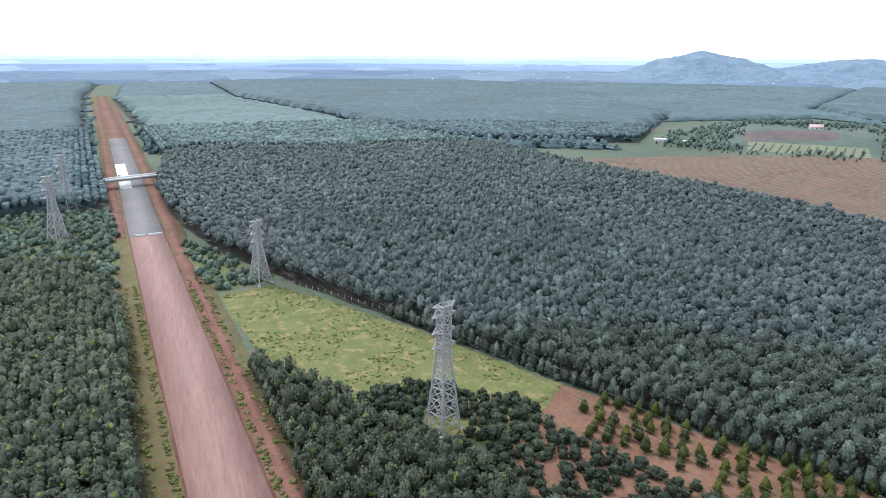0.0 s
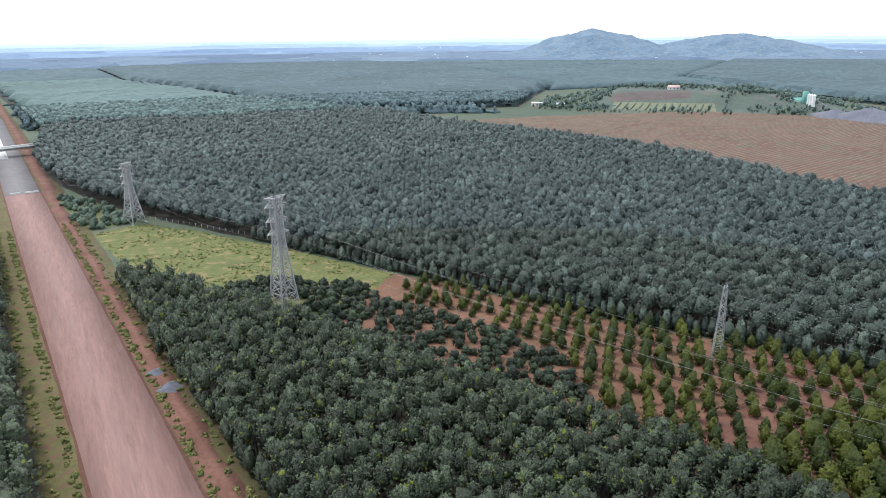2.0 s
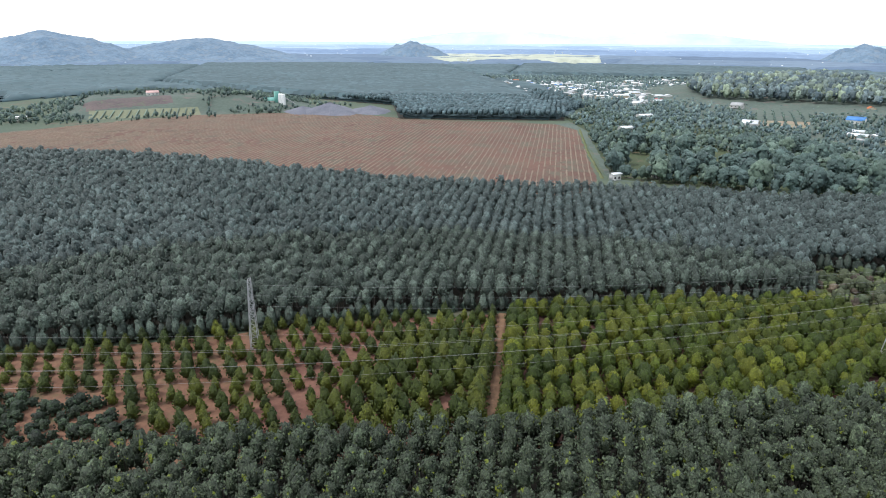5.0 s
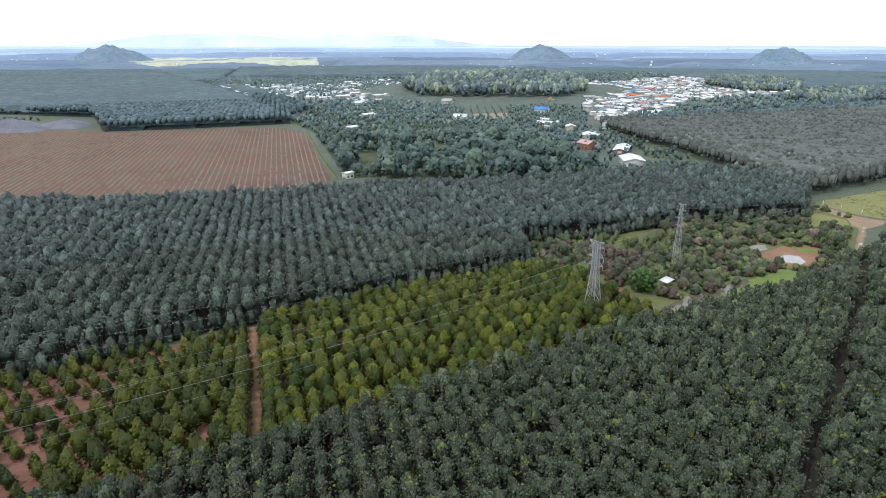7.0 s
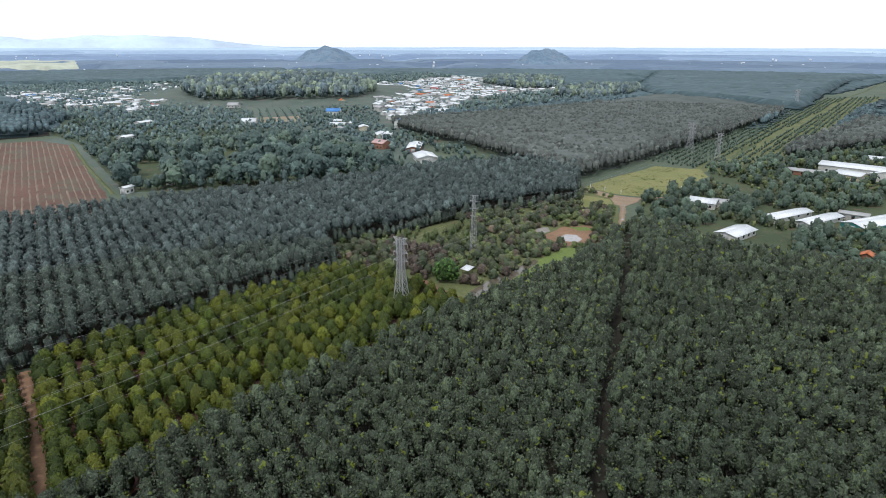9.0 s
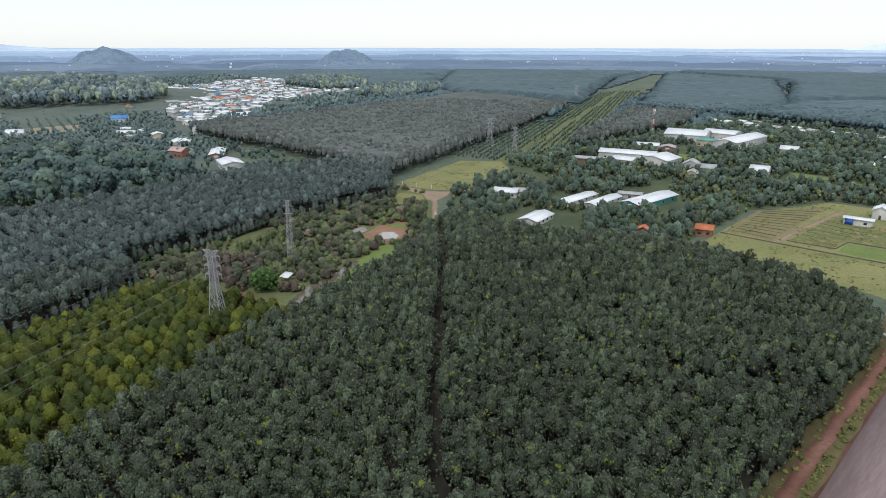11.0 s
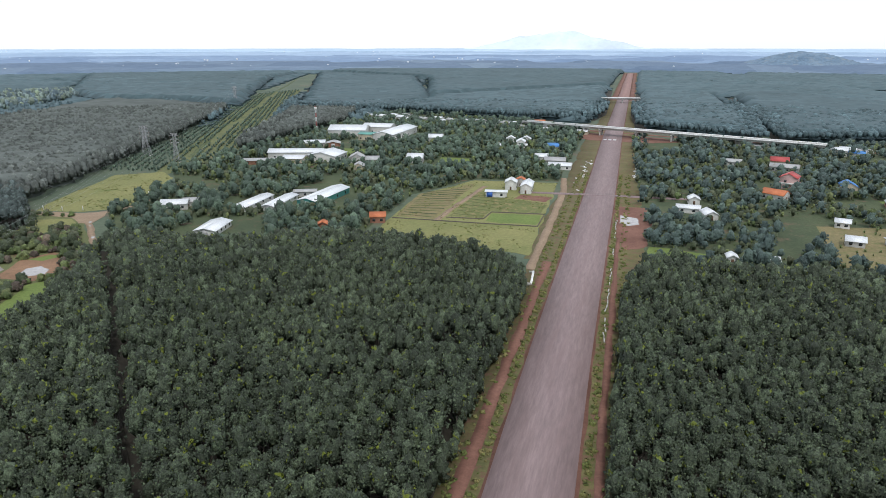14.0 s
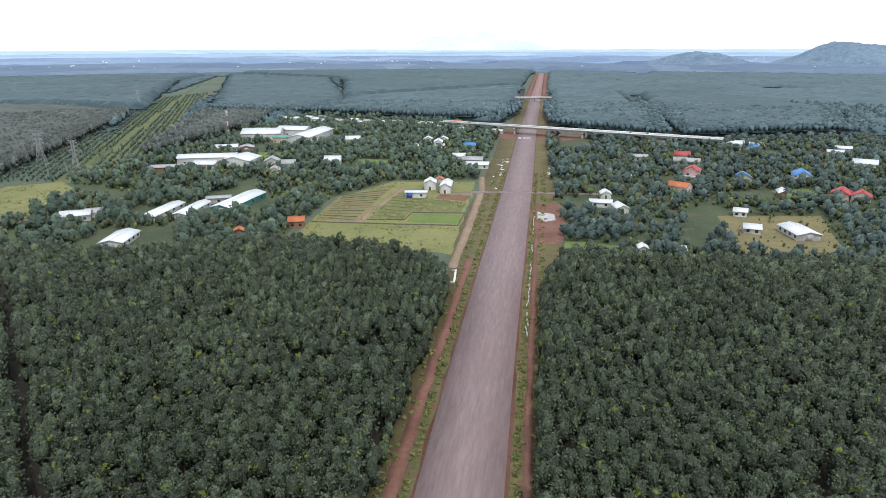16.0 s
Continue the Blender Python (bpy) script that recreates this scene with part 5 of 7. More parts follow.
# Closed orchard of olive-green trees
patch("orchard_floor", [(-178, -24), (-194, 12), (-212, 62), (-190, 86), (-160, 90), (-150, 80), (-123, 14), (-112, -17), (-145, -20)], 0.066, "shade_earth", "weedy floor of the closed orchard, painted dark as shade", "orchard ground")
OLIVE = [(-176, -25), (-178, -22), (-194, 12), (-213, 64), (-206, 76), (-186, 86), (-160, 90), (-150, 76), (-136, 44), (-124, 13), (-112, -17), (-124, -18), (-146, -20)]
OLIVE_T = [leaf_crown(70, 2.15, 0.4, 5.6, 0.42, 3, 0.34, 80 + k, 0.16, 0.3, core=0.82) for k in range(4)]
x, y = rows_in(OLIVE, 3.75, 3.7, 0.5, radians(262))
x = np.append(x, np.interp(edge, [0, 0.5, 1], [-174, -145, -116]))
y = np.append(y, np.interp(edge, [0, 0.5, 1], [-24.4, -20.4, -17.4]))
one = np.argsort(np.hypot(x, y))[:60]
rest = np.setdiff1d(np.arange(len(x)), one)
olv = [tree_master("orchard_tree", OLIVE_T[k], [beam((0, 0, -0.1), (0, 0, 3.0), (0.12, 0.05), 5)], "durian", "leafy olive-green fruit tree in a closed orchard", "fruit tree", "olive-green orchard trees") for k in range(4)]
plant_out(olv, x[one], y[one], (0.85, 1.15))
grove("orchard_trees", x[rest], y[rest], OLIVE_T, TRUNKS_LOW, "durian", "closed orchard of olive-green fruit trees", "fruit trees", (0.8, 1.2))

# Dark low bushes by the pylon
BUSHES = [(-36, -208), (-60, -206), (-82, -184), (-84, -165), (-100, -132), (-102, -108), (-93, -86), (-76, -103), (-58, -147), (-40, -186)]
BUSH_T = [leaf_crown(34, 1.8, 0.1, 3.1, 0.55, 4, 0.4, 90 + k, 0.25) for k in range(4)]
x, y = rows_in(BUSHES, 3.4, 2.9, 0.5, radians(300), skip=lambda a, b: np.hypot(a + 54, b + 183) < 6)
k = (y < -160) | (rng.uniform(0, 1, len(x)) < 0.72)
grove("citrus_bushes", x[k], y[k], BUSH_T, None, "citrus", "low dark green citrus bushes", "bushes", (0.65, 1.1))

TREE_T = [leaf_crown(34, 3.3, 1.2, 9.0, 0.85, 3, 0.45, 110 + k, 0.3, core=0.66) for k in range(5)]
TREE_FAR = [leaf_crown(9, 3.6, 1.0, 9.0, 1.4, 3, 0.45, 120 + k, 0.3, core=0.7) for k in range(4)]
TREE_REMOTE = [leaf_crown(4, 3.6, 0.5, 8.5, 1.7, 3, 0.45, 125 + k, 0.3) for k in range(4)]
BIG_FAR = [leaf_crown(10, 5.2, 2.0, 14.0, 1.9, 3, 0.45, 160 + k, 0.3) for k in range(4)]
SHRUB_T = [leaf_crown(14, 1.9, 0.0, 3.4, 0.75, 4, 0.4, 130 + k, 0.3) for k in range(4)]
SMALL_T = [leaf_crown(4, 1.5, 0.1, 3.2, 0.8, 4, 0.35, 140 + k, 0.3) for k in range(3)]
BIG_T = [leaf_crown(44, 5.0, 3.5, 14.0, 1.35, 5, 0.5, 150 + k, 0.3) for k in range(4)]
TREE_TR = [one_mesh(trunk_of(5.5, 0.22, 3)[:2])]

FREE = [(x, y, 0.5 * math.hypot(w, d) + 2.0) for _, x, y, w, d, *_ in HOUSES + SHEDS] + [(-187, 98, 6), (-172, 74, 4), (-210, 122, 4), (-190, 108, 4)]


def spread(poly, gap, clear=()):
    """Natural, uneven places in a piece of land, off the roads, buildings and clearings."""
    p = np.array(poly, float)
    (x0, y0), (x1, y1) = p.min(0), p.max(0)
    n = int((x1 - x0) * (y1 - y0) / gap ** 2)
    x, y = rng.uniform(x0, x1, n), rng.uniform(y0, y1, n)
    m = inside(x, y, poly)
    m &= np.abs(x - road_x(y)) > 17.5
    m &= ~((np.abs(x * 0.6917 + y * 0.7222 + 1.6) < 4.2) & (x > -262) & (x < -170))
    for cl in clear:
        m &= ~inside(x, y, cl)
    for bx, by, br in FREE:
        m &= np.hypot(x - bx, y - by) > br
    dens = np.array([noise.noise((a * 0.02, b * 0.02, 5)) for a, b in zip(x, y)])
    m &= dens > -0.35
    return x[m], y[m]


# Coarse grass tussocks on the meadow
gx_, gy_ = rng.uniform(-100, -5, 3600), rng.uniform(-312, -172, 3600)
k = inside(gx_, gy_, MEADOW) & (np.array([noise.noise((a * 0.05, b * 0.05, 9)) for a, b in zip(gx_, gy_)]) > -0.15)
grove("tussocks", gx_[k], gy_[k], [leaf_crown(4, 0.8, 0.0, 0.6, 0.5, 4, 0.3, 190 + s_, body=False) for s_ in range(3)], None, "tussock", "coarse grass tussocks on the meadow", "grass", (0.3, 0.9))

for poly, count in ((PASTURE, 1500), (RICE, 2200)):
    (gx0, gy0), (gx1, gy1) = np.min(poly, 0), np.max(poly, 0)
    gx_, gy_ = rng.uniform(gx0, gx1, count), rng.uniform(gy0, gy1, count)
    k = inside(gx_, gy_, poly) & (np.array([noise.noise((a * 0.07, b * 0.07, 19)) for a, b in zip(gx_, gy_)]) > -0.05)
    if poly is RICE:
        k &= ~inside(gx_, gy_, [(-66, 284), (-67, 304), (-39, 307), (-39, 284)])
    grove("tussocks", gx_[k], gy_[k], [leaf_crown(3, 0.8, 0.0, 0.5, 0.5, 3, 0.3, 195 + s_, body=False) for s_ in range(3)], None, "tussock", "coarse dry grass tussocks on a field", "grass", (0.3, 0.9))

NVW = [(-112, 240), (-150, 208), (-204, 202), (-250, 250), (-262, 318), (-297, 356), (-290, 430), (-296, 600), (-285, 735), (-117, 696), (-45, 620), (-42, 388), (-92, 382), (-116, 330)]
NVE = [(9, 242), (160, 240), (340, 600), (270, 630), (110, 575), (-2, 615), (4, 400)]
WSC = [(-606, -25), (-392, 2), (-366, 97), (-372, 158), (-420, 158), (-450, 164), (-563, 152), (-662, 122), (-700, 60), (-800, -30), (-690, -50)]
CLEARINGS = [[(-130, 405), (-136, 452), (-112, 454), (-107, 414)], [(-212, 442), (-224, 471), (-203, 474), (-194, 442)], [(100, 375), (150, 392), (150, 372), (108, 355)], [(84, 320), (134, 328), (120, 262), (76, 258)], [(8, 250), (30, 250), (32, 262), (10, 266)], RICE]
for poly in (NVW, NVE, WSC):
    patch("scrub_ground", poly, 0.038, "scrub_floor", "ground of grass and soil among trees", "scrubland")

x, y = spread(NVW, 4.4, CLEARINGS)
w = rng.uniform(0, 1, len(x))
k = (w < 0.62) & (y < 310)
grove("village_trees", x[k], y[k], TREE_T, TREE_TR, "broadleaf", "mixed green garden trees round the houses", "trees", (0.35, 0.9))
k = (w < 0.50) & (y >= 310)
grove("village_trees", x[k], y[k], TREE_FAR, None, "broadleaf", "mixed green garden trees round the houses", "trees", (0.35, 0.95))
k = (w >= 0.50) & (w < 0.62) & (y >= 310)
grove("village_trees", x[k], y[k], TREE_FAR, None, "light_scrub", "fresh light green garden trees round the houses", "trees", (0.3, 0.75))
grove("village_shrubs", x[w >= 0.62], y[w >= 0.62], SMALL_T, None, "scrub", "low olive-green shrubs among the trees", "shrubs", (0.7, 1.6))
x, y = spread(NVE, 5.0, CLEARINGS)
w = rng.uniform(0, 1, len(x))
near = (y < 330) & (w < 0.5)
trees = [tree_master("garden_tree", TREE_T[k], trunk_of(4.5, 0.2, 20 + k, 3), "deepwood", "dense dark green garden tree", "tree", "garden trees") for k in range(5)]
pick = np.nonzero(near)[0][:150]
plant_out(trees, x[pick], y[pick], (0.4, 0.8))
other = np.setdiff1d(np.arange(len(x)), pick)
x, y, w = x[other], y[other], w[other]
k = (w < 0.7) & (y < 310)
grove("village_trees", x[k], y[k], TREE_T, TREE_TR, "deepwood", "dense dark green garden trees round the houses", "trees", (0.35, 0.9))
k = (w < 0.46) & (y >= 310)
grove("village_trees", x[k], y[k], TREE_FAR, None, "deepwood", "dense dark green garden trees round the houses", "trees", (0.35, 0.95))
k = (w >= 0.46) & (w < 0.60) & (y >= 310)
grove("village_trees", x[k], y[k], TREE_FAR, None, "scrub", "olive-green garden trees round the houses", "trees", (0.35, 0.8))
k = (w >= 0.60) & (w < 0.70) & (y >= 310)
grove("village_trees", x[k], y[k], TREE_FAR, None, "light_scrub", "fresh light green garden trees round the houses", "trees", (0.3, 0.75))
grove("village_shrubs", x[w >= 0.7], y[w >= 0.7], SMALL_T, None, "scrub", "low olive-green shrubs among the trees", "shrubs", (0.7, 1.6))
for poly in (NVW, NVE):
    x, y = spread(poly, 6.5, CLEARINGS)
    k = y < 480
    grove("garden_weeds", x[k], y[k], SMALL_T, None, "light_scrub", "low light green shrubs and tall weeds between gardens", "shrubs", (0.3, 0.9))
x, y = spread([(84, 320), (134, 328), (120, 262), (76, 258)], 3.6)
k = rng.uniform(0, 1, len(x)) < 0.4
grove("garden_weeds", x[k], y[k], SMALL_T, None, "light_scrub", "low shrubs and weeds on a bare yard", "shrubs", (0.2, 0.6))
x, y = spread(WSC, 5.6)
w = rng.uniform(0, 1, len(x))
tall = (w < 0.25) & (x > -520)
grove("wood_trees", x[tall], y[tall], BIG_T, TREE_TR, "wood_leaves", "tall broadleaf trees in a dense wood", "trees", (0.7, 1.2))
k = ~tall & (x > -470)
grove("wood_trees", x[k], y[k], TREE_T, TREE_TR, "wood_leaves", "mixed green trees in a dense wood", "trees", (0.6, 1.1))
k = ~tall & (x <= -470) & (x > -570)
grove("wood_trees", x[k], y[k], TREE_FAR, None, "wood_leaves", "mixed green trees in a dense wood", "trees", (0.5, 1.0))
k = ~tall & (x <= -570)
grove("wood_trees", x[k], y[k], TREE_FAR, None, "wood_leaves", "low green trees at the edge of a wood", "trees", (0.3, 0.6))

# Tall pale-trunked trees along the front of the wood
tall_t = [tree_master("tall_tree", leaf_crown(40, 3.4, 9.0, 15.0, 0.95, 5, 0.45, 210 + k, 0.3), trunk_of(12, 0.3, 70 + k, 3), "wood_leaves", "tall slender tree with a pale bare trunk", "tree", "tall trees at the wood's edge") for k in range(3)]
plant_out(tall_t, [-399, -399, -392, -397, -392, -394, -405, -404], [58, 68, 77, 84, 99, 105, 122, 137], (0.85, 1.15))

# Scrub round the ponds
x, y = spread(SCRUB, 2.9, [[(-166, 98), (-172, 126), (-184, 150), (-194, 166), (-199, 158), (-190, 138), (-182, 121), (-176, 98)], [(-227, 158), (-226, 172), (-222, 188), (-213, 187), (-205, 178), (-198, 172), (-200, 160)]])
w = rng.uniform(0, 1, len(x))
BROWN = [(-224, 92), (-222, 114), (-206, 108), (-180, 106), (-182, 88), (-194, 84)]
YOUNG = [(-246, 100), (-258, 114), (-255, 135), (-238, 138), (-217, 123), (-229, 104)]
GLADE = [(-264, 205), (-279, 231), (-253, 238), (-240, 223), (-251, 211)]
dry = inside(x, y, BROWN) & (w < 0.85) | (w < 0.16)
open_ = inside(x, y, YOUNG) | inside(x, y, GLADE) & (w < 0.94)
dry &= ~open_
fresh = ~dry & (w < 0.56) & ~open_
rest = ~dry & ~fresh & (w < 0.86) & ~open_
grove("dry_bushes", x[dry], y[dry], SHRUB_T, None, "dry_bush", "dry brownish thorn bushes", "shrubs", (0.5, 1.2))
grove("scrub_bushes", x[fresh], y[fresh], SHRUB_T, None, "light_scrub", "fresh light green scrub bushes", "shrubs", (0.4, 1.1))
grove("scrub_bushes", x[rest], y[rest], SHRUB_T, None, "scrub", "brownish green scrub bushes", "shrubs", (0.5, 1.3))
k = inside(x, y, YOUNG) & (w < 0.7)
grove("young_trees", x[k], y[k], CONE_T, None, "light_scrub", "young conical trees planted on grass", "young trees", (0.4, 0.95))
pick = np.nonzero((w >= 0.9) & ~open_)[0][:140]
scr = [tree_master("scrub_tree", TREE_T[k], trunk_of(4.5, 0.18, 40 + k, 3), "scrub", "loose olive-green scrub tree", "tree", "scrub trees") for k in range(3)]
plant_out(scr, x[pick], y[pick], (0.4, 0.75))
dome = tree_master("round_tree", leaf_crown(150, 4.6, 0.4, 8.6, 0.75, 5, 0.45, 170, 0.15), trunk_of(4, 0.3, 60, 3), "grass_tree", "large round bright green tree", "tree", "")
dome.matrix_basis = pose(-187, 98, 0)
lone = tree_master("garden_tree", leaf_crown(80, 2.3, 0.4, 6.0, 0.55, 5, 0.45, 171, 0.2), trunk_of(3, 0.2, 61, 2), "grass_tree", "bright green tree at the orchard edge", "tree", "")
lone.matrix_basis = pose(-129, 21, 0)

# Scrub south-east of the road by the pylons, and the patch beside the meadow
for poly in ([(28, -316), (46, -357), (90, -366), (110, -490), (38, -478), (32, -420)], [(4, -398), (-14, -366), (-34, -318), (-10, -310), (-4, -330)]):
    patch("scrub_ground", poly, 0.04, "scrub_grass", "rough scrubland with grass and bare soil", "scrubland")
    x, y = rows_in(poly, 3.6, 3.4, 1.3)
    k = (np.hypot(x - 59, y + 417) > 5) & (np.hypot(x - 61, y + 490) > 5) & (rng.uniform(0, 1, len(x)) < 0.8)
    grove("scrub_bushes", x[k], y[k], SHRUB_T, None, "broadleaf", "low green scrub bushes", "shrubs", (0.6, 1.2))

# Grass tufts and weeds along the road
n = 3200
yy = rng.uniform(-330, 420, n)
sd = rng.choice([-1, 1], n)
off = sd * np.where(rng.uniform(0, 1, n) < 0.6, rng.uniform(9.6, 11.2, n), rng.uniform(13.6, 16.3, n))
TUFT_T = [leaf_crown(4, 0.5, 0.0, 0.7, 0.42, 4, 0.3, 180 + k, body=False) for k in range(3)]
grove("weeds", road_x(yy) + off, yy, TUFT_T, None, "tussock", "weeds and grass tufts on the verge", "weeds", (0.4, 1.5))

# Rows of young trees in the strip under the power line
x, y = rows_in([(-300, 345), (-338, 338), (-386, 458), (-482, 680), (-512, 727), (-619, 977), (-601, 1090), (-480, 813), (-305, 444), (-288, 365)], 5.2, 4.0, 0.6, radians(333), skip=lambda a, b: np.abs((a + 316) * 0.905 + (b - 400) * 0.426) < 3)
grove("young_trees", x, y, SMALL_T, None, "broadleaf", "rows of young green trees", "young trees", (0.5, 0.95))

# Wooded knolls behind the village, each on its own rise of ground
def knoll(poly, cx, cy, rise, spread_r, gap, sizes, mat):
    u, w = np.meshgrid(np.linspace(-1, 1, 28), np.linspace(-1, 1, 28), indexing="ij")
    z = rise * np.exp(-3.2 * (u ** 2 + w ** 2)) - 0.4
    q = np.arange(28 * 28).reshape(28, 28)
    v = np.stack([cx + u * 1.79 * spread_r, cy + w * 1.79 * spread_r, z], 2).reshape(-1, 3)
    thing("knoll_ground", mesh_of("knoll_ground", [(v, np.stack([q[:-1, :-1], q[1:, :-1], q[1:, 1:], q[:-1, 1:]], 2).reshape(-1, 4))], smooth=True), "hazy_floor", "low grassy rise of ground", "knoll", "structure")
    x, y = rows_in(poly, gap, gap * 0.9, 2.5)
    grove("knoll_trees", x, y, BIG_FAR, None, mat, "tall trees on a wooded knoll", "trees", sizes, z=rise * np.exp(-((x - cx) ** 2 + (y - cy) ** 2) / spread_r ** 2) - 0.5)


knoll([(-1317, 144), (-1050, 99), (-925, 113), (-890, 200), (-872, 306), (-930, 365), (-1233, 448), (-1400, 400)], -1080, 270, 20, 190, 10, (0.85, 1.4), "knoll_leaves")
knoll([(-1107, 659), (-966, 647), (-940, 722), (-1098, 845), (-1266, 837), (-1226, 737)], -1090, 740, 6, 130, 9, (0.7, 1.2), "knoll_leaves")
knoll([(-819, 617), (-742, 641), (-804, 782), (-918, 879), (-947, 792), (-914, 690)], -850, 740, 3, 110, 9, (0.6, 1.1), "knoll_leaves")

# Scrub, hillside orchard and gardens between the wood and the village
BETWEEN = [(-640, -40), (-960, 60), (-1056, 99), (-899, 188), (-878, 306), (-754, 297), (-640, 255), (-540, 225), (-480, 172), (-563, 152), (-662, 122), (-690, 60)]
HILLSIDE = [(-871, 167), (-851, 224), (-684, 180), (-700, 133)]
x, y = spread(BETWEEN, 5.2, [HILLSIDE, [(-969, 99), (-978, 133), (-783, 109), (-762, 74)]])
w = rng.uniform(0, 1, len(x))
grove("garden_shrubs", x[w < 0.6], y[w < 0.6], SMALL_T, None, "village_leaves", "green shrubs and garden trees below the village", "shrubs", (0.6, 1.4))
grove("garden_trees", x[w > 0.75], y[w > 0.75], TREE_FAR, None, "wood_leaves", "green garden trees below the village", "trees", (0.3, 0.65))
x, y = spread([(-372, 158), (-385, 240), (-450, 250), (-600, 250), (-540, 225), (-480, 172), (-420, 158)], 6.5)
w = rng.uniform(0, 1, len(x))
grove("garden_shrubs", x[w < 0.6], y[w < 0.6], SMALL_T, None, "wood_leaves", "green shrubs between houses and plantation", "shrubs", (0.5, 1.3))
grove("garden_trees", x[w > 0.7], y[w > 0.7], TREE_FAR, None, "wood_leaves", "green garden trees between houses", "trees", (0.4, 0.8))
x, y = rows_in(HILLSIDE, 9, 8, 0.6, radians(280))
grove("orchard_trees", x, y, SMALL_T, None, "wood_leaves", "small trees in rows on a hillside orchard", "fruit trees", (0.7, 1.2))
x, y = rows_in([(-560, -640), (-480, -590), (-490, -510), (-590, -400), (-620, -430), (-545, -500), (-520, -580)], 7, 7, 3)
k = rng.uniform(0, 1, len(x)) < 0.35
grove("mound_trees", x[k], y[k], TREE_FAR, None, "wood_leaves", "trees round the terraced mound", "trees", (0.3, 0.75))
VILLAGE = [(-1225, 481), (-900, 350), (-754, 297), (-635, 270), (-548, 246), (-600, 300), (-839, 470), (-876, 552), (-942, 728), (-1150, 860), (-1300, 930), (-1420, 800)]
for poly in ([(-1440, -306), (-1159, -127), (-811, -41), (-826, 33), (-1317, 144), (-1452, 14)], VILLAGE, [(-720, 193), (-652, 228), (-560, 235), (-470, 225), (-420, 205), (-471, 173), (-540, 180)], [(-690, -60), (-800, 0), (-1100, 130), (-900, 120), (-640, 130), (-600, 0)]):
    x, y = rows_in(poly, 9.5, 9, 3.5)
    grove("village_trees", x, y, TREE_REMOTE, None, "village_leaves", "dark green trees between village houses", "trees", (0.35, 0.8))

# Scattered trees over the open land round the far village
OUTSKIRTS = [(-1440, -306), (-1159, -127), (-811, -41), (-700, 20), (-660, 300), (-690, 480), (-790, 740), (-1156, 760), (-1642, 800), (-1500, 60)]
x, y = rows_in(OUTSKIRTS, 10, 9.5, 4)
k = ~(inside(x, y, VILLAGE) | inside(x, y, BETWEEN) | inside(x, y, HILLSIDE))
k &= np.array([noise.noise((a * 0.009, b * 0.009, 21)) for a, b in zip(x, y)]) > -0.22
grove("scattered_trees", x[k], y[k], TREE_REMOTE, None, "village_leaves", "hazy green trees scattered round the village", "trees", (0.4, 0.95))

# ---- buildings ----


def gable(w, d, h, rise, over=0.5, thick=0.14):
    """Roof of two sloping sheets with eaves, ridge along the depth."""
    parts = []
    for s in (-1, 1):
        x0, x1 = 0.0, s * (w / 2 + over)
        z0, z1 = h + rise, h + rise - rise * (w / 2 + over) / (w / 2)
        y0, y1 = -d / 2 - over, d / 2 + over
        v = np.array([(x0, y0, z0), (x1, y0, z1), (x1, y1, z1), (x0, y1, z0)], float)
        v = np.concatenate([v, v + (0, 0, thick)])
        f = np.array([(0, 3, 2, 1), (4, 5, 6, 7), (0, 1, 5, 4), (1, 2, 6, 5), (2, 3, 7, 6), (3, 0, 4, 7)])
        parts.append((v, f))
    return parts


def wall_shell(w, d, h, rise):
    """Walls with gable ends."""
    a, b = w / 2, d / 2
    v = np.array([(-a, -b, -0.2), (a, -b, -0.2), (a, b, -0.2), (-a, b, -0.2), (-a, -b, h), (a, -b, h), (a, b, h), (-a, b, h), (0, -b, h + rise), (0, b, h + rise)], float)
    q = np.array([(0, 1, 5, 4), (1, 2, 6, 5), (2, 3, 7, 6), (3, 0, 4, 7)])
    t = np.array([(4, 5, 8), (6, 7, 9)])
    return [(v, q), (v.copy(), t)]


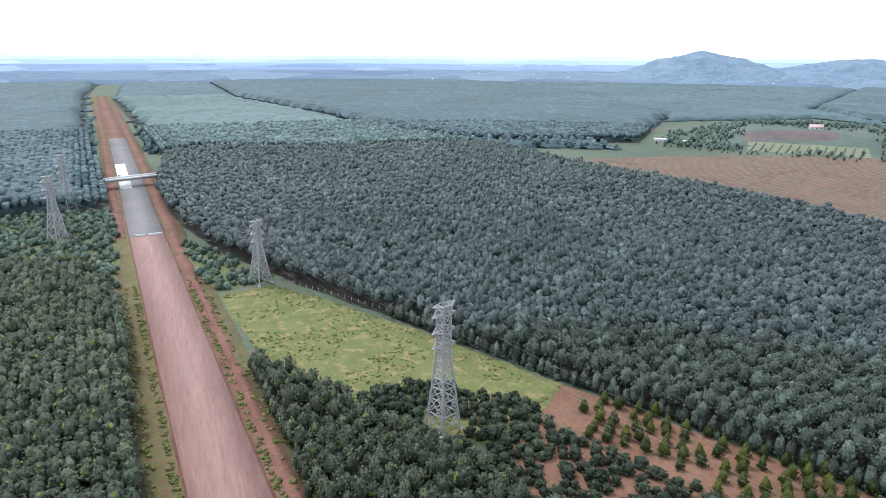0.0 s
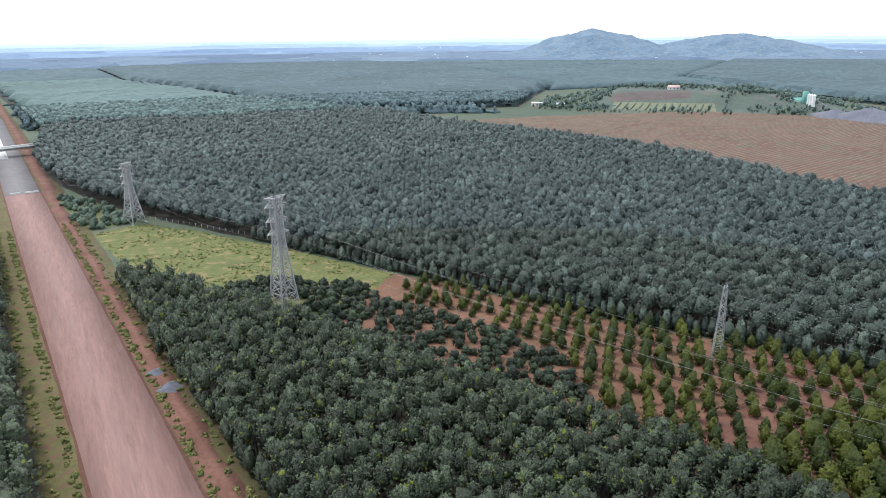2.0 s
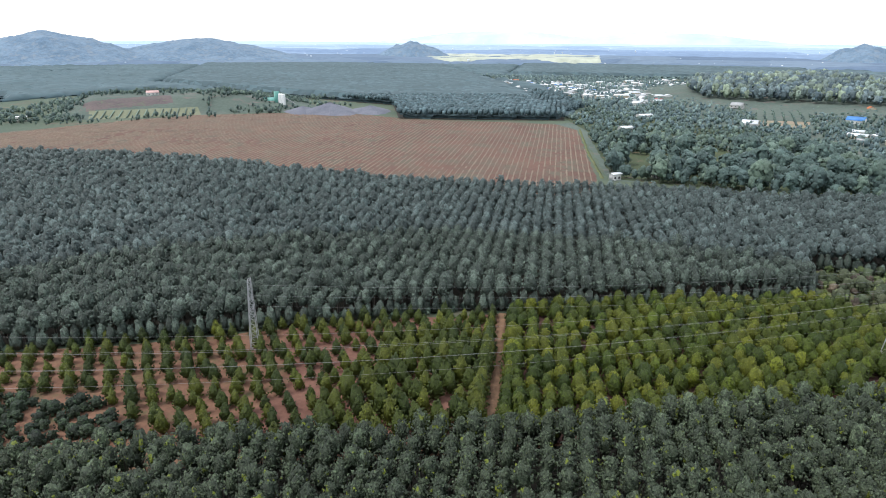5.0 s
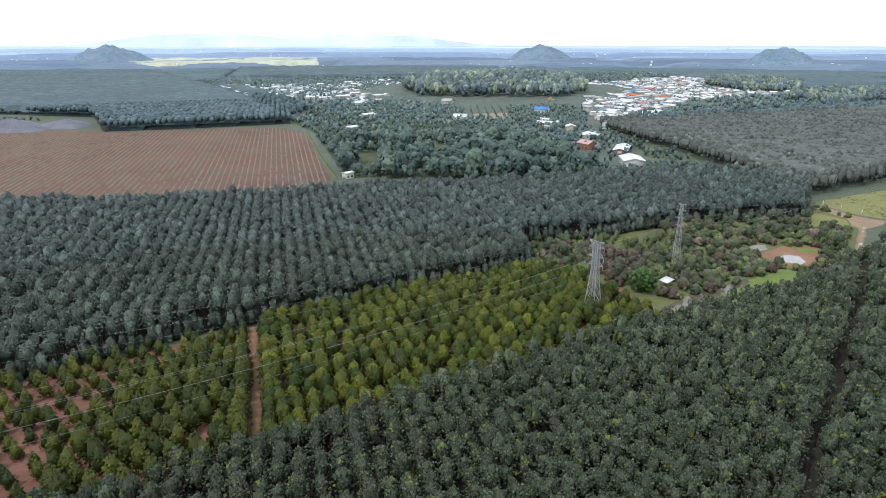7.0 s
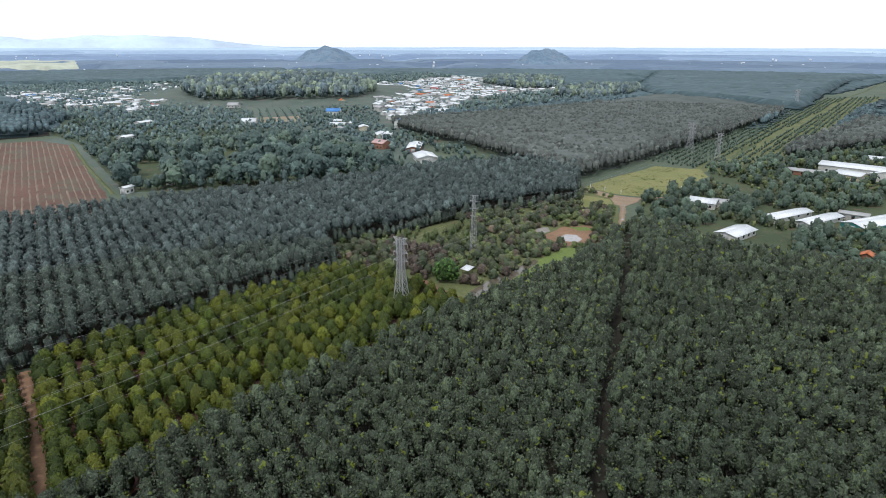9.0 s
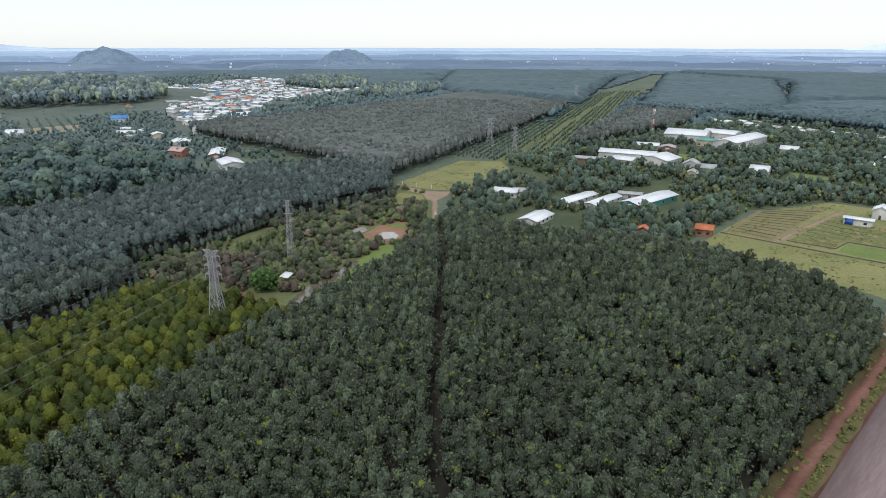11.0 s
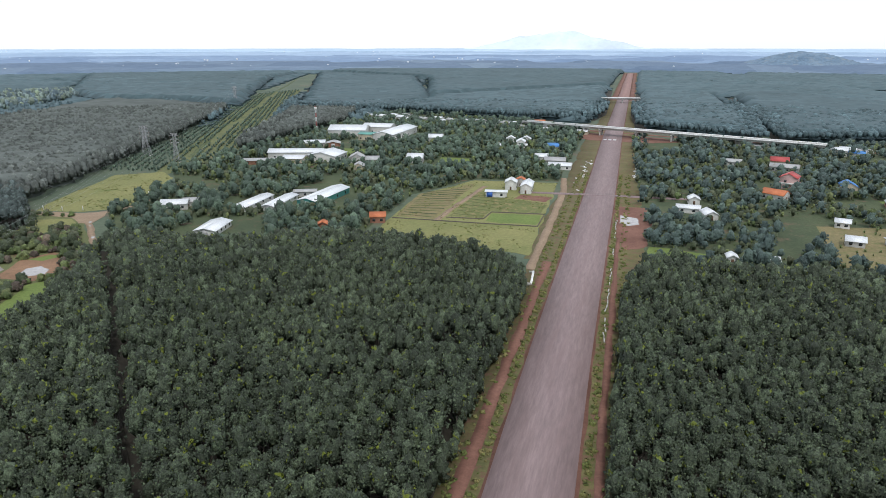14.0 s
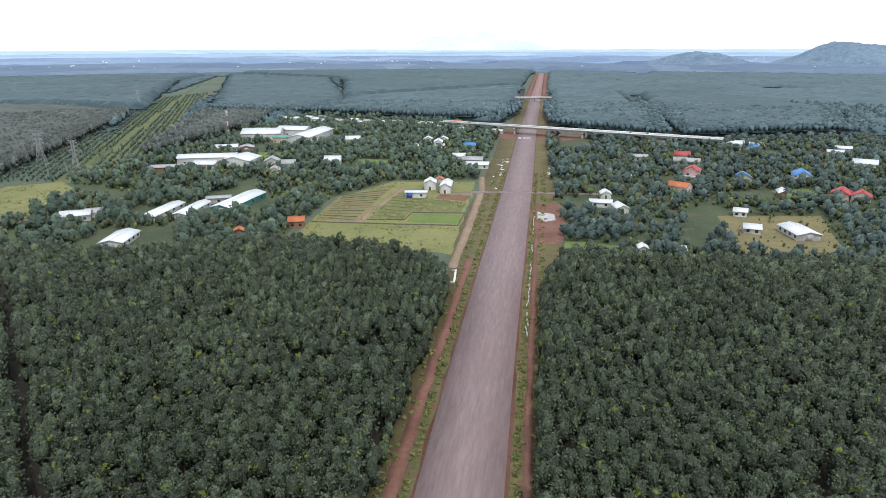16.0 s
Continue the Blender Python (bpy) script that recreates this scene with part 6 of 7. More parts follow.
def house(label, x, y, w, d, h, turn, wall, roof, storeys=1, category="house", group="", big=False):
    """A house: walls, gable roof, door and windows; wide halls get a low roof and a gate."""
    rise = min(w, d) * (0.12 if big else 0.17 if group else 0.26)
    root = tagged(new("shed" if big else "house"), label, category, group)
    if w > d:
        w, d, turn = d, w, turn + 90
    part("wall", mesh_of("wall", wall_shell(w, d, h, rise)), wall, root)
    part("roof", mesh_of("roof", gable(w, d, h, rise, 0.6 if big else 0.5)), roof, root)
    a, b = w / 2, d / 2
    dw, dh = (3.2, 3.0) if big else (1.0, 2.1)
    part("door", mesh_of("door", [box(-dw / 2, dw / 2, -b - 0.06, -b + 0.05, 0, dh)]), "wood_door" if not big else "grey_roof", root)
    win = mesh_of("window", [box(-0.06, 0.06, -0.65, 0.65, -0.6, 0.6)])
    win_y = mesh_of("window", [box(-0.65, 0.65, -0.06, 0.06, -0.6, 0.6)])
    for fl in range(storeys):
        z = 1.5 + fl * 3.1
        for s in (-1, 1):
            count = 1 if group else max(2, min(4, int(d / 4)))
            for k in range(count if not group or s > 0 else 0):
                yy = -b + (k + 0.5) * d / count
                o = part("window", win, "window_glass", root)
                o.location = (s * a, yy, z)
            if (fl or s > 0) and not group:
                o = part("window", win_y, "window_glass", root)
                o.location = (0.3 * s * a, s * b, z)
    if storeys > 1:
        part("balcony", mesh_of("balcony", [box(-a * 0.8, a * 0.8, -b - 1.4, -b, 3.0, 3.2), box(-a * 0.8, a * 0.8, -b - 1.4, -b - 1.3, 3.2, 4.1)]), "white_wall", root)
        part("porch_roof", mesh_of("porch_roof", [box(a, a + 2.2, -b * 0.9, b * 0.9, 3.0, 3.25)]), roof, root)
    root.matrix_basis = pose(x, y, 0, 0, 0, turn)
    return root


for label, *spec in HOUSES:
    house(label, *spec)
for label, *spec in SHEDS:
    house(label, *spec, category="shed", big=True)
thing("blue_panel", mesh_of("blue_panel", [box(-74.9, -71.6, 334.9, 335.1, 0.3, 2.9)]), "blue_wall", "blue sheet panel leaning on a site cabin", "panel")

# Villages: a few house types, repeated with varied size and turn
ROOFS = [("white_roof", "white_wall"), ("white_roof", "cream_wall"), ("grey_roof", "white_wall"), ("grey_roof", "concrete"), ("white_roof", "concrete"), ("red_roof", "white_wall"), ("orange_roof", "cream_wall"), ("blue_roof", "white_wall")]
WORDS = {"white_roof": "white metal roof", "grey_roof": "weathered grey metal roof", "red_roof": "red roof", "orange_roof": "orange tiled roof", "blue_roof": "blue roof"}
masters = []
for k, (rf, wl_) in enumerate(ROOFS):
    o = house("small village house with a " + WORDS[rf], -700 - 14 * k, 330 + 9 * k, 8, 11, 2.9 if k % 3 else 4.6, 30 * k, wl_, rf, 1, group="village houses")
    masters.append(o)
pick_w = np.array([6, 2.2, 3.8, 2.2, 3.4, 0.25, 0.2, 0.25])
pick_w /= pick_w.sum()


FAR_HOUSES = []


def village(poly, row, step, jitter, az, share, single):
    """Houses in uneven rows: the nearest stand singly, those far off are joined."""
    x, y = rows_in(poly, row, step, jitter, radians(az))
    order = np.argsort(np.hypot(x, y))
    for a, b in zip(x[order], y[order]):
        if rng.random() > share:
            continue
        s = rng.uniform(0.7, 1.25)
        turn = az + 90 * rng.integers(0, 4) + rng.normal(0, 8)
        kind = rng.choice(len(masters), p=pick_w)
        if single > 0:
            single -= 1
            c = copy_thing(masters[kind], Matrix.Identity(4))
            c.matrix_basis = pose(a, b, 0, 0, 0, turn) @ Matrix.Diagonal((s, s * rng.uniform(0.8, 1.5), s, 1))
        else:
            FAR_HOUSES.append((a, b, 8 * s, 11 * s * rng.uniform(0.8, 1.5), rng.choice((2.8, 2.8, 4.6)) * s, turn, kind))


village(VILLAGE, 14.0, 12.5, 3.0, 15, 0.9, 190)
village([(-717, 193), (-652, 225), (-540, 215), (-470, 215), (-471, 178), (-540, 182)], 19, 15, 3, 60, 0.6, 40)
village([(-1153, -223), (-1258, -205), (-1252, -34), (-1407, 106), (-1278, 128), (-934, 66), (-843, 27), (-905, -23), (-1011, -111), (-1040, -196)], 16, 14, 4, 20, 0.85, 0)
pieces, slots = [], []
FAR_MATS = ["white_roof", "grey_roof", "red_roof", "orange_roof", "blue_roof", "white_wall", "cream_wall", "concrete"]
for a, b, w_, d_k, h_, turn, kind in FAR_HOUSES:
    rf, wl_ = ROOFS[kind]
    c, s = math.cos(radians(turn)), math.sin(radians(turn))
    for mt, group in ((wl_, wall_shell(w_, d_k, h_, w_ * 0.16)), (rf, gable(w_, d_k, h_, w_ * 0.16))):
        for v, f in group:
            pieces.append((np.stack([a + v[:, 0] * c - v[:, 1] * s, b + v[:, 0] * s + v[:, 1] * c, v[:, 2]], 1), f))
            slots += [FAR_MATS.index(mt)] * len(f)
me = mesh_of("village_houses", pieces)
for mt in FAR_MATS:
    me.materials.append(M[mt])
me.polygons.foreach_set("material_index", np.array(slots, np.int32))
thing("village_houses", me, None, "crowded white-roofed houses of a village far off", "houses", "stuff")
for k in range(46):
    t = rng.uniform(0, 1)
    px, py = (np.interp(t, [0, 0.5, 0.75, 1], v) for v in ((-300, -111, 132, 300), (708, 655, 574, 508)))
    if abs(px - road_x(py)) < 26:
        continue
    c = copy_thing(masters[rng.choice(len(masters), p=pick_w)], Matrix.Identity(4))
    c.matrix_basis = pose(px, py - rng.uniform(4, 26), 0, 0, 0, 72 + rng.normal(0, 6))

# Farm sheds and houses far off
for px, py, w_, d_k in ((-497, -593, 6, 13), (-512, -571, 5, 11), (-557, -967, 14, 50), (-590, -915, 12, 40), (-620, -930, 10, 30), (-774, -1343, 16, 70), (-700, -1250, 14, 50), (-720, 30, 9, 16), (-612, 10, 8, 12), (-560, 55, 8, 16), (-520, 90, 7, 10), (-390, 3, 4, 6), (-404, 28, 4, 6)):
    house("white metal-roofed farm shed in the fields", px, py, w_, d_k, 3.8, 40, "white_wall", "white_roof", category="shed", big=True)
bx = []
for k in range(520):
    a_, r_ = radians(rng.uniform(200, 345) if k < 440 else rng.uniform(345, 388)), rng.uniform(2080, 4500)
    px, py, s_ = r_ * math.sin(a_), r_ * math.cos(a_), rng.uniform(0.9, 3.2)
    foot, k_ = far_rise(r_)
    s_ *= 0.4 + 0.6 * k_
    bx.append(box(px - s_, px + s_, py - s_, py + s_, foot, foot + (9 + rng.uniform(0.3, 1.8)) * k_))
thing("distant_houses", mesh_of("distant_houses", [one_mesh(bx)]), "white_roof", "scattered white houses across the far plain", "houses", "stuff")

# ---- pylons and cables ----


def tube(pts, r):
    """A square bar bent along a line of points."""
    p = np.array(pts, float)
    ring = r * np.array([(1, 1, 0), (-1, 1, 0), (-1, -1, 0), (1, -1, 0)])
    v = (p[:, None] + ring[None]).reshape(-1, 3)
    i, k = np.meshgrid(np.arange(len(p) - 1), np.arange(4), indexing="ij")
    k2 = (k + 1) % 4
    return v, np.stack([i * 4 + k, i * 4 + k2, (i + 1) * 4 + k2, (i + 1) * 4 + k], 2).reshape(-1, 4)


def pylon(x, y, h, turn, base, neck, arms, label, panels=7, leg_r=0.19):
    """A lattice tower: four legs, braced panels, cross-arms with insulators."""
    root = tagged(new("pylon"), label, "pylon", "power line pylons")
    waist = 0.66 * h if arms > 1.5 else 0.8 * h

    def half(z):
        return neck + (base - neck) * max(0.0, 1 - z / waist) ** 1.15

    zs = [0.0]
    step = waist / panels * 1.5
    while zs[-1] < waist - 0.8:
        zs.append(min(waist, zs[-1] + step))
        step = max(step * 0.82, 2.0 * neck)
    while zs[-1] < h - 0.4:
        zs.append(min(h, zs[-1] + 2.0 * neck))
    for sx in (-1, 1):
        for sy in (-1, 1):
            part("leg", mesh_of("leg", [tube([(sx * half(a), sy * half(a), a - (0.1 if a == 0 else 0)) for a in zs], leg_r)]), "steel", root)
            part("footing", mesh_of("footing", [box(sx * half(0) - 0.45, sx * half(0) + 0.45, sy * half(0) - 0.45, sy * half(0) + 0.45, -0.2, 0.35)]), "concrete", root)
    for a, b in zip(zs, zs[1:]):
        p, q, bars = half(a), half(b), []
        r = leg_r * 0.7
        for k in range(4):
            ca, sa = round(math.cos(k * math.pi / 2)), round(math.sin(k * math.pi / 2))
            f = lambda u, v, w: (u * ca - v * sa, u * sa + v * ca, w)
            bars += [beam(f(-p, p, a), f(q, q, b), r, 3), beam(f(p, p, a), f(-q, q, b), r, 3), beam(f(-q, q, b), f(q, q, b), r, 3)]
            if b - a > 4:
                mz = (a + b) / 2
                m_ = half(mz)
                bars += [beam(f(-m_, m_, mz), f(0, (p + q) / 2, mz), r * 0.8, 3), beam(f(m_, m_, mz), f(0, (p + q) / 2, mz), r * 0.8, 3), beam(f(-p, p, a), f(0, m_, a), r * 0.7, 3), beam(f(-m_, m_, mz), f(-q * 0.4, q, b), r * 0.7, 3), beam(f(m_, m_, mz), f(q * 0.4, q, b), r * 0.7, 3)]
        part("lattice_panel", mesh_of("lattice_panel", [one_mesh(bars)]), "steel", root)
    tips = []
    for lev, z in enumerate((h - 0.1, 0.925 * h, 0.8 * h, 0.685 * h)):
        for s in (-1, 1):
            ln = arms * (0.95 if lev == 0 else 1.0)
            tip = (s * ln, 0, z + (0.3 if lev == 0 else 0.0))
            bars = [beam((s * neck, yy, z + dz), tip, leg_r * 0.95, 3) for yy in (-neck, neck) for dz in (0, -1.1 if lev == 0 else 1.1)]
            for u in (0.33, 0.66):
                ex, ey = s * (neck + (ln - neck) * u), neck * (1 - u)
                bars += [beam((ex, -ey, z), (ex, ey, z), leg_r * 0.6, 3), beam((ex, -ey, z), (ex, 0, z + (0.9 if lev else -0.9) * (1 - u)), leg_r * 0.6, 3)]
            part("cross_arm", mesh_of("cross_arm", [one_mesh(bars)]), "steel", root)
            if lev:
                part("insulator", mesh_of("insulator", [beam((tip[0], 0, z), (tip[0], 0, z - 1.3), 0.11, 6)] + [beam((tip[0], 0, z - 0.2 - 0.28 * i), (tip[0], 0, z - 0.26 - 0.28 * i), 0.2, 6) for i in range(4)]), "glass_insulator", root)
            c, n_ = math.cos(radians(turn)), math.sin(radians(turn))
            tips.append((x + tip[0] * c, y + tip[0] * n_, z - (1.3 if lev else 0)))
    root.matrix_basis = pose(x, y, 0, 0, 0, turn)
    return tips


def slender(x, y, h, turn, label):
    """A narrow lattice mast with short arms."""
    root = tagged(new("lattice_mast"), label, "pylon", "")
    b, t = 1.15, 0.4
    zs = list(np.linspace(0, h, 15))
    w = lambda z: t + (b - t) * (1 - z / h)
    for sx in (-1, 1):
        for sy in (-1, 1):
            part("leg", mesh_of("leg", [beam((sx * w(0), sy * w(0), -0.1), (sx * w(h), sy * w(h), h), 0.09, 4)]), "steel", root)
    for a, c in zip(zs, zs[1:]):
        bars = []
        for k in range(4):
            ca, sa = round(math.cos(k * math.pi / 2)), round(math.sin(k * math.pi / 2))
            f = lambda u, v, q: (u * ca - v * sa, u * sa + v * ca, q)
            bars += [beam(f(-w(a), w(a), a), f(w(c), w(c), c), 0.06, 3), beam(f(-w(c), w(c), c), f(w(c), w(c), c), 0.05, 3)]
        part("lattice_panel", mesh_of("lattice_panel", [one_mesh(bars)]), "steel", root)
    tips = []
    for lev, z in enumerate((h, h - 2.2, h - 5.2, h - 8.2)):
        for s in (-1, 1):
            part("cross_arm", mesh_of("cross_arm", [one_mesh([beam((0, yy, z), (s * 1.7, 0, z + 0.1), 0.06, 3) for yy in (-0.4, 0.4)] + [beam((0, 0, z - 0.7), (s * 1.7, 0, z), 0.05, 3)])]), "steel", root)
            c, n_ = math.cos(radians(turn)), math.sin(radians(turn))
            tips.append((x + s * 1.7 * c, y + s * 1.7 * n_, z))
    root.matrix_basis = pose(x, y, 0, 0, 0, turn)
    return tips


PL = "tall galvanised lattice pylon with cross-arms"
t_b = pylon(-54, -183, 35, 18, 3.3, 1.25, 3.9, PL + " by a meadow")
t_a = pylon(-27, -313.5, 27.5, 30, 3.4, 1.1, 3.4, PL + " at the meadow's end")
t_l = pylon(59, -417, 34, 45, 3.6, 1.2, 4.2, PL + " in scrub beside the road")
t_m = pylon(61, -490, 34, 45, 3.6, 1.2, 4.2, PL + " in scrub beside the road")
t_8 = pylon(-172, 74, 23.2, 35, 2.1, 0.8, 2.6, PL + " at the orchard's edge", 6, 0.11)
t_9 = slender(-210, 122, 23.5, 40, "slim steel lattice mast in scrub by a pond")
t_p = slender(-136, -88, 20.5, 20, "slim steel lattice mast among orchard trees")
t_d = pylon(-353, 398, 22, 25, 3.0, 1.0, 3.2, PL + " beside the wood", 6, 0.08)
t_e = pylon(-310, 378, 20.5, 25, 2.0, 0.8, 2.8, PL + " beside the wood", 6, 0.075)
t_f = pylon(-544, 799, 24, 25, 3.0, 1.0, 3.2, PL + " far along the strip", 6, 0.12)


def cable(a, b, sag, r=0.018):
    """A hanging cable between two points."""
    a, b = np.array(a), np.array(b)
    n = 24
    t = np.linspace(0, 1, n + 1)
    p = a + (b - a) * t[:, None]
    p[:, 2] -= 4 * sag * t * (1 - t)
    d = (b - a) / np.linalg.norm(b - a)
    u = np.cross(d, (0, 0, 1))
    u /= np.linalg.norm(u)
    w = np.cross(u, d)
    ang = np.arange(4) * np.pi / 2
    ring = r * (np.cos(ang)[:, None] * u + np.sin(ang)[:, None] * w)
    v = (p[:, None] + ring[None]).reshape(-1, 3)
    i, k = np.meshgrid(np.arange(n), np.arange(4), indexing="ij")
    k2 = (k + 1) % 4
    f = np.stack([i * 4 + k, i * 4 + k2, (i + 1) * 4 + k2, (i + 1) * 4 + k], 2).reshape(-1, 4)
    return thing("cable", mesh_of("cable", [(v, f)]), "wire", "thin grey overhead power cable between pylons", "cable", group="overhead cables")


for p, q, sag in ((t_l, t_a, 3), (t_a, t_b, 3), (t_b, t_8, 7), (t_p, t_9, 4), (t_8, t_d, 7), (t_9, t_e, 7), (t_d, t_f, 8)):
    for a, b in list(zip(p, q))[2::2 if p in (t_p, t_9) else 1]:
        cable(a, b, sag)

# Meadow fence
fence = tagged(new("fence"), "line of white concrete posts with wire round the meadow", "fence")
line = [(-34, -316), (-55, -282), (-79, -241), (-96, -194)]
post = mesh_of("post", [box(-0.09, 0.09, -0.09, 0.09, -0.1, 1.6)])
pts = []
for (x0, y0), (x1, y1) in zip(line, line[1:]):
    m = int(math.hypot(x1 - x0, y1 - y0) / 3.6)
    pts += [(x0 + (x1 - x0) * s / m, y0 + (y1 - y0) * s / m) for s in range(m)]
for px, py in pts:
    o = part("post", post, "concrete", fence)
    o.location = (px, py, 0)
part("wires", mesh_of("wires", [one_mesh([beam((*a, z), (*b, z), 0.012, 3) for a, b in zip(pts, pts[1:]) for z in (0.5, 1.0, 1.45)])]), "wire", fence)

# Pale posts across the pasture
line_posts = tagged(new("post_row"), "row of pale concrete posts across a dry pasture", "posts")
stake = mesh_of("post", [box(-0.12, 0.12, -0.12, 0.12, -0.1, 2.4)])
for px, py in [(-284, 243), (-274, 245), (-264, 248), (-255, 257), (-251, 270), (-256, 286)]:
    o = part("post", stake, "tarp", line_posts)
    o.location = (px, py, 0)

# ---- bridges ----


def bridge(name, a, b, z, width, piers, label, depth=1.3):
    """A flyover: deck, parapets, girders and piers."""
    root = tagged(new(name), label, "bridge")
    a, b = np.array(a, float), np.array(b, float)
    ln = np.linalg.norm(b - a)
    part("deck", mesh_of("deck", [box(0, ln, -width / 2, width / 2, z - 0.3, z)]), "concrete", root)
    for s in (-1, 1):
        part("parapet", mesh_of("parapet", [box(0, ln, s * width / 2 - 0.15, s * width / 2 + 0.15, z, z + 0.95)]), "tarp", root)
    for k in range(4):
        o = (k - 1.5) * width / 4.4
        part("girder", mesh_of("girder", [box(0.2, ln - 0.2, o - 0.3, o + 0.3, z - 0.3 - depth, z - 0.3)]), "concrete", root)
    for t in piers:
        part("pier_cap", mesh_of("pier_cap", [box(t * ln - 0.8, t * ln + 0.8, -width / 2 + 0.3, width / 2 - 0.3, z - 1.4 - depth, z - 0.3 - depth)]), "concrete", root)
        for s in (-1, 1):
            part("pier", mesh_of("pier", [beam((t * ln, s * width / 3.4, -0.2), (t * ln, s * width / 3.4, z - 1.4 - depth), 0.75, 10)]), "concrete", root)
    root.matrix_basis = pose(a[0], a[1], 0, 0, 0, math.degrees(math.atan2(b[1] - a[1], b[0] - a[0])))
    return root


bridge("flyover", (-106, 640), (140, 546), 7.2, 9, (0.12, 0.25, 0.31, 0.44, 0.56, 0.7, 0.85), "long pale concrete flyover across the new road")
bridge("overpass", (-68, 962), (4, 972), 6.6, 8, (0.05, 0.34, 0.66, 0.95), "short pale concrete overpass across the new road")
bridge("overpass", (48, -548), (7, -560), 6.4, 8, (0.06, 0.94), "pale concrete overpass under construction")

# Works on the southern road
thing("cover_sheet", mesh_of("cover_sheet", [box(-4.2, 3.6, -58, 55, 0.0, 0.06)]), "tarp", "white cover sheet laid over half the roadbed", "cover sheet").matrix_basis = pose(34.6, -600, 0.31, 0, 0, 4)
for px, w_ in ((20.5, 5.0), (13, 7.0)):
    thing("barrier", mesh_of("barrier", [box(-w_ / 2, w_ / 2, -0.35, 0.35, 0, 0.35), box(-w_ / 2, w_ / 2, -0.15, 0.15, 0.35, 0.95)]), "tarp", "white concrete barrier across the roadbed", "barrier", group="road barriers").matrix_basis = pose(px, -410.5, 0.33, 0, 0, 4)
for px in (-24, -20, -16):
    thing("barrier", mesh_of("barrier", [box(-1.4, 1.4, -0.35, 0.35, 0, 0.35), box(-1.4, 1.4, -0.15, 0.15, 0.35, 0.95)]), "tarp", "white concrete barrier before the flyover", "barrier", group="road barriers").matrix_basis = pose(px, 577, 0.33)


def roller(x, y, turn):
    """A yellow road roller."""
    root = tagged(new("road_roller"), "yellow road roller parked on the roadbed", "road roller")
    part("body", mesh_of("body", [box(-0.9, 0.9, -2.4, 0.4, 0.7, 1.7), box(-0.7, 0.7, -2.2, -0.9, 1.7, 1.95)]), "machine", root)
    part("cab", mesh_of("cab", [box(-0.75, 0.75, -0.8, 0.5, 1.7, 2.9)]), "window_glass", root)
    part("roof", mesh_of("roof", [box(-0.85, 0.85, -0.95, 0.65, 2.9, 3.02)]), "tarp", root)
    part("drum", mesh_of("drum", [beam((-1.0, 1.6, 0.75), (1.0, 1.6, 0.75), 0.75, 14)]), "steel", root)
    part("yoke", mesh_of("yoke", [box(-1.1, -1.0, 0.3, 1.8, 0.6, 0.95), box(1.0, 1.1, 0.3, 1.8, 0.6, 0.95)]), "machine", root)
    for s in (-1, 1):
        part("tyre", mesh_of("tyre", [beam((s * 0.6, -1.7, 0.7), (s * 1.0, -1.7, 0.7), 0.7, 12)]), "rubber_tyre", root)
    root.matrix_basis = pose(x, y, 0.34, 0, 0, turn)


roller(36, -585, 10)

# Loose heaps beside the road


def heap(name, x, y, r, h, mat, label, category, seed):
    g = np.random.default_rng(seed)
    n = 12
    u, a = np.meshgrid(np.linspace(0, 1, 6), np.arange(n) / n * 2 * np.pi, indexing="ij")
    rad = u * r * (1 + 0.18 * np.sin(3 * a + seed))
    z = h * (1 - u) ** 0.9 * (1 + g.normal(0, 0.06, u.shape)) - 0.05 * u
    q = np.arange(6 * n).reshape(6, n)
    nx = np.roll(q, -1, 1)
    me = mesh_of(name, [(np.stack([x + rad * np.cos(a), y + rad * np.sin(a), z], 2).reshape(-1, 3), np.stack([q[:-1], q[1:], nx[1:], nx[:-1]], 2).reshape(-1, 4))])
    return thing(name, me, mat, label, category)


heap("gravel_heap", -14.5, -150, 3.2, 1.3, "gravel", "dark grey gravel heap on the roadside track", "gravel heap", 1)
heap("gravel_heap", -12.6, -160, 2.4, 0.8, "gravel", "dark grey gravel heap on the roadside track", "gravel heap", 2)
for k, (px, py, r, h) in enumerate(((-672, -310, 34, 11), (-690, -270, 26, 7), (-665, -340, 22, 7))):
    heap("gravel_mound", px, py, r, h, "gravel", "large blue-grey gravel pile at the batching plant", "gravel pile", 5 + k)
rubble = mesh_of("slab", [box(-0.9, 0.9, -0.3, 0.3, 0, 0.22)])
for k in range(46):
    west = k % 2
    px, py = (-30 + rng.normal(0, 1.6), 430 + rng.normal(0, 26)) if west else (4 + rng.normal(0, 1.2), 440 + rng.normal(0, 16))
    o = new("concrete_slab", rubble)
    if not rubble.materials:
        rubble.materials.append(M["tarp"])
    tagged(o, "pale broken concrete slab on the verge", "concrete slab", "concrete rubble on the verge")
    s = rng.uniform(0.6, 1.9)
    o.matrix_basis = pose(px, py, 0.08 + 0.05 * rng.random(), 0, 0, rng.uniform(0, 180)) @ Matrix.Diagonal((s, s, 1, 1))

# Drain kerb stones along the eastern verge and the white marker post by the track
kerb = mesh_of("kerb", [box(-0.18, 0.18, -1.3, 1.3, -0.1, 0.4)])
for k in range(40):
    py = 170 + k * 3.6
    if rng.random() < 0.25:
        continue
    o = new("kerb_stone", kerb)
    if not kerb.materials:
        kerb.materials.append(M["concrete"])
    tagged(o, "short pale concrete kerb stone on the verge", "kerb stone", "kerb stones on the verge")
    o.matrix_basis = pose(float(road_x(py)) + 10.9 + rng.normal(0, 0.15), py, 0.1, 0, 0, rng.normal(0, 4))
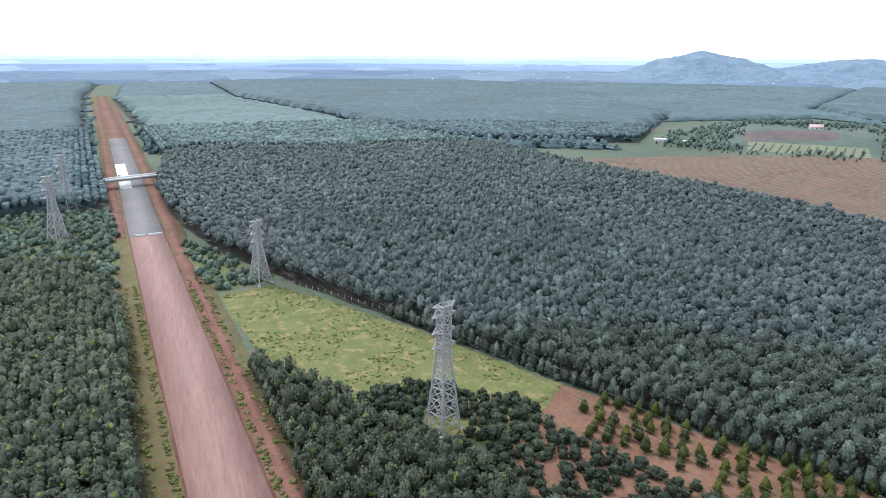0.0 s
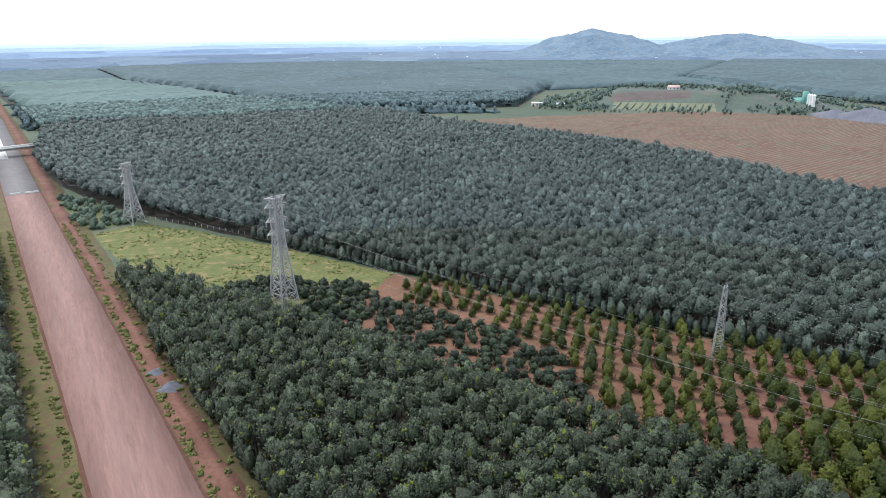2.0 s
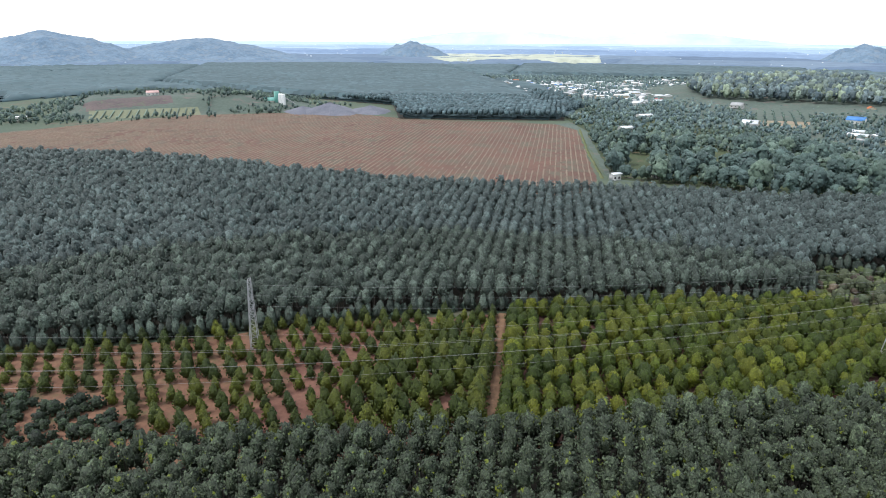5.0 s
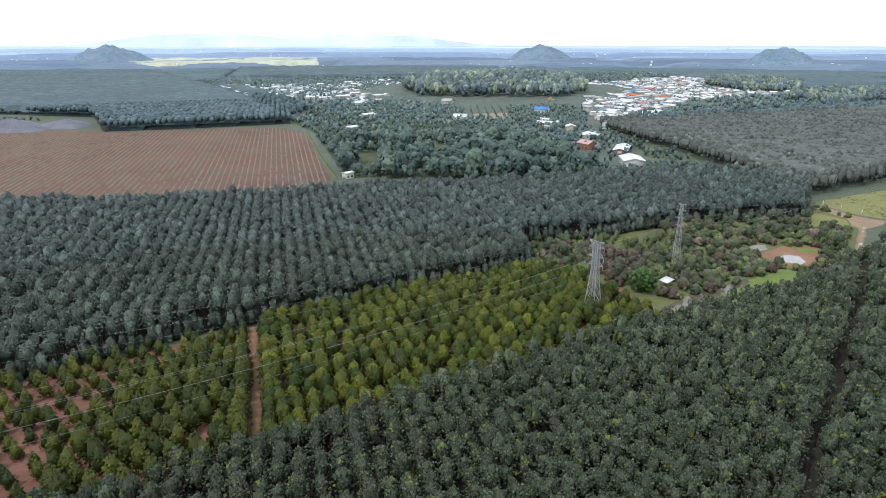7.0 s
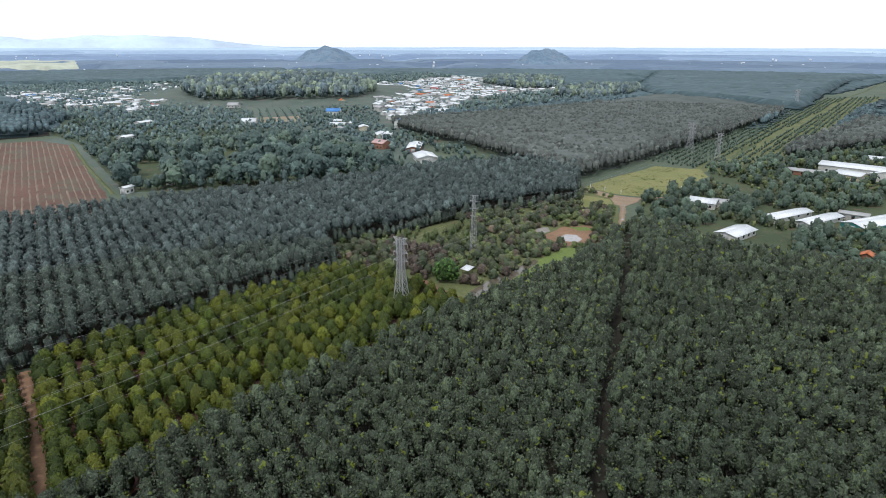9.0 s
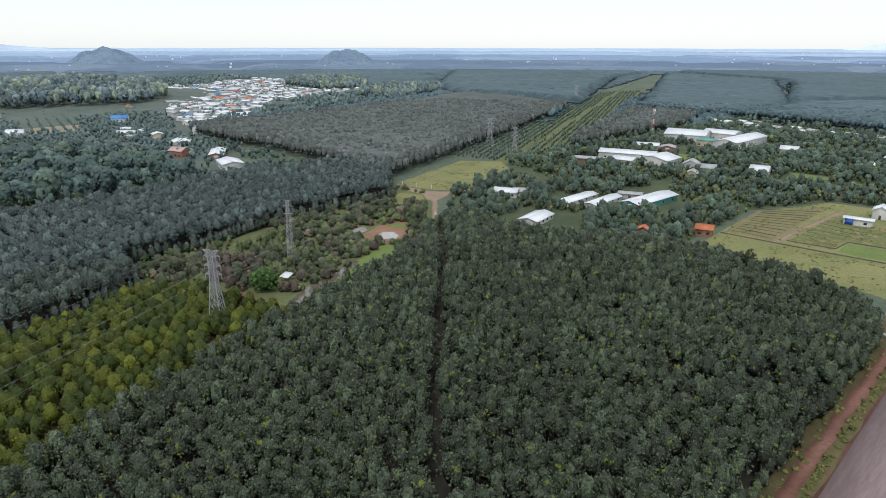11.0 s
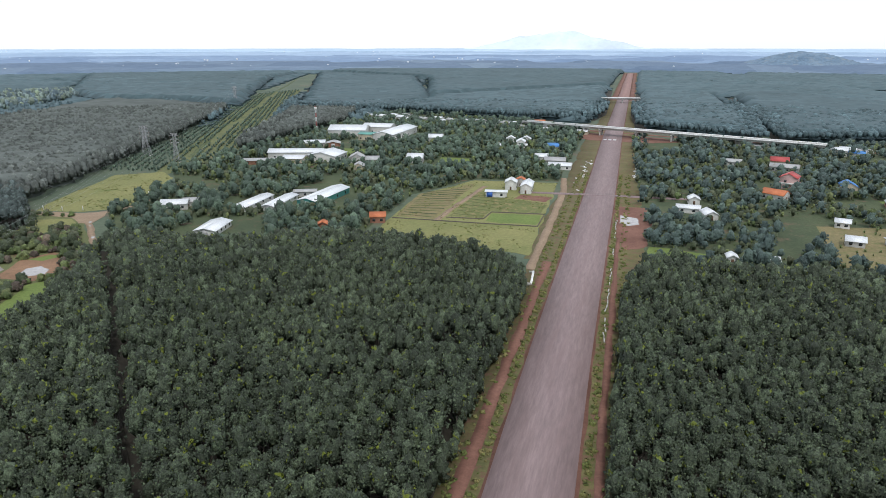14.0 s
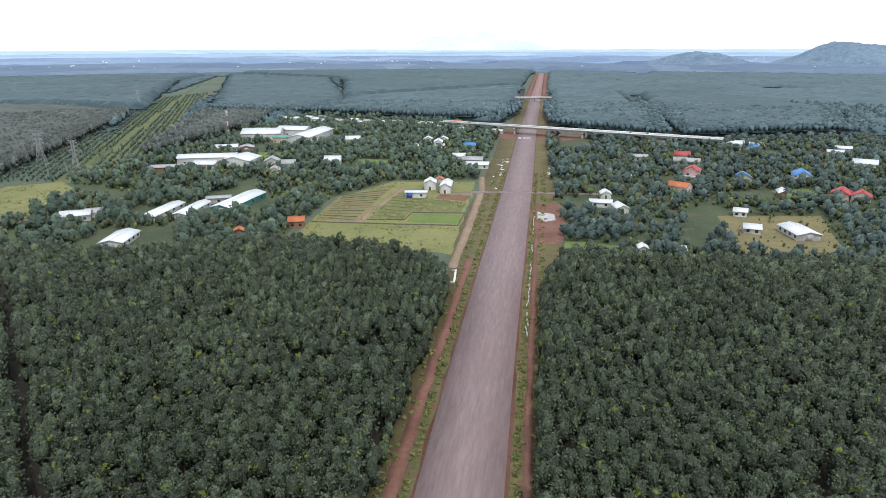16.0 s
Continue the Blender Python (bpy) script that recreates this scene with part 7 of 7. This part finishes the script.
culv = tagged(new("culvert"), "white concrete culvert headwall beside a track", "culvert")
part("headwall", mesh_of("headwall", [box(-0.35, 0.35, -6, 6, -0.1, 1.1)]), "tarp", culv)
part("wing", mesh_of("wing", [box(-1.6, 0.0, -6.4, -6.0, -0.1, 0.8), box(-1.6, 0.0, 6.0, 6.4, -0.1, 0.8)]), "concrete", culv)
culv.matrix_basis = pose(-30.5, 214, 0.05, 0, 0, 5)

# Batching plant beyond the ploughed field
plant = tagged(new("batching_plant"), "white concrete batching plant with silos and a teal roof", "batching plant")
for k in range(3):
    part("silo", mesh_of("silo", [beam((k * 4.5, 0, 3), (k * 4.5, 0, 15), 1.9, 12), beam((k * 4.5, 0, 15), (k * 4.5, 0, 16.4), (1.9, 0.4), 12)]), "tarp", plant)
    part("silo_frame", mesh_of("silo_frame", [beam((k * 4.5 + a, b, -0.1), (k * 4.5 + a, b, 3.5), 0.18, 4) for a in (-1.3, 1.3) for b in (-1.3, 1.3)]), "steel", plant)
part("tower", mesh_of("tower", [box(-9, -5, -2.5, 2.5, 0, 18)]), "green_roof", plant)
part("conveyor", mesh_of("conveyor", [beam((-7, 0, 17), (-7, 26, 1), 0.8, 4)]), "steel", plant)
part("hall", mesh_of("hall", [box(-34, -12, -9, 9, 0, 7)]), "white_wall", plant)
part("roof", mesh_of("roof", [(v + (-23, 0, 0), f) for v, f in gable(22, 18, 7, 3)]), "green_roof", plant)
plant.matrix_basis = pose(-708, -392, 0, 0, 0, 60)

# Terraced mound with a house on top
MA = radians(229.6)
MOUND_R, MOUND_T = np.array([math.sin(MA), math.cos(MA)]), np.array([math.cos(MA), -math.sin(MA)])


def step_up(a):
    a = np.clip(a, 0, 1)
    return a * a * (3 - 2 * a)


def mound_height(u, w):
    """Rise of the mound over the plain, u across and w away."""
    return 15 * step_up((w + 60) / 80) * step_up((u + 80) / 45) * step_up((210 - u) / 120) * step_up((150 - w) / 80)


u, w = np.meshgrid(np.linspace(-85, 215, 101), np.linspace(-65, 155, 75), indexing="ij")
z = mound_height(u, w) - 0.1
z += np.array([[0.5 * noise.noise((a * 0.06, b * 0.06, 4)) for b in w[0]] for a in u[:, 0]]) * (z > 1)
c = 800 * MOUND_R + u[..., None] * MOUND_T + w[..., None] * MOUND_R
q = np.arange(101 * 75).reshape(101, 75)
f = np.stack([q[:-1, :-1], q[1:, :-1], q[1:, 1:], q[:-1, 1:]], 2).reshape(-1, 4)
me = mesh_of("terraced_mound", [(np.concatenate([c, z[..., None]], 2).reshape(-1, 3), f)], smooth=True)
fu, fw = u.ravel()[f].mean(1), w.ravel()[f].mean(1)
edge_n = np.array([6 * noise.noise((a * 0.05, b * 0.05, 8)) for a, b in zip(fu, fw)])
idx = np.zeros(len(f), np.int32)
idx[(fw + edge_n * 0.4 < -26) & (fw > -60) & (fu + edge_n > -42) & (fu + edge_n < 66)] = 1
idx[(fw + edge_n * 0.4 >= -26 + 0.15 * (fu + 48)) & (fw < 2 + edge_n + 0.3 * (fu + 48)) & (fu + edge_n > -48) & (fu + edge_n < 40)] = 2
for mt in ("hazy_floor", "terrace", "slope_earth"):
    me.materials.append(M[mt])
me.polygons.foreach_set("material_index", idx)
thing("terraced_mound", me, None, "low mound with terraced pale grass and a dark earth slope", "mound", "structure")
x, y = rng.uniform(-80, 200, 900), rng.uniform(-60, 120, 900)
k = (((x > 92) | (x < -48)) & (np.array([noise.noise((a * 0.03, b * 0.03, 6)) for a, b in zip(x, y)]) > -0.12)) | ((y > 30) & (rng.uniform(0, 1, 900) < 0.4))
x, y = x[k], y[k]
grove("mound_shrubs", 800 * MOUND_R[0] + x * MOUND_T[0] + y * MOUND_R[0], 800 * MOUND_R[1] + x * MOUND_T[1] + y * MOUND_R[1], TREE_FAR, None, "wood_leaves", "shrubs and small trees on the mound", "shrubs", (0.2, 0.7), z=mound_height(x, y) - 0.3)
x, y = rows_in([(-470, -560), (-560, -650), (-760, -720), (-880, -640), (-840, -380), (-720, -300), (-640, -360), (-580, -440)], 8.0, 7.5, 3.0)
mu, mw = x * MOUND_T[0] + y * MOUND_T[1], x * MOUND_R[0] + y * MOUND_R[1] - 800
k = ~((mu > -52) & (mu < 72) & (mw < 52)) & (np.hypot(x + 708, y + 392) > 46) & (np.hypot(x + 676, y + 306) > 60)
k &= np.array([noise.noise((a * 0.016, b * 0.016, 31)) for a, b in zip(x, y)]) > -0.1
grove("mound_trees", x[k], y[k], TREE_FAR, None, "wood_leaves", "mixed green trees round the terraced mound", "trees", (0.35, 0.85), z=mound_height(mu[k], mw[k]) - 0.2)
rows_ = []
for k in np.arange(-40, 62, 8.0):
    a, b = (800 - 56) * MOUND_R + k * MOUND_T, (800 - 30) * MOUND_R + (k + 5) * MOUND_T
    rows_.append(beam((*a, float(mound_height(k, -56.0)) + 0.1), (*b, float(mound_height(k + 5, -30.0)) + 0.3), 0.7, 4))
thing("terrace_rows", mesh_of("terrace_rows", [one_mesh(rows_)]), "wood_leaves", "rows of low green plants on the terraces", "crop rows", "stuff")
p = 800 * MOUND_R + 22 * MOUND_T + 40 * MOUND_R
house("white house with a pink roof on top of the mound", float(p[0]), float(p[1]), 8, 13, 3.2, 50, "white_wall", "pink_wall").location.z = float(mound_height(22.0, 40.0)) - 0.3

# Red and white radio mast behind the factory
mast = tagged(new("radio_mast"), "slim red and white lattice radio mast with antennas", "radio mast")
zs = np.linspace(0, 26, 14)
for s in range(3):
    a0 = s * 2.094
    for k in range(13):
        part("leg", mesh_of("leg", [beam((0.55 * math.cos(a0), 0.55 * math.sin(a0), zs[k] - 0.05), (0.55 * math.cos(a0), 0.55 * math.sin(a0), zs[k + 1]), 0.09, 4)]), "red_roof" if k % 4 < 2 else "tarp", mast)
for k in range(13):
    bars = [beam((0.55 * math.cos(s * 2.094), 0.55 * math.sin(s * 2.094), zs[k]), (0.55 * math.cos(s * 2.094 + 2.094), 0.55 * math.sin(s * 2.094 + 2.094), zs[k + 1]), 0.05, 3) for s in range(3)]
    part("lattice_panel", mesh_of("lattice_panel", [one_mesh(bars)]), "red_roof" if k % 4 < 2 else "tarp", mast)
for s in range(3):
    a0 = s * 2.094 + 1
    part("antenna", mesh_of("antenna", [box(0.9 * math.cos(a0) - 0.2, 0.9 * math.cos(a0) + 0.2, 0.9 * math.sin(a0) - 0.2, 0.9 * math.sin(a0) + 0.2, 22.5, 25)]), "tarp", mast)
mast.matrix_basis = pose(-284, 541, 0)

# Small shelter under a pale sheet by the brook
hut = tagged(new("shelter"), "small open shelter under a pale grey sheet", "shelter")
for a0, b0 in ((-1.4, -1.2), (1.4, -1.2), (-1.4, 1.2), (1.4, 1.2)):
    part("post", mesh_of("post", [beam((a0, b0, -0.1), (a0, b0, 2.0 if b0 < 0 else 2.5), 0.07, 5)]), "bark", hut)
v, f = box(-1.9, 1.9, -1.8, 1.8, 2.0, 2.06)
v[:, 2] += 0.21 * (v[:, 1] + 1.2)
part("roof", mesh_of("roof", [(v, f)]), "white_roof", hut)
hut.matrix_basis = pose(-190, 108, 0, 0, 0, 20)
